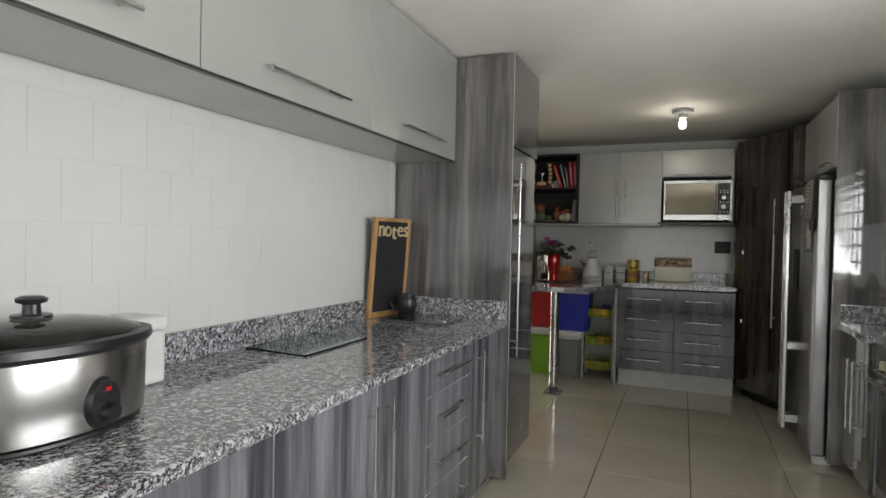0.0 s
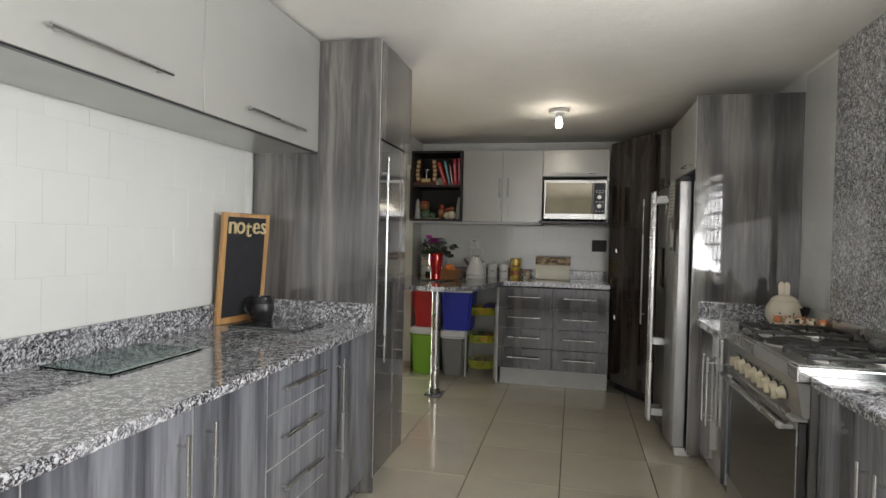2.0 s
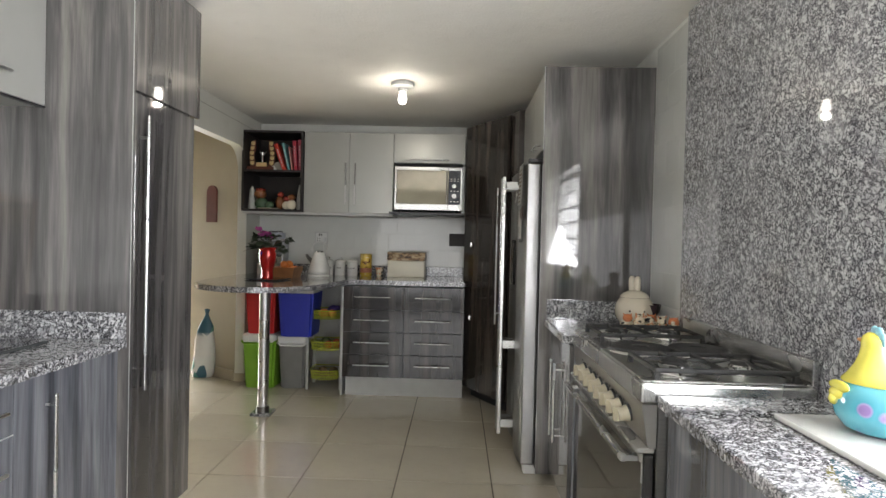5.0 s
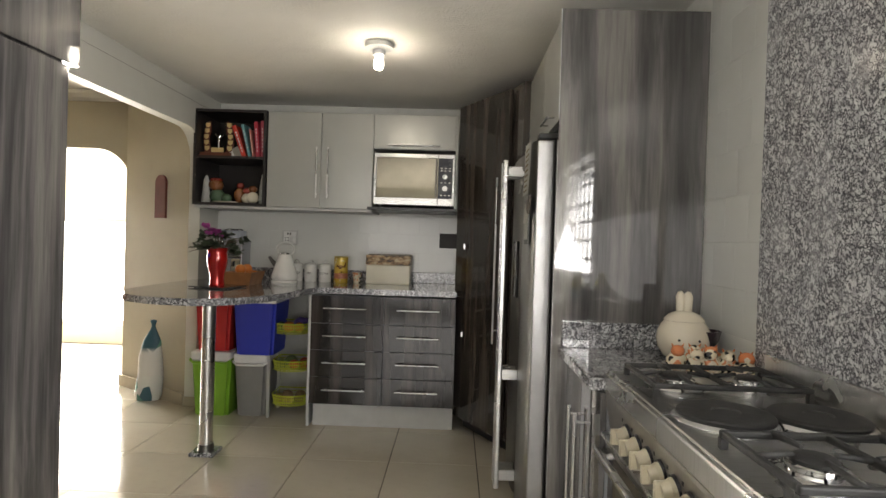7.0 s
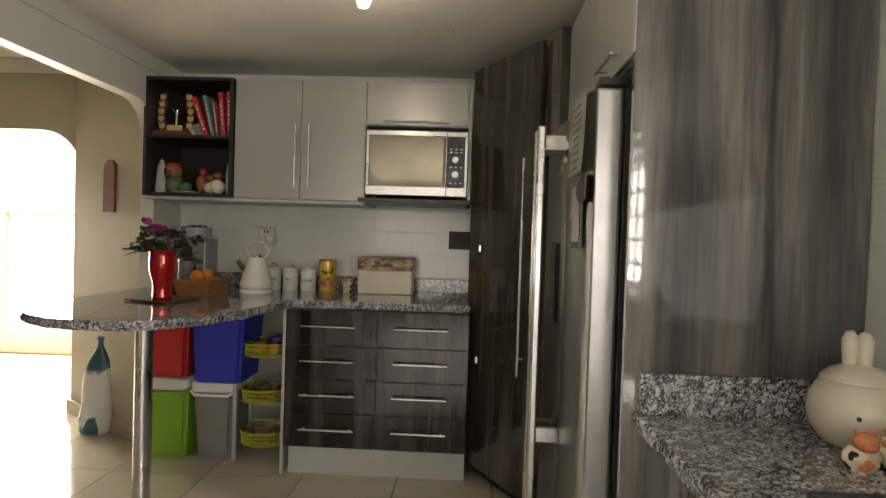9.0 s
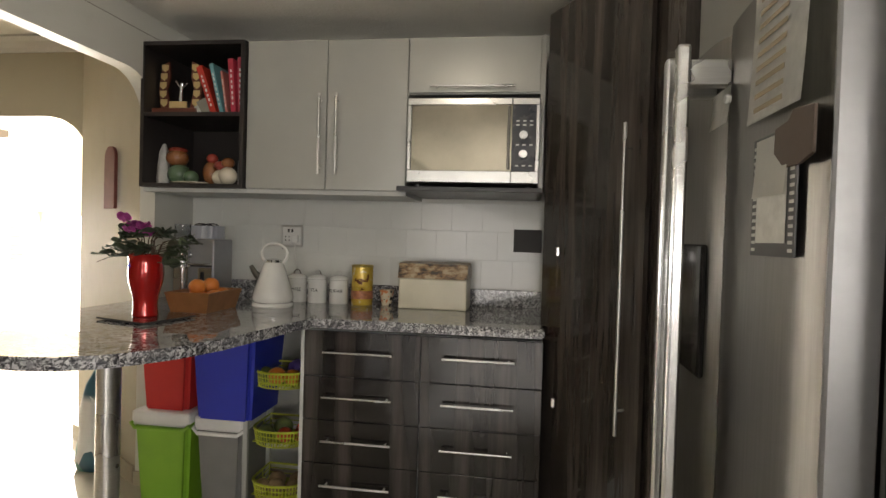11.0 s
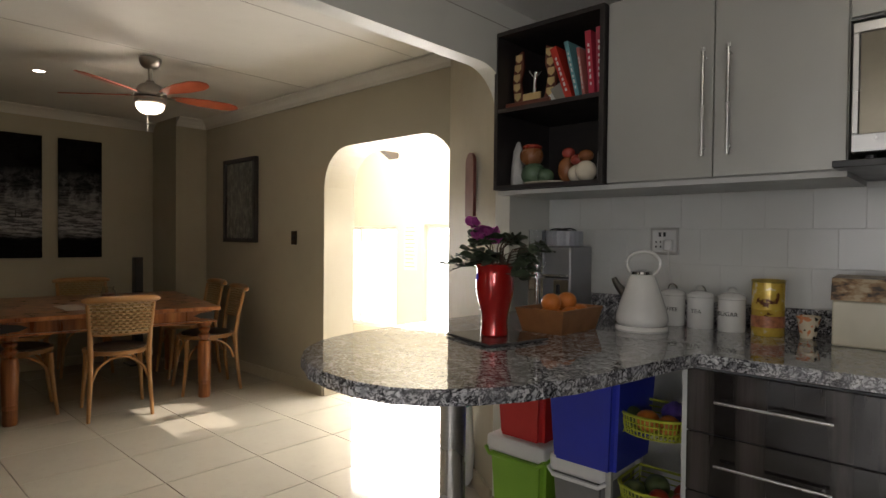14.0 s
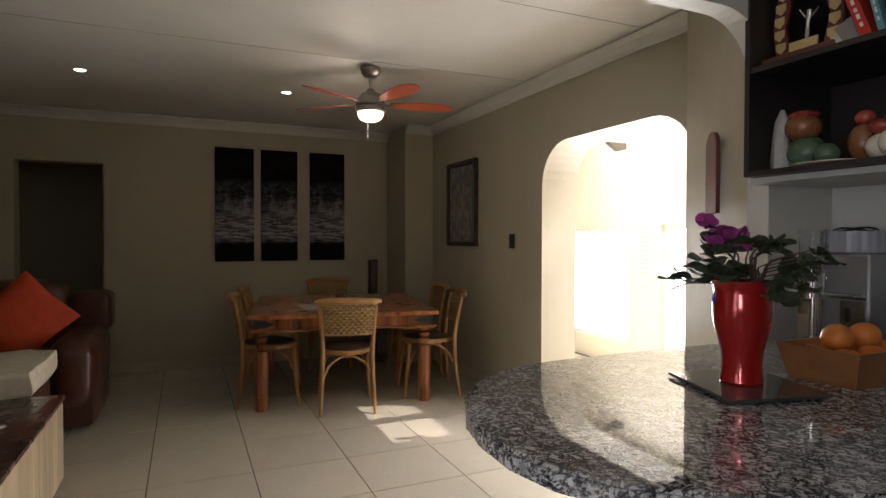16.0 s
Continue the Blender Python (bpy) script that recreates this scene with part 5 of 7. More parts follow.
for r in (0.05, 0.06):
    tube(bm, [(mx + 0.02 + r * math.cos(a), my + 0.03 + r * 0.7 * math.sin(a), FT + 0.37 + 0.006 * math.sin(2 * a + r * 50)) for a in [2 * math.pi * k / 20 for k in range(20)]], 0.003, 6, closed=True)
part("wire_loops", bm, BLACK, cm, smooth=True)

# kettle
kx, ky = -0.31, 5.785
kt = thing("kettle", kx, ky, FT, "white enamel pyramid kettle with an arched handle", "kettle")
bm = bmesh.new()
lathe(bm, [(0, 0), (0.082, 0), (0.085, 0.006), (0.082, 0.018), (0, 0.018)], (kx, ky, FT), 34)
part("power_base", bm, ENAMEL, kt, smooth=True)
bm = bmesh.new()
lathe(bm, [(0, 0.019), (0.076, 0.019), (0.083, 0.03), (0.082, 0.048), (0.07, 0.09), (0.053, 0.14), (0.04, 0.178), (0.034, 0.182), (0, 0.182)], (kx, ky, FT), 34)
part("body", bm, ENAMEL, kt, smooth=True)
bm = bmesh.new()
lathe(bm, [(0, 0.1825), (0.034, 0.1825), (0.032, 0.192), (0.012, 0.198), (0, 0.198)], (kx, ky, FT), 26)
part("lid", bm, MIRROR_STEEL, kt, smooth=True)
bm = bmesh.new()
tube(bm, [(kx + 0.002 + 0.056 * math.cos(radians(a)), ky - 0.0, FT + 0.215 + 0.043 * math.sin(radians(a))) for a in range(-50, 221, 15)], 0.0065, 8)
part("handle", bm, ENAMEL, kt, smooth=True)
bm = bmesh.new()
tube(bm, [(kx - 0.055, ky, FT + 0.11), (kx - 0.085, ky, FT + 0.14), (kx - 0.1, ky, FT + 0.165)], [0.018, 0.012, 0.009], 12)
part("spout", bm, STEEL_DARK, kt, smooth=True)

kt.matrix_basis = pose(kx, ky, FT) @ Matrix.Scale(1.12, 4)

# canisters, tin, pot and bread bin
LABEL_INK = plain("black_ink", (0.02, 0.02, 0.02), 0.6)


def canister(x, y, word):
    c = thing("canister", x, y, FT, "white enamel storage canister with a looped lid and lettering", "canister", "white canisters on the counter")
    bm = bmesh.new()
    lathe(bm, [(0, 0), (0.044, 0), (0.047, 0.004), (0.047, 0.116), (0, 0.117)], (x, y, FT), 30)
    part("body", bm, ENAMEL, c, smooth=True)
    bm = bmesh.new()
    lathe(bm, [(0.049, 0.1175), (0.049, 0.125), (0.04, 0.134), (0.02, 0.14), (0, 0.141)], (x, y, FT), 30)
    part("lid", bm, ENAMEL, c, smooth=True)
    bm = bmesh.new()
    tube(bm, [(x + 0.017 * math.cos(radians(a)), y, FT + 0.14 + 0.02 * math.sin(radians(a))) for a in range(0, 181, 20)], 0.003, 6)
    part("loop", bm, STEEL, c, smooth=True)
    text_mesh(word, 0.022, 0.0006, Matrix.Translation((x, y - 0.0472, FT + 0.058)) @ Matrix.Rotation(radians(90), 4, "X"), LABEL_INK, c, "lettering")


canister(-0.285, 6.01, "COFFEE")
canister(-0.177, 6.005, "TEA")
canister(-0.066, 6.005, "SUGAR")
TIN = Nodes("printed_yellow_tin", 0.25, 0.2, 0.3)
_d = TIN.noise(TIN.coords((1, 1, 1)), 26, 3)
TIN.color(TIN.ramp(_d, [(0.36, (0.12, 0.04, 0.02)), (0.42, (0.6, 0.4, 0.06)), (0.6, (0.66, 0.48, 0.08)), (0.66, (0.7, 0.6, 0.4))]))
tn = thing("tin", 0.052, 6.01, FT, "tall yellow printed drinks tin with a metal rim", "tin")
bm = bmesh.new()
lathe(bm, [(0, 0), (0.051, 0), (0.053, 0.003), (0.0525, 0.09), (0.054, 0.092), (0.0525, 0.095), (0.0525, 0.186), (0, 0.187)], (0.052, 6.01, FT), 34)
part("body", bm, TIN.mat, tn, smooth=True)
bm = bmesh.new()
lathe(bm, [(0.054, 0.1875), (0.055, 0.192), (0.052, 0.195), (0.05, 0.189), (0, 0.189)], (0.052, 6.01, FT), 34)
part("lid", bm, plain("gold_rim", (0.5, 0.38, 0.1), 0.3, 0.6), tn, smooth=True)
bm = bmesh.new()
lathe(bm, [(0.0532, 0.03), (0.0536, 0.03), (0.0536, 0.07), (0.0532, 0.07)], (0.052, 6.01, FT), 34)
part("label_band", bm, plain("cream_red_print", (0.5, 0.18, 0.08), 0.35, wear=0.7, scale=60), tn, "printed label band", smooth=True)
pt = thing("painted_pot", 0.17, 6.04, FT, "small cream pot with a black cow motif", "pot")
bm = bmesh.new()
lathe(bm, [(0, 0), (0.024, 0), (0.034, 0.06), (0.038, 0.075), (0.034, 0.075), (0.03, 0.06), (0, 0.01)], (0.17, 6.04, FT), 24)
part("pot", bm, COW.mat, pt, smooth=True)
bb = thing("bread_bin", 0.415, 6.02, FT, "cream metal bread bin with a printed picture lid", "bread bin")
part("body", B(0.255, 0.58, 5.925, 6.115, FT, FT + 0.145, 0.006, 2), plain("cream_enamel", (0.62, 0.58, 0.44), 0.3, 0, 0.2), bb)
BREAD = Nodes("bread_print", 0.35)
_n = BREAD.noise(BREAD.coords((1, 2, 2)), 22, 4)
BREAD.color(BREAD.ramp(_n, [(0.38, (0.05, 0.035, 0.025)), (0.5, (0.3, 0.18, 0.09)), (0.62, (0.5, 0.4, 0.26))]))
bm = bmesh.new()
prism(bm, [(5.918, 0.146), (5.935, 0.215), (6.05, 0.222), (6.12, 0.2), (6.123, 0.146)], (0.252, 0, FT), (0, 1, 0), (0, 0, 1), 0.331)
part("lid", bm, BREAD.mat, bb, "lid printed with a picture of loaves")

# socket, grille and plaque
sk = thing("wall_socket", -0.390, FY - 0.005, 1.207, "steel double wall socket with a white plug", "socket")
part("plate", B(-0.450, -0.330, FY - 0.012, FY - 0.004, 1.205, 1.320, 0.002), STEEL, sk)
part("insert", B(-0.440, -0.340, FY - 0.014, FY - 0.0125, 1.216, 1.309, 0.001), WHITE_PLASTIC, sk)
bm = bmesh.new()
for x in (-0.424, -0.404):
    for z in (1.235, 1.255):
        box(bm, x - 0.003, x + 0.003, FY - 0.0152, FY - 0.0142, z, z + 0.008)
for x in (-0.407, -0.387):
    box(bm, x - 0.005, x + 0.005, FY - 0.017, FY - 0.0142, 1.282, 1.300)
part("pin_holes", bm, BLACK, sk)
part("plug", B(-0.384, -0.347, FY - 0.045, FY - 0.0145, 1.223, 1.270, 0.008, 2), WHITE_PLASTIC, sk)
bm = bmesh.new()
tube(bm, [(-0.365, FY - 0.03, 1.225), (-0.362, FY - 0.035, 1.170), (-0.352, FY - 0.03, 1.100), (-0.342, FY - 0.06, 0.98), (-0.312, FY - 0.2, FT + 0.006), (-0.272, FY - 0.37, FT + 0.006)], 0.003, 6)
part("cord", bm, WHITE_PLASTIC, sk, smooth=True)
vn = thing("wall_vent", 0.85, FY, 1.215, "dark square opening in the tiles", "vent", kind="structure")
part("recess", B(0.785, 0.925, FY - 0.010, FY - 0.003, 1.215, 1.33), plain("dark_brown_cover", (0.02, 0.014, 0.012), 0.5), vn)
PLQ = plain("dark_red_wood", (0.14, 0.03, 0.022), 0.5, wear=0.3)
pdir = Vector((-0.78, 0.515, 0)).normalized()
pq = thing("wall_plaque", -1.365, 6.065, 1.38, "dark red wooden plaque with a rounded top", "plaque")
bm = bmesh.new()
out = [(0.0, 0.0), (0.145, 0.0), (0.145, 0.12), (0.152, 0.13), (0.145, 0.14), (0.145, 0.27)] + [(0.0725 + 0.0725 * math.cos(radians(a)), 0.27 + 0.06 * math.sin(radians(a))) for a in range(15, 166, 15)] + [(0.0, 0.27)]
prism(bm, out, Vector((-1.283, 6.005, 1.38)) + Vector((-0.002, -0.003, 0)), pdir, (0, 0, 1), -0.016)
part("board", bm, PLQ, pq)

# microwave
mw = thing("microwave", 0.64, 5.9, 1.497, "stainless-steel microwave oven with a mirrored door and dark keypad", "microwave")
MX0, MX1, MY, MZ0, MZ1 = 0.328, 0.89, 5.68, 1.51, 1.872
part("body", B(MX0 + 0.004, MX1 - 0.004, MY + 0.02, 6.10, MZ0, MZ1 - 0.004, 0.004), STEEL_DARK, mw)
for x in (MX0 + 0.04, MX1 - 0.04):
    part("foot", rod(bmesh.new(), (x, MY + 0.06, 1.4965), (x, MY + 0.06, MZ0), 0.014, seg=12), BLACK, mw)
for q in ((MX0, MX1 - 0.115, MZ0 + 0.003, MZ0 + 0.055), (MX0, MX1 - 0.115, MZ1 - 0.03, MZ1), (MX0, MX0 + 0.018, MZ0 + 0.0552, MZ1 - 0.0302)):
    part("door_frame", B(q[0], q[1], MY, MY + 0.02, q[2], q[3], 0.003), STEEL, mw)
MIRROR_WARM = brushed("mirror_door_glass", (0.34, 0.31, 0.25), 0.04, (1, 1, 1))
part("door_glass", B(MX0 + 0.0185, MX1 - 0.1155, MY + 0.005, MY + 0.018, MZ0 + 0.0555, MZ1 - 0.0305), MIRROR_WARM, mw, "mirrored door glass")
part("door_handle", B(MX1 - 0.134, MX1 - 0.122, MY - 0.012, MY + 0.004, MZ0 + 0.06, MZ1 - 0.035, 0.004), STEEL_DARK, mw)
bm = bmesh.new()
box(bm, MX1 - 0.1145, MX1, MY + 0.001, MY + 0.02, MZ0 + 0.003, MZ0 + 0.055, 0.003)
box(bm, MX1 - 0.1145, MX1, MY + 0.001, MY + 0.02, MZ1 - 0.03, MZ1, 0.003)
box(bm, MX1 - 0.016, MX1, MY + 0.001, MY + 0.02, MZ0 + 0.055, MZ1 - 0.03, 0.002)
part("panel_frame", bm, STEEL, mw)
part("keypad", B(MX1 - 0.114, MX1 - 0.0165, MY + 0.002, MY + 0.019, MZ0 + 0.0555, MZ1 - 0.0305, 0.001), plain("navy_keypad", (0.025, 0.028, 0.04), 0.25), mw)
for z in (MZ0 + 0.125, MZ0 + 0.205):
    part("dial", rod(bmesh.new(), (MX1 - 0.066, MY - 0.016, z), (MX1 - 0.066, MY + 0.002, z), 0.017, 0.019, seg=24), STEEL, mw, smooth=True)
for z in (MZ0 + 0.075, MZ0 + 0.162, MZ0 + 0.245, MZ0 + 0.262):
    for x in (-0.098, -0.070, -0.042):
        part("key", B(MX1 + x, MX1 + x + 0.014, MY + 0.0005, MY + 0.0018, z, z + 0.006), WHITE_PLASTIC, mw)

# ---- display shelf contents ----
SH1, SH2 = 1.8315, UB + 0.0185
tr = thing("trophy", -0.842, 5.85, SH1, "brown wooden trophy stand with small shields and a chrome figure", "trophy")
MAHOG = plain("mahogany", (0.13, 0.035, 0.02), 0.3, 0, 0.2)
GOLD = plain("pale_gold", (0.66, 0.5, 0.24), 0.35, 0.3)
part("base", B(-0.957, -0.727, 5.80, 5.90, SH1, SH1 + 0.03, 0.004), MAHOG, tr)
for s in (-1, 1):
    bm = bmesh.new()
    c0 = -0.842
    out = [(s * 0.05, 0.0), (s * 0.1, 0.0)] + [(s * (0.1 + 0.012 * math.sin(k * 0.8)), 0.04 * k + 0.02) for k in range(1, 6)] + [(s * 0.06, 0.235), (s * 0.055, 0.16), (s * 0.072, 0.1)]
    prism(bm, out, (c0, 5.865, SH1 + 0.03), (1, 0, 0), (0, 0, 1), 0.012)
    part("wing", bm, MAHOG, tr)
    for k in range(5):
        bm = bmesh.new()
        x, z = c0 + s * (0.083 + 0.006 * math.sin(k)), SH1 + 0.045 + k * 0.042
        prism(bm, [(-0.017, 0.036), (-0.017, 0.014), (0, 0), (0.017, 0.014), (0.017, 0.036)], (x, 5.851, z), (1, 0, 0), (0, 0, 1), 0.003)
        part("shield", bm, GOLD, tr)
part("name_plate", B(-0.887, -0.797, 5.835, 5.842, SH1 + 0.032, SH1 + 0.068), GOLD, tr)
bm = bmesh.new()
tube(bm, [(-0.842, 5.86, SH1 + 0.07), (-0.842, 5.86, SH1 + 0.12), (-0.837, 5.86, SH1 + 0.16)], [0.014, 0.009, 0.012], 10)
tube(bm, [(-0.842, 5.86, SH1 + 0.13), (-0.867, 5.855, SH1 + 0.17)], [0.006, 0.004], 8)
tube(bm, [(-0.842, 5.86, SH1 + 0.13), (-0.807, 5.855, SH1 + 0.16)], [0.006, 0.004], 8)
part("figure", bm, MIRROR_STEEL, tr, smooth=True)

books = [(-0.642, 0.03, 0.235, -20, (0.5, 0.035, 0.02)), (-0.597, 0.018, 0.24, -14, (0.12, 0.3, 0.33)), (-0.567, 0.012, 0.2, -9, (0.45, 0.15, 0.13)), (-0.540, 0.026, 0.255, -5, (0.45, 0.03, 0.06)), (-0.504, 0.024, 0.26, -2, (0.4, 0.05, 0.08))]
for k, (x, w, h, lean, c) in enumerate(books):
    b = thing("book", x, 5.86, SH1, "red hardback book leaning on the shelf" if c[0] > 0.3 else "teal paperback book leaning on the shelf", "book", "books on the display shelf")
    m = Matrix.Translation((x + w / 2, 5.86, SH1 + 0.0005)) @ Matrix.Rotation(radians(lean), 4, "Y") @ Matrix.Translation((-w / 2, 0, 0))
    cover = plain("book_cover", c, 0.45)
    bm = B(0, w, -0.075, 0.075, 0, h, 0.001)
    bm.transform(m)
    part("cover", bm, cover, b)
    bm = B(w * 0.12, w * 0.88, -0.07, 0.0765, 0.004, h + 0.0008)
    bm.transform(m)
    part("pages", bm, PAPER, b)
    bm = bmesh.new()
    for q in range(7):
        box(bm, w * 0.36, w * 0.64, -0.0762, -0.0752, h * (0.15 + 0.1 * q), h * (0.15 + 0.1 * q) + 0.012 + 0.004 * (q % 2))
    bm.transform(m)
    part("spine_print", bm, WHITE_PLASTIC, b)
for x, z, mat, lab in ((-0.697, 0.05, PAPER, "small folded card on the shelf"), (-0.672, 0.075, plain("grey_card", (0.25, 0.24, 0.2), 0.6), "small grey card propped on the shelf")):
    bm = B(-0.025, 0.025, -0.002, 0.002, 0, z)
    bm.transform(Matrix.Translation((x, 5.82, SH1 + 0.0005)) @ Matrix.Rotation(radians(-25), 4, "Y") @ Matrix.Rotation(radians(14), 4, "X"))
    solid("card", bm, mat, lab, "card")

BAG = plain("milky_plastic", (0.5, 0.5, 0.48), 0.35, wear=0.3, scale=30, bump=0.5)
for x, h in ((-0.927, 0.2), (-0.507, 0.22)):
    b = bmesh.new()
    lathe(b, [(0, 0), (0.03, 0), (0.035, 0.03), (0.028, h * 0.5), (0.02, h * 0.8), (0.008, h), (0, h)], (x, 5.86, SH2), 14, 0, 1, 0.8)
    for v in b.verts:
        v.co += Vector((noise.noise(v.co * 40), noise.noise(v.co * 40 + Vector((5, 5, 5))), 0)) * 0.008
    solid("wrapped_candle", b, BAG, "ornament wrapped in crinkled clear plastic", "ornament", smooth=True)
GLZ = {"brown": plain("brown_glaze", (0.25, 0.1, 0.04), 0.25), "green": plain("green_glaze", (0.08, 0.14, 0.08), 0.25), "red": plain("red_glaze", (0.3, 0.05, 0.035), 0.25), "white": CREAM, "gold": GOLD}


def ornament(name, x, y, parts_, label):
    o = thing(name, x, y, SH2, label, "ornament")
    for nm, dx, dz, r, sq, col in parts_:
        bm = bmesh.new()
        bmesh.ops.create_uvsphere(bm, u_segments=16, v_segments=10, radius=r * 1.25, matrix=Matrix.Translation((x + dx, y, SH2 + dz * 1.25)) @ Matrix.Diagonal((1, 1, sq, 1)))
        for v in bm.verts:
            v.co.z = max(v.co.z, SH2)
        part(nm, bm, GLZ[col], o, smooth=True)


ornament("monkey_jar", -0.842, 5.86, [("body", 0.0, 0.04, 0.045, 0.95, "green"), ("head", -0.012, 0.105, 0.042, 0.9, "brown"), ("face", -0.014, 0.098, 0.03, 0.6, "gold"), ("hat", -0.01, 0.135, 0.036, 0.35, "red")], "round grinning brown and green ceramic jar")
ornament("green_frog", -0.762, 5.83, [("body", 0, 0.028, 0.03, 0.9, "green"), ("belly", 0, 0.024, 0.025, 0.8, "white")], "small green and white ceramic figure")
ornament("red_dog", -0.687, 5.88, [("body", 0, 0.05, 0.032, 1.4, "brown"), ("head", 0.005, 0.105, 0.022, 0.9, "red")], "small brown and red ceramic figure")
ornament("mushroom", -0.617, 5.85, [("body", 0, 0.03, 0.035, 0.9, "white"), ("cap", 0, 0.075, 0.028, 0.7, "red")], "white ceramic pot with a red top")
ornament("white_house", -0.572, 5.83, [("body", 0, 0.035, 0.035, 1.0, "white"), ("roof", 0.0, 0.085, 0.025, 0.8, "brown"), ("bow", 0.005, 0.02, 0.014, 1.0, "red")], "white ceramic ornament with a brown top")
bm = bmesh.new()
lathe(bm, [(0, 0), (0.06, 0), (0.095, 0.008), (0.095, 0.011), (0.06, 0.005), (0, 0.005)], (-0.772, 5.83, SH2 - 0.0), 30, 0, 1, 0.6)
solid("plate", bm, CREAM, "oval cream plate lying on the shelf", "plate", smooth=True)

# ---- under the breakfast bar ----
def cooler(x0, x1, y0, y1, z0, z1, col, lidmat, label, handle):
    c = thing("cooler_box", (x0 + x1) / 2, (y0 + y1) / 2, z0, label, "cooler box", "stacked cooler boxes")
    bm = bmesh.new()
    t = 0.02
    lo = [(x0 + t, y0 + t), (x1 - t, y0 + t), (x1 - t, y1 - t), (x0 + t, y1 - t)]
    hi = [(x0, y0), (x1, y0), (x1, y1), (x0, y1)]
    zt = z1 - 0.07
    a = [bm.verts.new((x, y, z0)) for x, y in lo]
    b = [bm.verts.new((x, y, zt)) for x, y in hi]
    bm.faces.new(a)
    bm.faces.new(b)
    for k in range(4):
        bm.faces.new((a[k], a[(k + 1) % 4], b[(k + 1) % 4], b[k]))
    bmesh.ops.bevel(bm, geom=[e for e in bm.edges if abs(e.verts[0].co.z - e.verts[1].co.z) > 0.1], offset=0.022, segments=3, affect="EDGES")
    part("body", bm, col, c)
    part("lid", B(x0 - 0.006, x1 + 0.006, y0 - 0.006, y1 + 0.006, zt + 0.001, z1, 0.014, 2), lidmat, c)
    if handle is not None:
        bm = bmesh.new()
        pts = [(x0 - 0.001, (y0 + y1) / 2, zt + 0.03), (x0 - 0.001, y0 - 0.012, zt + 0.012), (x0 + 0.02, y0 - 0.016, zt - 0.005), (x1 - 0.02, y0 - 0.016, zt - 0.005), (x1 + 0.001, y0 - 0.012, zt + 0.012), (x1 + 0.001, (y0 + y1) / 2, zt + 0.03)]
        tube(bm, pts, 0.009, 8)
        part("carry_handle", bm, handle, c, smooth=True)


C_GREEN, C_RED = plain("lime_plastic", (0.2, 0.42, 0.03), 0.4), plain("red_plastic", (0.5, 0.02, 0.02), 0.4)
C_BLUE, C_GREY = plain("blue_plastic", (0.015, 0.03, 0.38), 0.4), plain("grey_plastic", (0.2, 0.2, 0.195), 0.45)
cooler(-0.905, -0.63, 5.64, 5.97, 0.0, 0.45, C_GREEN, WHITE_PLASTIC, "lime-green cooler box with a white lid", C_GREEN)
cooler(-0.61, -0.38, 5.66, 5.97, 0.0, 0.44, C_GREY, WHITE_PLASTIC, "grey cooler box with a white lid", WHITE_PLASTIC)
cooler(-0.895, -0.64, 5.65, 5.98, 0.451, 0.87, C_RED, WHITE_PLASTIC, "red cooler box with a white lid", None)
cooler(-0.605, -0.31, 5.60, 5.95, 0.441, 0.87, C_BLUE, WHITE_PLASTIC, "blue cooler box with a white lid", None)

rk = thing("vegetable_rack", -0.22, 5.76, 0, "three-tier vegetable rack with lime baskets and grey posts", "rack")
POST = plain("rack_grey", (0.38, 0.39, 0.37), 0.45)
RL, RR, RF, RB = -0.365, -0.085, 5.63, 5.90
for x in (RL, RR):
    for y in (RF + 0.03, RB):
        part("post", B(x - 0.011, x + 0.011, y - 0.011, y + 0.011, 0, 0.70, 0.003), POST, rk)
LIME = plain("lime_basket", (0.42, 0.47, 0.04), 0.4)
for z in (0.09, 0.33, 0.59):
    def rim(zz, s):
        return [(RL + 0.012, RB - 0.01, zz)] + [((RL + RR) / 2 - (RR - RL - 0.03) / 2 * math.cos(radians(a)) * s, RF + 0.09 - 0.09 * math.sin(radians(a)) * s, zz) for a in range(0, 181, 15)] + [(RR - 0.012, RB - 0.01, zz)]
    bm = bmesh.new()
    for q, s in ((0.0, 0.9), (0.022, 0.94), (0.044, 0.97)):
        tube(bm, rim(z + q, s), 0.0028, 5, closed=True)
    tube(bm, rim(z + 0.068, 1.0), 0.0055, 6, closed=True)
    a_, b_ = rim(z, 0.9), rim(z + 0.068, 1.0)
    for p, q in zip(a_, b_):
        tube(bm, [p, q], 0.0028, 5)
    for p, q in zip(a_[:-1], a_[1:]):
        tube(bm, [tuple((u_ + w_) / 2 for u_, w_ in zip(p, q)), tuple((u_ + w_) / 2 for u_, w_ in zip(b_[a_.index(p)], b_[a_.index(q)]))], 0.0024, 5)
    for k in range(1, 8):
        x = RL + 0.02 + k * (RR - RL - 0.04) / 8
        tube(bm, [(x, RF + 0.03, z), (x, RB - 0.012, z)], 0.0024, 5)
    part("basket", bm, LIME, rk, "open lime-green plastic basket", smooth=True)
    part("basket_floor", B(RL + 0.02, RR - 0.02, RF + 0.05, RB - 0.015, z + 0.003, z + 0.005), LIME, rk)
POTATO = plain("potato_skin", (0.25, 0.17, 0.09), 0.7, wear=0.4, scale=30)
GREENV = plain("green_skin", (0.09, 0.12, 0.04), 0.5)
TOM = plain("tomato_skin", (0.45, 0.05, 0.02), 0.3)
PURPLE = plain("purple_wrapper", (0.05, 0.03, 0.14), 0.3, wear=-1.5, scale=30)
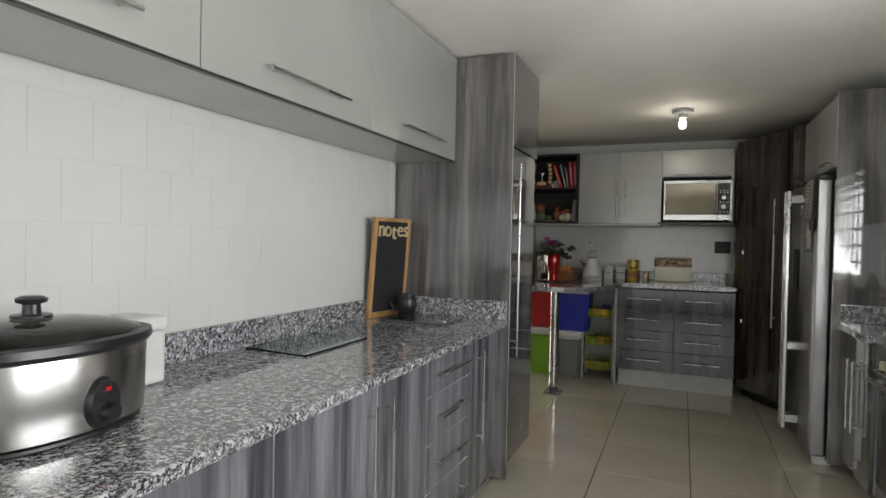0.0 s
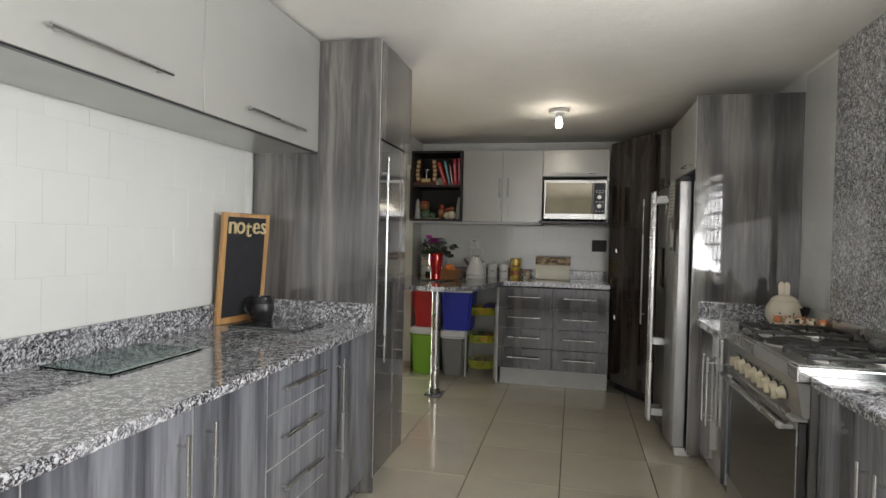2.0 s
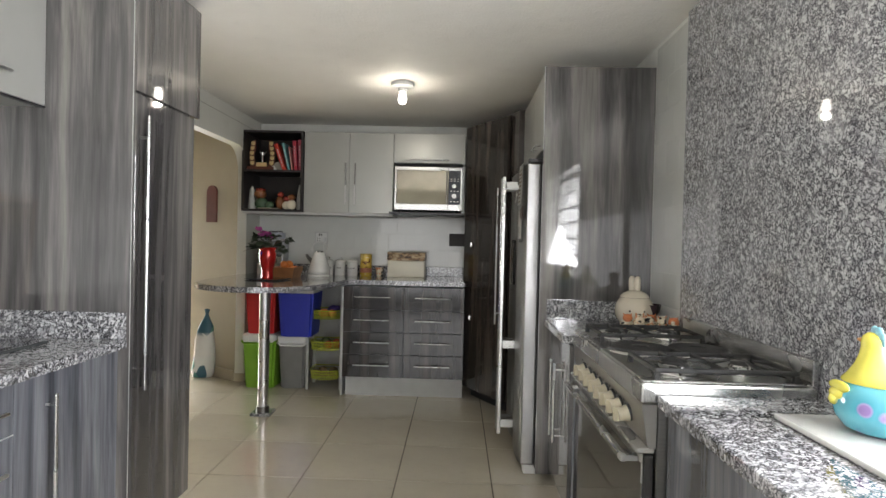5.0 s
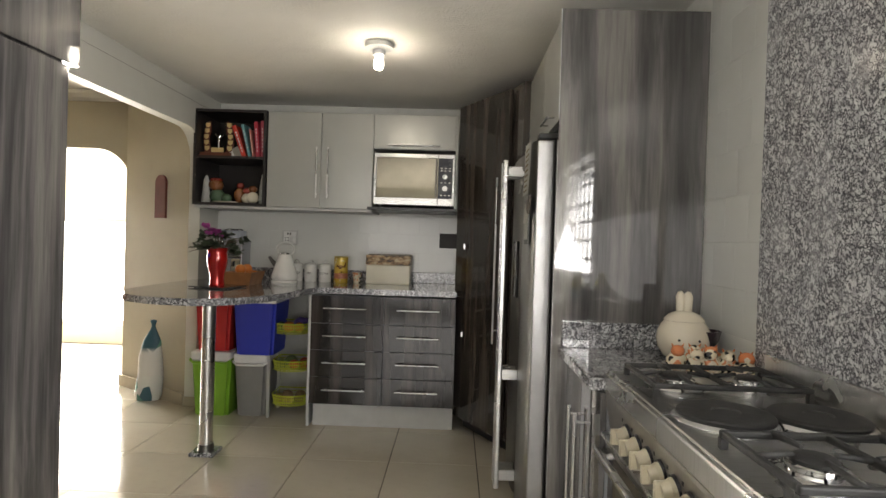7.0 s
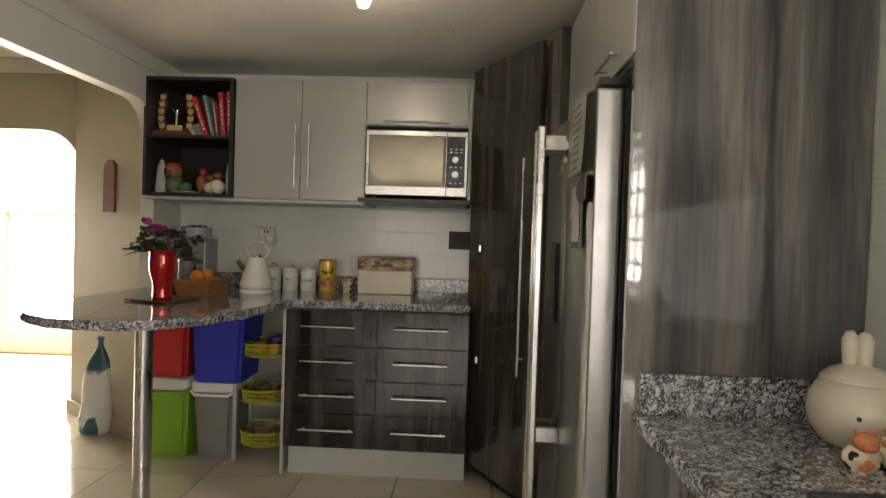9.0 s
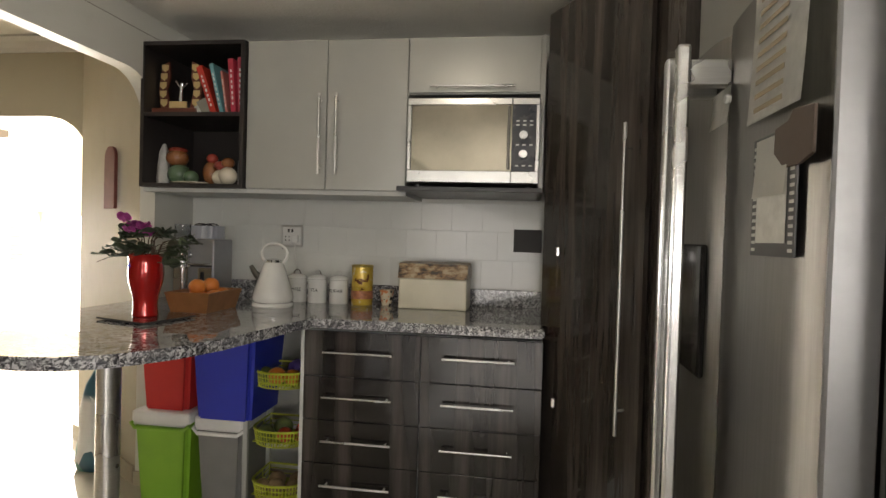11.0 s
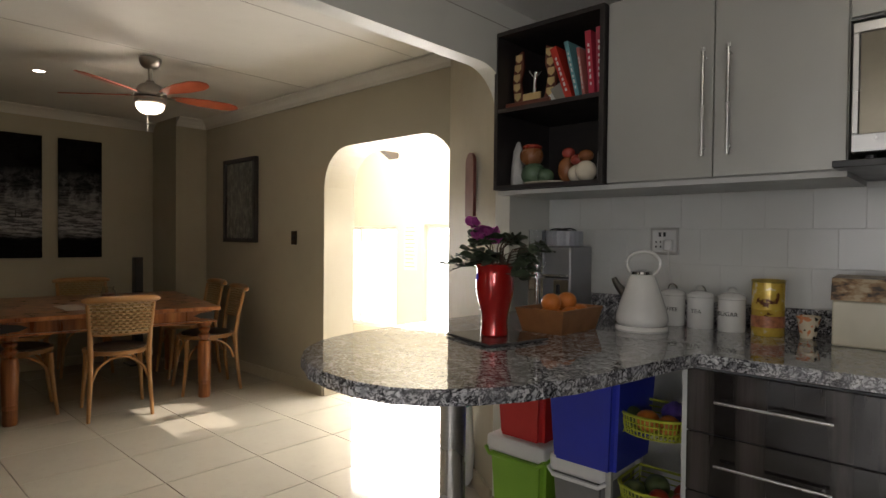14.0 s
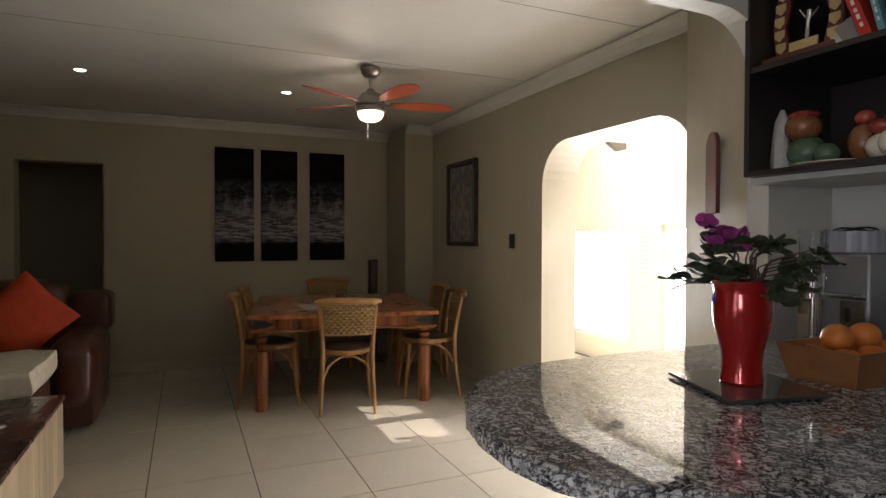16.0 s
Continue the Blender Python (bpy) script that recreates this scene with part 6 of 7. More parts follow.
for z, items in ((0.0955, [(-0.3, 5.7, 0.035, POTATO, "potato"), (-0.23, 5.69, 0.04, POTATO, "potato"), (-0.16, 5.71, 0.036, POTATO, "potato"), (-0.26, 5.77, 0.04, POTATO, "potato"), (-0.17, 5.79, 0.038, POTATO, "potato")]),
                 (0.3355, [(-0.29, 5.7, 0.04, GREENV, "squash"), (-0.2, 5.7, 0.036, TOM, "tomato"), (-0.13, 5.72, 0.036, TOM, "tomato"), (-0.24, 5.78, 0.045, GREENV, "squash"), (-0.15, 5.8, 0.036, TOM, "tomato")]),
                 (0.5955, [(-0.24, 5.69, 0.042, ORANGE, "orange"), (-0.31, 5.72, 0.038, GREENV, "squash"), (-0.17, 5.70, 0.038, ORANGE, "orange")])):
    for x, y, r, mat, nm in items:
        lab = {"potato": "brown potato in the lowest rack basket", "squash": "small green squash in a rack basket", "tomato": "red tomato in the middle rack basket", "orange": "orange in the top rack basket"}[nm]
        fruit(nm, x, y, z, r, mat, lab, "fruit and vegetables in the rack")
bm = bmesh.new()
bmesh.ops.create_icosphere(bm, subdivisions=3, radius=0.05, matrix=Matrix.Translation((-0.17, 5.80, 0.648)) @ Matrix.Diagonal((1.3, 0.9, 0.95, 1)))
for v in bm.verts:
    v.co += Vector((1, 1, 1)) * 0.012 * noise.noise(v.co * 35)
solid("snack_bag", bm, PURPLE, "crumpled purple and white snack bag in the top basket", "bag")

sk2 = bmesh.new()
lathe(sk2, [(0, 0), (0.085, 0), (0.105, 0.04), (0.1, 0.18), (0.085, 0.33), (0.06, 0.45), (0.03, 0.53), (0.014, 0.56), (0.022, 0.6), (0, 0.61)], (-1.39, 5.99, 0), 24, 0, 1, 0.6)
for v in sk2.verts:
    v.co.x += 0.06 * v.co.z
    v.co += Vector((noise.noise(v.co * 12), noise.noise(v.co * 12 + Vector((9, 0, 0))), 0)) * 0.02 * min(1, v.co.z * 8)
SACK = Nodes("printed_sack", 0.4)
_n = SACK.n("TexVoronoi", Vector=SACK.coords((1, 1, 0.7)), Scale=11.0).outputs["Color"]
_g = SACK.ramp(SACK.n("SeparateColor", Color=_n).outputs[0], [(0.0, (0.03, 0.1, 0.14)), (0.3, (0.08, 0.25, 0.2)), (0.5, (0.6, 0.62, 0.6)), (0.75, (0.62, 0.64, 0.62))], False)
_z = SACK.n("SeparateXYZ", Vector=SACK.coords()).outputs[2]
_band = SACK.ramp(_z, [(0.17, (0, 0, 0)), (0.2, (1, 1, 1)), (0.36, (1, 1, 1)), (0.4, (0, 0, 0))])
SACK.color(SACK.mix(_band, _g, (0.62, 0.62, 0.6)))
sk_o = thing("sack", -1.39, 5.99, 0, "tall white sack with a green and teal leaf print", "sack")
part("bag", sk2, SACK.mat, sk_o, smooth=True)

# ---- dining room ----
HONEY = wood_laminate("honey_wood_grain", (0.16, 0.045, 0.012), (0.3, 0.1, 0.028), (0.44, 0.18, 0.06), 0.28)
HONEY_L = plain("warm_beech", (0.42, 0.21, 0.075), 0.35, 0, 0.2, 0.2, 12)
tb = thing("dining_table", -4.56, 5.29, 0, "honey-coloured wooden dining table with turned legs and iron straps", "table")
TX0, TX1, TY0, TY1 = -5.31, -3.81, 4.59, 5.99
part("tabletop", box(bmesh.new(), TX0, TX1, TY0, TY1, 0.695, 0.725, 0.006, 0, 2), HONEY, tb)
for q in ((TX0 + 0.06, TX1 - 0.06, TY0 + 0.05, TY0 + 0.075), (TX0 + 0.06, TX1 - 0.06, TY1 - 0.075, TY1 - 0.05), (TX0 + 0.05, TX0 + 0.075, TY0 + 0.08, TY1 - 0.08), (TX1 - 0.075, TX1 - 0.05, TY0 + 0.08, TY1 - 0.08)):
    part("apron", B(*q, 0.615, 0.694), HONEY, tb)
bm = bmesh.new()
box(bm, TX1 - 0.10, TX1 - 0.02, TY0 + 0.02, TY1 - 0.02, 0.60, 0.614, 0.004)
box(bm, TX0 + 0.02, TX1 - 0.10, TY0 + 0.02, TY0 + 0.10, 0.60, 0.614, 0.004)
box(bm, TX0 + 0.02, TX1 - 0.10, TY1 - 0.10, TY1 - 0.02, 0.60, 0.614, 0.004)
part("moulding", bm, HONEY, tb)
for y, s in ((TY0 + 0.04, 1), (TY1 - 0.04, -1)):
    bm = bmesh.new()
    prism(bm, [(0, 0), (0.10, 0.012), (0.15, 0.032), (0.10, 0.052), (0, 0.062)], (TX1 - 0.046, y, 0.622), (0, s, 0), (0, 0, 1), 0.003 * s)
    part("iron_strap", bm, IRON, tb)
LEGP = [(0, 0), (0.042, 0), (0.046, 0.02), (0.046, 0.10), (0.049, 0.105), (0.046, 0.112), (0.046, 0.13), (0.049, 0.135), (0.046, 0.142), (0.052, 0.28), (0.053, 0.40), (0.046, 0.44), (0.028, 0.452), (0.046, 0.475), (0.048, 0.49), (0.028, 0.508), (0.044, 0.528), (0.044, 0.54), (0.03, 0.552), (0.052, 0.565), (0.052, 0.599), (0, 0.599)]
for x in (TX0 + 0.16, TX1 - 0.16):
    for y in (TY0 + 0.09, TY1 - 0.08):
        bm = bmesh.new()
        lathe(bm, LEGP, (x, y, 0), 24)
        part("leg", bm, HONEY, tb, smooth=True)

WEAVE = Nodes("woven_rattan", 0.6)
WEAVE.color(WEAVE.vary(WEAVE.mix(WEAVE.noise(WEAVE.coords(), 60, 3), (0.22, 0.13, 0.05), (0.38, 0.26, 0.12)), 0.15))
SEATM = plain("dark_seat_leather", (0.05, 0.032, 0.022), 0.4)


def dining_chair():
    c = thing("dining_chair", 0, 0, 0, "bentwood dining chair with a woven rattan back and dark seat", "chair", "chairs round the table")
    # back posts run from the floor to the top rail
    for s in (-1, 1):
        bm = bmesh.new()
        tube(bm, [(s * 0.195, -0.235, 0), (s * 0.188, -0.215, 0.15), (s * 0.18, -0.2, 0.3), (s * 0.178, -0.195, 0.46), (s * 0.185, -0.215, 0.62), (s * 0.20, -0.25, 0.80)], [0.012, 0.015, 0.017, 0.018, 0.016, 0.014], 10)
        part("leg", bm, HONEY_L, c, "bentwood back leg and post", smooth=True)
        bm = bmesh.new()
        tube(bm, [(s * 0.20, 0.215, 0), (s * 0.188, 0.195, 0.16), (s * 0.178, 0.18, 0.32), (s * 0.172, 0.175, 0.435)], [0.011, 0.015, 0.018, 0.019], 10)
        part("leg", bm, HONEY_L, c, smooth=True)
    bm = bmesh.new()
    pts = ellipse(0, -0.005, 0.215, 0.215, 28)
    pts = [(x * (1.0 if y > 0 else 0.93), y) for x, y in pts]
    slab(bm, pts, 0.435, 0.462)
    part("seat_frame", bm, HONEY_L, c)
    bm = bmesh.new()
    lathe(bm, [(0.19, 0.463), (0.19, 0.472), (0.15, 0.482), (0, 0.484)], (0, -0.005, 0), 30)
    part("seat", bm, SEATM, c, smooth=True)
    for (ax, ay), (bx, by) in (((-0.172, 0.185), (0.172, 0.185)), ((-0.172, -0.2), (0.172, -0.2)), ((-0.18, -0.18), (-0.175, 0.17)), ((0.18, -0.18), (0.175, 0.17))):
        bm = bmesh.new()
        pts = []
        for k in range(13):
            u_ = k / 12
            pts.append((ax + (bx - ax) * u_, ay + (by - ay) * u_, 0.27 + 0.155 * math.sin(math.pi * u_) ** 0.55))
        tube(bm, pts, 0.009, 8)
        part("arched_brace", bm, HONEY_L, c, smooth=True)
    bm = bmesh.new()
    tube(bm, [(x, -0.26 - 0.045 * (1 - (x / 0.235) ** 2), 0.825 + 0.008 * (1 - (x / 0.235) ** 2)) for x in [(-0.235 + 0.47 * k / 12) for k in range(13)]], [0.012] + [0.024] * 11 + [0.012], 10)
    part("top_rail", bm, HONEY_L, c, smooth=True)
    bm = bmesh.new()
    tube(bm, [(x, -0.213 - 0.03 * (1 - (x / 0.18) ** 2), 0.585) for x in [(-0.18 + 0.36 * k / 8) for k in range(9)]], 0.010, 8)
    part("lower_rail", bm, HONEY_L, c, smooth=True)
    bm = bmesh.new()
    rows_, cols = 11, 9
    for r in range(rows_):
        z = 0.60 + r * 0.0205
        lean = (z - 0.585) / 0.24
        half = 0.178 + 0.024 * lean
        pts = []
        for k in range(cols * 2 + 1):
            x = -half + 2 * half * k / (cols * 2)
            y = -0.213 - 0.045 * lean - 0.036 * (1 - (x / half) ** 2) + 0.006 * math.cos(math.pi * (k + r))
            pts.append((x, y, z + 0.002 * math.sin(k)))
        tube(bm, pts, 0.0085, 6)
    for k in range(cols * 2 + 1):
        f = k / (cols * 2)
        x0_, x1_ = -0.17 + 0.34 * f, -0.195 + 0.39 * f
        tube(bm, [(x0_, -0.213 - 0.034 * (1 - (x0_ / 0.18) ** 2), 0.59), (x1_, -0.255 - 0.04 * (1 - (x1_ / 0.2) ** 2), 0.82)], 0.003, 5)
    part("woven_back", bm, WEAVE.mat, c, "woven rattan backrest", smooth=True)
    return c


ch = dining_chair()
tb.matrix_basis = pose(-4.56, 5.29, 0, 0, 0, -10)
table_at = pose(-4.56, 5.29, 0, 0, 0, -10)
for x, y, r in ((0.30, -0.56, 2), (-0.36, -0.54, -3), (0.32, 0.70, 178), (-0.36, 0.72, 183), (-0.92, -0.04, -90)):
    copy_thing(ch, table_at @ pose(x, y, 0, 0, 0, r))
ch.matrix_basis = pose(-3.95, 5.19, 0, 0, 0, 79)

jr2 = thing("glass_jar", -4.22, 5.22, 0.7255, "glass jar of pinkish sweets on the dining table", "jar")
bm = bmesh.new()
lathe(bm, [(0, 0), (0.045, 0), (0.05, 0.01), (0.05, 0.11), (0.038, 0.135), (0.04, 0.15), (0.036, 0.15), (0.034, 0.135), (0.046, 0.108), (0.046, 0.012), (0, 0.008)], (-4.22, 5.22, 0.7255), 24)
part("glass", bm, clear("jar_glass", (0.9, 0.9, 0.88)), jr2, smooth=True)
bm = bmesh.new()
lathe(bm, [(0, 0.014), (0.044, 0.014), (0.044, 0.1), (0, 0.105)], (-4.22, 5.22, 0.7255), 20)
part("sweets", bm, plain("pink_sweets", (0.5, 0.25, 0.2), 0.5, wear=0.6, scale=60), jr2, smooth=True)
solid("placemat", B(-4.5, -4.1, 4.92, 5.08, 0.7255, 0.7285), plain("newsprint", (0.5, 0.45, 0.38), 0.7), "folded pale paper on the dining table", "paper")

# ceiling fan
FC = (-3.445, 5.23)
fn = thing("ceiling_fan", FC[0], FC[1], 2.1, "brushed-nickel ceiling fan with five red-brown blades and a lit globe", "fan")
NICKEL = brushed("nickel", (0.34, 0.31, 0.28), 0.3, (1, 1, 1))
bm = bmesh.new()
lathe(bm, [(0, 2.429), (0.068, 2.429), (0.07, 2.42), (0.06, 2.385), (0.04, 2.365), (0.012, 2.36), (0.012, 2.29), (0.024, 2.285), (0.03, 2.27), (0.07, 2.25), (0.095, 2.21), (0.1, 2.185), (0.098, 2.175), (0.085, 2.17), (0.1, 2.165), (0.1, 2.14), (0.09, 2.13), (0, 2.13)], (FC[0], FC[1], 0), 36)
part("motor", bm, NICKEL, fn, smooth=True)
bm = bmesh.new()
lathe(bm, [(0.088, 2.1295), (0.086, 2.11), (0.07, 2.085), (0.04, 2.07), (0, 2.065)], (FC[0], FC[1], 0), 32)
part("globe", bm, glow("lit_globe", (1, 0.9, 0.72), 3.0), fn, "glowing frosted globe", smooth=True)
BLADE = plain("red_brown_blade", (0.36, 0.075, 0.03), 0.35)
for k in range(5):
    a = radians(11 + 72 * k)
    bm = bmesh.new()
    out = [(0.13, -0.02), (0.2, -0.04), (0.35, -0.062), (0.48, -0.06), (0.56, -0.035), (0.585, 0.0), (0.56, 0.04), (0.48, 0.06), (0.35, 0.058), (0.2, 0.035), (0.13, 0.02)]
    slab(bm, out, -0.003, 0.003)
    bm.transform(Matrix.Translation((FC[0], FC[1], 2.19)) @ Matrix.Rotation(a, 4, "Z") @ Matrix.Rotation(radians(-12), 4, "X"))
    part("blade", bm, BLADE, fn)
    bm = B(0.085, 0.16, -0.012, 0.012, -0.008, -0.0035)
    bm.transform(Matrix.Translation((FC[0], FC[1], 2.19)) @ Matrix.Rotation(a, 4, "Z") @ Matrix.Rotation(radians(-12), 4, "X"))
    part("blade_arm", bm, NICKEL, fn)
bm = bmesh.new()
rod(bm, (FC[0] + 0.04, FC[1] - 0.03, 2.13), (FC[0] + 0.04, FC[1] - 0.03, 1.97), 0.001, seg=5)
rod(bm, (FC[0] + 0.04, FC[1] - 0.03, 1.97), (FC[0] + 0.04, FC[1] - 0.03, 1.945), 0.005, seg=8)
part("pull_chain", bm, NICKEL, fn)

for x, y in ((-4.34, 3.42), (-4.39, 4.82), (-4.46, 6.0)):
    dl = thing("downlight", x, y, DC - 0.006, "small recessed ceiling downlight, lit", "lamp", "dining room downlights")
    bm = bmesh.new()
    lathe(bm, [(0.036, -0.001), (0.048, -0.001), (0.048, -0.005), (0.036, -0.004)], (x, y, DC), 26)
    part("ring", bm, NICKEL, dl, smooth=True)
    bm = bmesh.new()
    lathe(bm, [(0, -0.002), (0.0355, -0.002), (0.0355, -0.0035), (0, -0.0035)], (x, y, DC), 24)
    part("lens", bm, glow("downlight_glow", (1, 0.9, 0.75), 12), dl, "glowing lens")

# pictures
INK = Nodes("ink_painting", 0.85)
INK.b.inputs["Specular IOR Level"].default_value = 0.15
_v = INK.coords((1, 1, 1))
_w = INK.mix(0.25, _v, INK.noise(_v, 3.0, 4), "ADD")
_a = INK.noise(INK.mix(0.0, _w, (0, 0, 0)), 3.6, 7, 0.7)
_b = INK.noise(INK.coords((1, 1, 6)), 9, 4, 0.7)
_z = INK.n("SeparateXYZ", Vector=_v).outputs[2]
_c1 = INK.ramp(_a, [(0.46, (0.006, 0.006, 0.007)), (0.5, (0.05, 0.05, 0.055)), (0.56, (0.2, 0.2, 0.205))])
_c2 = INK.ramp(_b, [(0.42, (0.05, 0.05, 0.055)), (0.58, (0.26, 0.26, 0.27))])
_c = INK.mix(INK.ramp(_z, [(0.35, (1, 1, 1)), (0.6, (0.2, 0.2, 0.2))]), _c1, _c2)
_wob = INK.n("Math", Value=_z)
_wob.operation = "ADD"
_sc = INK.n("Math", Value=INK.noise(_v, 5, 3))
_sc.operation = "MULTIPLY"
_sc.inputs[1].default_value = 0.22
INK.t.links.new(_sc.outputs[0], _wob.inputs[1])
_m = INK.ramp(_wob.outputs[0], [(0.28, (0.02, 0.02, 0.02)), (0.36, (1.2, 1.2, 1.2)), (0.66, (1, 1, 1)), (0.95, (0.03, 0.03, 0.03))])
INK.color(INK.mix(1.0, _c, _m, "MULTIPLY"))
for y0, y1 in ((4.35, 4.72), (4.79, 5.155), (5.285, 5.655)):
    pc = thing("canvas_picture", WX + 0.02, (y0 + y1) / 2, 1.045, "tall black-and-white canvas of palms and water", "picture", "three canvases on the wall")
    bm = B(WX + 0.002, WX + 0.03, y0, y1, 1.045, 2.18, 0.003)
    bmesh.ops.translate(bm, verts=bm.verts, vec=(0, -(y0 + y1) / 2, -1.045))
    ob = part("canvas", bm, INK.mat, pc)
    ob.matrix_parent_inverse = Matrix.Identity(4)
    ob.location = (-(WX + 0.02), 0, 0)
bt = thing("boat_detail", WX + 0.032, 4.975, 1.42, "small painted boat on the middle canvas", "picture", "three canvases on the wall")
bm = bmesh.new()
prism(bm, [(-0.1, 0.012), (-0.07, -0.006), (0.07, -0.006), (0.1, 0.012), (0.03, 0.006), (0.028, 0.04), (0.018, 0.04), (0.016, 0.006), (-0.02, 0.006), (-0.02, 0.06), (-0.026, 0.06), (-0.028, 0.006)], (WX + 0.0302, 4.975, 1.42), (0, 1, 0), (0, 0, 1), 0.0008)
part("hull", bm, BLACK, bt)

pf = thing("framed_picture", -4.62, AY - 0.02, 1.21, "dark-framed botanical picture behind glass", "picture")
px0, px1, pz0, pz1 = -4.82, -4.22, 1.21, 1.995
for q in ((px0, px0 + 0.04, pz0, pz1), (px1 - 0.04, px1, pz0, pz1), (px0 + 0.04, px1 - 0.04, pz0, pz0 + 0.04), (px0 + 0.04, px1 - 0.04, pz1 - 0.04, pz1)):
    part("frame_bar", B(q[0], q[1], AY - 0.045, AY - 0.002, q[2], q[3], 0.004), DARK_BOARD, pf)
BOT = Nodes("botanical_print", 0.12, coat=0.5)
_v = BOT.coords((2.2, 1, 1))
_n = BOT.noise(_v, 11, 5, 0.7)
BOT.color(BOT.ramp(_n, [(0.4, (0.1, 0.11, 0.09)), (0.52, (0.16, 0.16, 0.14)), (0.64, (0.26, 0.25, 0.22))]))
part("print", B(px0 + 0.041, px1 - 0.041, AY - 0.02, AY - 0.008, pz0 + 0.041, pz1 - 0.041), BOT.mat, pf)

sw = thing("light_switch", -3.635, AY, 1.2, "dark upright light switch", "switch")
part("plate", B(-3.675, -3.595, AY - 0.012, AY - 0.002, 1.2, 1.315, 0.003), plain("bronze_plate", (0.06, 0.045, 0.03), 0.35, 0.5), sw)
part("rocker", B(-3.655, -3.615, AY - 0.016, AY - 0.0125, 1.235, 1.28, 0.001), BLACK, sw)
spk = thing("tower_speaker", -5.45, 5.87, 0, "slim black tower speaker", "speaker")
part("cabinet", B(-5.50, -5.42, 5.825, 5.905, 0.02, 1.05, 0.006), BLACK, spk)
part("base", B(-5.56, -5.36, 5.765, 5.965, 0.0, 0.0195, 0.005), BLACK, spk)

# notice on the sunroom wall
nt2 = thing("wall_notice", -3.9, SY - 0.003, 0.95, "pale printed sheet on the sunroom wall", "notice")
part("sheet", B(-4.03, -3.83, SY - 0.004, SY - 0.001, 0.92, 1.42), PAPER, nt2)
bm = bmesh.new()
for k in range(11):
    box(bm, -4.01, -3.86 - 0.01 * (k % 3), SY - 0.0055, SY - 0.0045, 0.95 + k * 0.042, 0.962 + k * 0.042)
part("printed_lines", bm, plain("grey_print", (0.3, 0.28, 0.22), 0.6), nt2)
for x in (-2.95, -2.15):
    bm = bmesh.new()
    prism(bm, [(0, 0), (0.16, 0), (0.16, -0.045), (0.1, -0.06)], (x, AY + 0.34, 1.96), (0, 1, 0), (0, 0, 1), 0.05)
    solid("bracket", bm, plain("dark_bracket", (0.08, 0.06, 0.04), 0.5), "dark wedge-shaped wooden bracket on the wall", "bracket", kind="structure")

# lounge corner
LEATHER = plain("brown_leather", (0.075, 0.022, 0.012), 0.38, 0, 0.1, 0.3, 8, 0.3)


def cushion_box(x0, x1, y0, y1, z0, z1, r, puff=0.02):
    bm = bmesh.new()
    box(bm, x0, x1, y0, y1, z0, z1)
    bmesh.ops.subdivide_edges(bm, edges=bm.edges[:], cuts=7, use_grid_fill=True)
    c = Vector(((x0 + x1) / 2, (y0 + y1) / 2, (z0 + z1) / 2))
    h = Vector(((x1 - x0) / 2, (y1 - y0) / 2, (z1 - z0) / 2))
    for v in bm.verts:
        d_ = v.co - c
        n_ = Vector((d_.x / h.x, d_.y / h.y, d_.z / h.z))
        inner = Vector(tuple(max(-h[i] + r, min(h[i] - r, d_[i])) for i in range(3)))
        off = d_ - inner
        if off.length > 1e-6:
            off = off.normalized() * r
        v.co = c + inner + off
        bulge = puff * max(0, 1 - max(abs(n_.x), abs(n_.y)) ** 2)
        v.co.z += bulge * (1 if n_.z > 0 else -0.2)
        v.co += Vector((noise.noise(v.co * 5), noise.noise(v.co * 5 + Vector((3, 3, 3))), noise.noise(v.co * 5 + Vector((7, 1, 4))))) * 0.01
    return bm


sf = thing("sofa", -4.55, 2.6, 0, "dark brown leather sofa with padded arms", "sofa")
part("base", cushion_box(-5.0, -4.08, 1.55, 3.52, 0.02, 0.30, 0.04, 0), LEATHER, sf, smooth=True)
part("seat", cushion_box(-4.9, -4.03, 2.45, 3.24, 0.29, 0.47, 0.06, 0.03), LEATHER, sf, smooth=True)
part("seat", cushion_box(-4.9, -4.03, 1.70, 2.44, 0.29, 0.47, 0.06, 0.03), LEATHER, sf, smooth=True)
part("backrest", cushion_box(-5.1, -4.72, 2.45, 3.26, 0.40, 0.94, 0.1, 0.02), LEATHER, sf, smooth=True)
part("backrest", cushion_box(-5.1, -4.72, 1.70, 2.44, 0.40, 0.94, 0.1, 0.02), LEATHER, sf, smooth=True)
part("arm", cushion_box(-5.0, -4.02, 3.25, 3.53, 0.15, 0.60, 0.1, 0.02), LEATHER, sf, smooth=True)
part("arm", cushion_box(-5.12, -4.8, 3.27, 3.55, 0.55, 0.86, 0.06, 0.0), LEATHER, sf, "raised wing of the backrest", smooth=True)
part("arm", cushion_box(-5.0, -4.02, 1.42, 1.69, 0.15, 0.60, 0.1, 0.02), LEATHER, sf, smooth=True)
bm = bmesh.new()
N = 12
top, bot = {}, {}
for i in range(N + 1):
    for j in range(N + 1):
        u_, w_ = 2 * i / N - 1, 2 * j / N - 1
        th = 0.075 * ((1 - u_ ** 2) * (1 - w_ ** 2)) ** 0.45
        s = 0.225 * (1 - 0.08 * (1 - abs(u_)) - 0.08 * (1 - abs(w_)) + 0.08)
        top[i, j] = bm.verts.new((u_ * s, w_ * s, th))
        bot[i, j] = top[i, j] if abs(u_) == 1 or abs(w_) == 1 else bm.verts.new((u_ * s, w_ * s, -th))
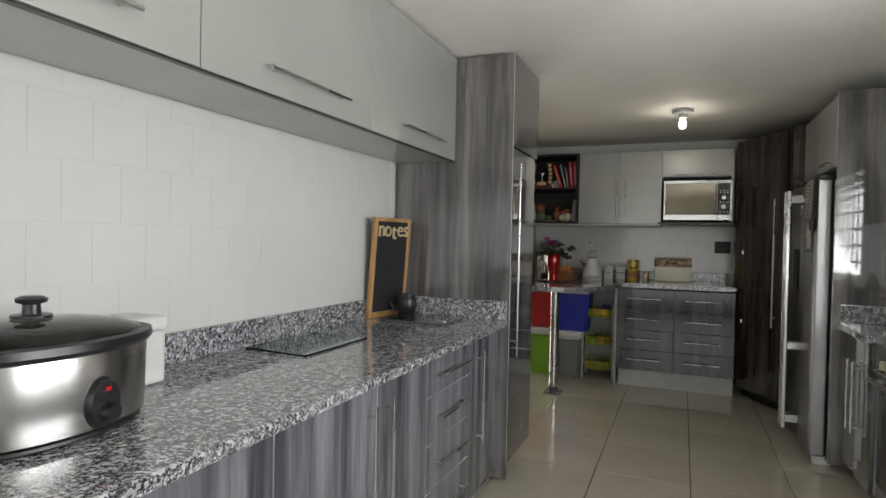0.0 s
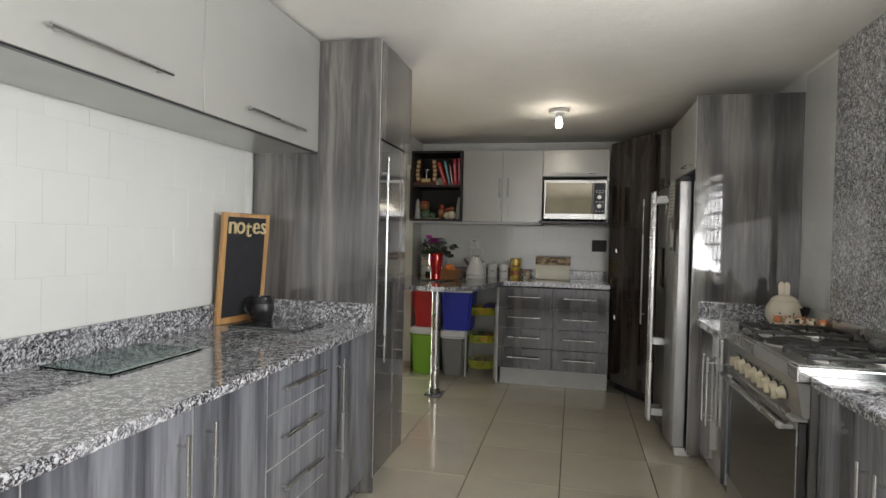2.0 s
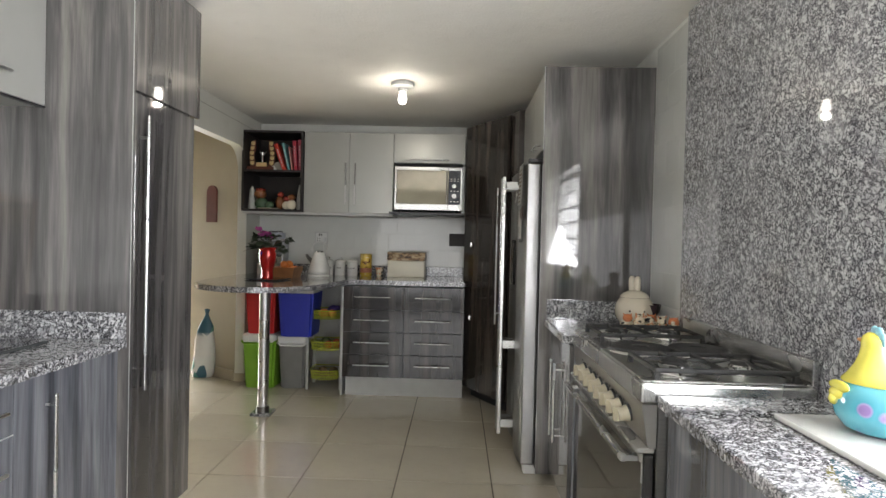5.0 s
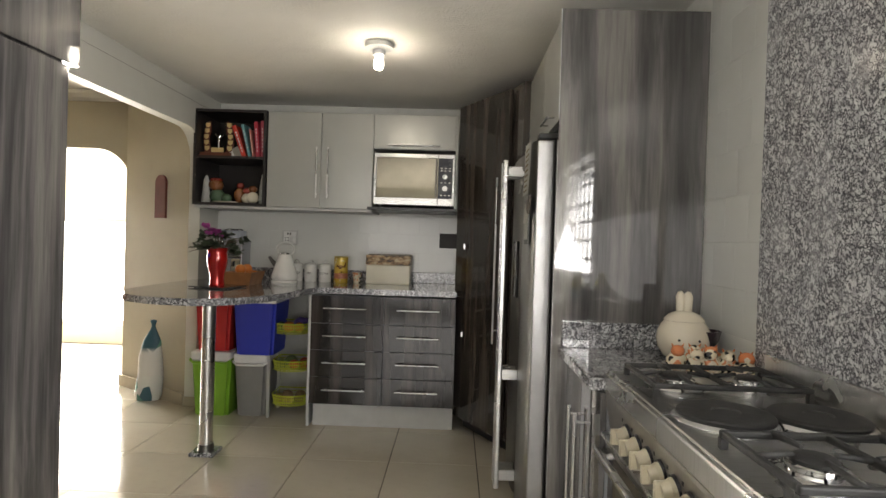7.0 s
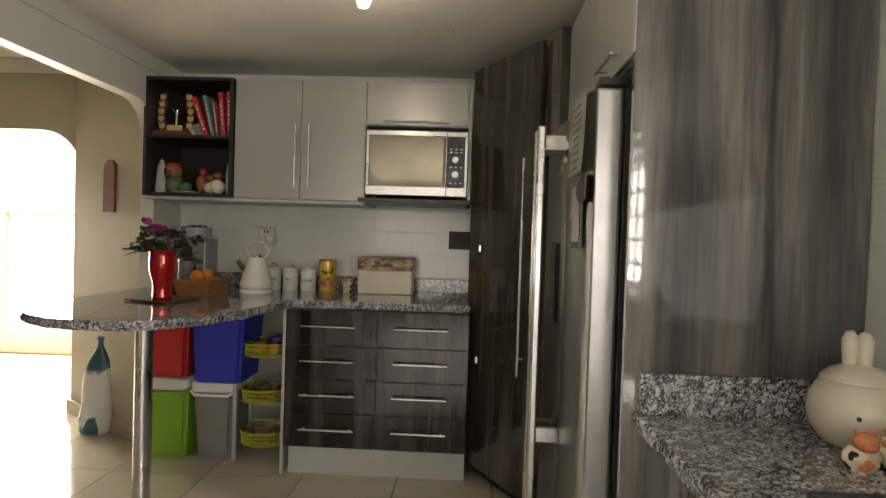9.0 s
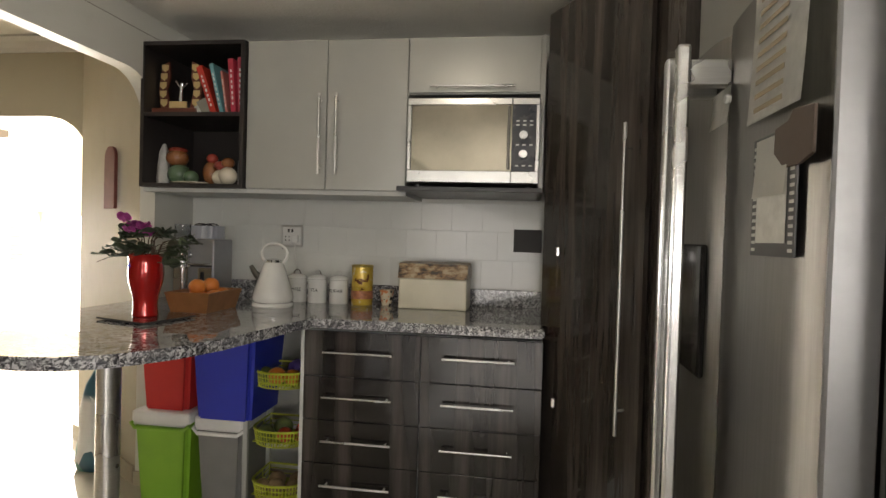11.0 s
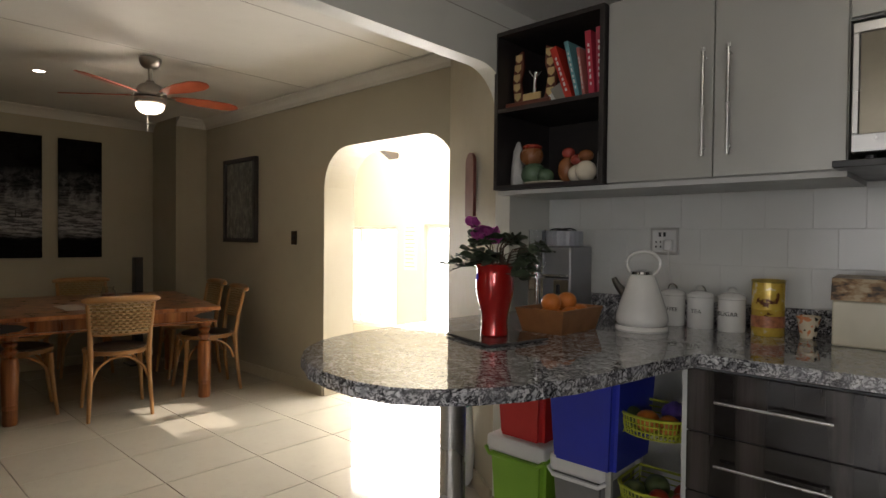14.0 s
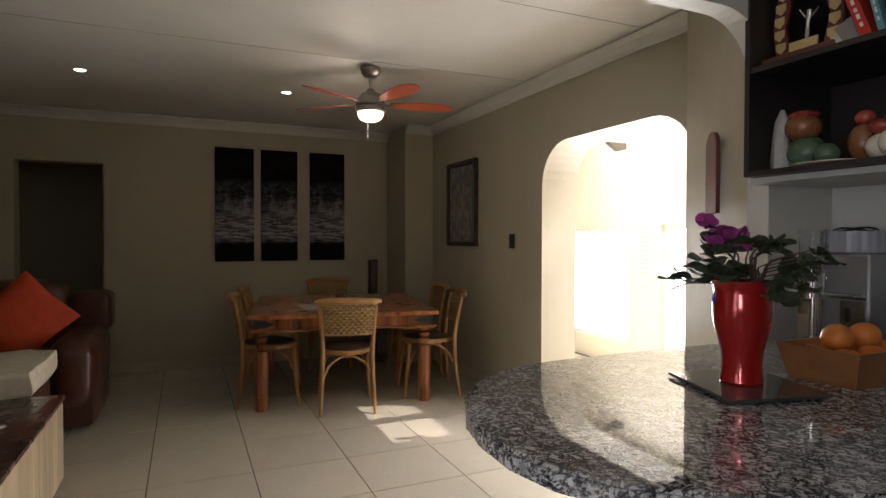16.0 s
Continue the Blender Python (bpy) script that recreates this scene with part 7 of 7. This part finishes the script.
for i in range(N):
    for j in range(N):
        bm.faces.new((top[i, j], top[i + 1, j], top[i + 1, j + 1], top[i, j + 1]))
        q = [bot[i, j + 1], bot[i + 1, j + 1], bot[i + 1, j], bot[i, j]]
        if len({id(k) for k in q} & {id(top[i, j]), id(top[i + 1, j]), id(top[i + 1, j + 1]), id(top[i, j + 1])}) < 4:
            bm.faces.new(q)
bm.transform(Matrix.Translation((-4.40, 3.06, 0.73)) @ Matrix.Rotation(radians(68), 4, "Y") @ Matrix.Rotation(radians(45), 4, "Z"))
solid("orange_cushion", bm, plain("orange_fabric", (0.55, 0.06, 0.015), 0.75, wear=0.2, scale=20, bump=0.3), "bright orange square cushion standing on one corner", "cushion", smooth=True)

ot = thing("ottoman", -3.55, 2.8, 0, "dark brown leather footstool", "footstool")
part("body", cushion_box(-3.85, -3.22, 2.3, 3.33, 0.02, 0.44, 0.03, 0.0), LEATHER, ot, smooth=True)
FUR = plain("cream_fleece", (0.55, 0.5, 0.38), 0.9, wear=0.2, scale=25, bump=0.8)
bm = cushion_box(-3.88, -3.19, 2.25, 3.36, 0.45, 0.60, 0.04, 0.01)
for v in bm.verts:
    v.co += Vector((noise.noise(v.co * 22), noise.noise(v.co * 22 + Vector((1, 2, 3))), noise.noise(v.co * 22 + Vector((4, 2, 3))))) * 0.01
solid("fleece_throw", bm, FUR, "thick cream fleece cushion on the footstool", "cushion", smooth=True)
ct = thing("coffee_table", -2.65, 3.13, 0, "low box coffee table with pale wood sides and a dark top", "table")
PALE = wood_laminate("pale_ash", (0.36, 0.27, 0.16), (0.45, 0.35, 0.22), (0.52, 0.42, 0.28), 0.4)
part("side_panel", B(-3.185, -1.92, 3.47, 3.49, 0.03, 0.435), PALE, ct)
part("side_panel", B(-3.185, -1.92, 2.70, 2.72, 0.03, 0.435), PALE, ct)
part("end_panel", B(-3.19, -3.17, 2.722, 3.468, 0.03, 0.435), PALE, ct)
part("end_panel", B(-1.935, -1.915, 2.722, 3.468, 0.03, 0.435), PALE, ct)
part("tabletop", B(-3.2, -1.9, 2.69, 3.50, 0.436, 0.46, 0.003), plain("wenge_top", (0.06, 0.025, 0.02), 0.25, 0, 0.3), ct)
part("plinth", B(-3.16, -1.95, 2.74, 3.45, 0, 0.03), BLACK, ct)
for k in range(3):
    bm = B(-0.14, 0.14, -0.1, 0.1, 0, 0.004)
    bm.transform(Matrix.Translation((-2.62, 3.2, 0.4605 + k * 0.0045)) @ Matrix.Rotation(0.4 * k + 0.3, 4, "Z"))
    solid("magazine", bm, PAPER, "pale printed magazine on the coffee table", "magazine", group="magazines on the coffee table")


# ---- tiles of walls and floor ----
def tile_mesh(name, w, h, mat, t=0.006):
    """A tile in its own x-z plane, its face towards -y."""
    me = bpy.data.meshes.new(name)
    bm = bmesh.new()
    b, g = 0.0007, 0.0005
    lo = [bm.verts.new((a, 0, c)) for a, c in ((g, g), (w - g, g), (w - g, h - g), (g, h - g))]
    hi = [bm.verts.new((a, -t, c)) for a, c in ((g + b, g + b), (w - g - b, g + b), (w - g - b, h - g - b), (g + b, h - g - b))]
    bm.faces.new(hi)
    for k in range(4):
        bm.faces.new((lo[k], lo[(k + 1) % 4], hi[(k + 1) % 4], hi[k]))
    bmesh.ops.recalc_face_normals(bm, faces=bm.faces)
    for f in bm.faces:
        if f.normal.y > 0.5:
            f.normal_flip()
    bm.to_mesh(me)
    bm.free()
    me.materials.append(mat)
    return me


WALL_TILE = Nodes("white_wall_tile", 0.2, coat=0.25)
WALL_TILE.color(WALL_TILE.vary(WALL_TILE.mix(WALL_TILE.noise(WALL_TILE.coords(), 6, 4), (0.66, 0.67, 0.645), (0.6, 0.61, 0.58)), 0.008))
WALL_TILE.bump(WALL_TILE.noise(WALL_TILE.coords(), 16, 3), 0.08, 0.004)
cache = {}
rng = random.Random(8)


def tile_wall(owner, origin, rz, length, z0, z1, w=0.158, h=0.145, t=0.001):
    """Runs half-lapped tiles along a wall from origin, turned rz degrees."""
    own = scene.objects[owner]
    inv = Matrix.Translation(own.location).inverted()
    rot = Matrix.Rotation(radians(rz), 4, "Z")
    row, z = 0, z0
    while z < z1 - 0.01:
        hh = min(h, z1 - z)
        a = -w / 2 if row % 2 else 0.0
        while a < length - 0.008:
            s, e = max(a, 0), min(a + w, length)
            if e - s > 0.012:
                key = (round(e - s, 3), round(hh, 3), t)
                if key not in cache:
                    cache[key] = tile_mesh("tile", key[0], key[1], WALL_TILE.mat, t)
                ob = new("tile", cache[key])
                ob.parent = own
                ob.matrix_parent_inverse = inv
                ob.matrix_basis = Matrix.Translation(Vector(origin) + Vector((0, 0, z))) @ rot @ Matrix.Translation((s, 0, 0)) @ Matrix.Rotation(rng.uniform(-0.003, 0.003), 4, "X")
            a += w
        z += hh
        row += 1


tile_wall("wall_left", (LX + 0.0005, -0.2, 0), 90, 3.12, LT + 0.102, 1.723, 0.178, 0.172, 0.0006)
tile_wall("wall_far", (-0.955, FY - 0.0005, 0), 0, 1.88, FT + 0.088, UB - 0.022)
tile_wall("wall_right", (RX - 0.0005, 3.915, 0), -90, 0.449, RT + 0.112, KC - 0.02, 0.168, 0.16)


def floor_tiles():
    wx, wy, g = 0.5, 0.52, 0.0022
    own = scene.objects["floor"]
    inv = Matrix.Translation(own.location).inverted()
    meshes = {}
    cells = [(0.07 + i * wx, 4.41 + j * wy) for i in range(-13, 4) for j in range(-10, 8)]
    cells.sort(key=lambda c: (c[0] + 1.5) ** 2 + (c[1] - 3.5) ** 2)
    rest = bmesh.new()
    for n_, (x0, y0) in enumerate(cells):
        x1, y1 = min(x0 + wx, 2.1), min(y0 + wy, 8.1)
        if x1 - x0 < 0.05 or y1 - y0 < 0.05:
            continue
        w, h = x1 - x0, y1 - y0
        if n_ < 290:
            key = (round(w, 3), round(h, 3))
            bm = bmesh.new() if key not in meshes else None
            ox, oy = 0, 0
        else:
            bm, key, ox, oy = rest, None, x0, y0
        if bm is not None:
            lo = [bm.verts.new((ox + a, oy + b, -0.006)) for a, b in ((g, g), (w - g, g), (w - g, h - g), (g, h - g))]
            hi = [bm.verts.new((ox + a, oy + b, 0.0)) for a, b in ((g + 0.001, g + 0.001), (w - g - 0.001, g + 0.001), (w - g - 0.001, h - g - 0.001), (g + 0.001, h - g - 0.001))]
            bm.faces.new(hi)
            for k in range(4):
                bm.faces.new((lo[k], lo[(k + 1) % 4], hi[(k + 1) % 4], hi[k]))
        if key is not None:
            if bm is not None:
                me = bpy.data.meshes.new("floor_tile")
                bm.to_mesh(me)
                bm.free()
                me.materials.append(FLOOR_TILE)
                meshes[key] = me
            ob = new("floor_tile", meshes[key])
            ob.parent = own
            ob.matrix_parent_inverse = inv
            ob.location = (x0, y0, 0)
    if len(rest.verts):
        part("far_tiles", rest, FLOOR_TILE, own, kind="stuff")
    else:
        rest.free()


floor_tiles()
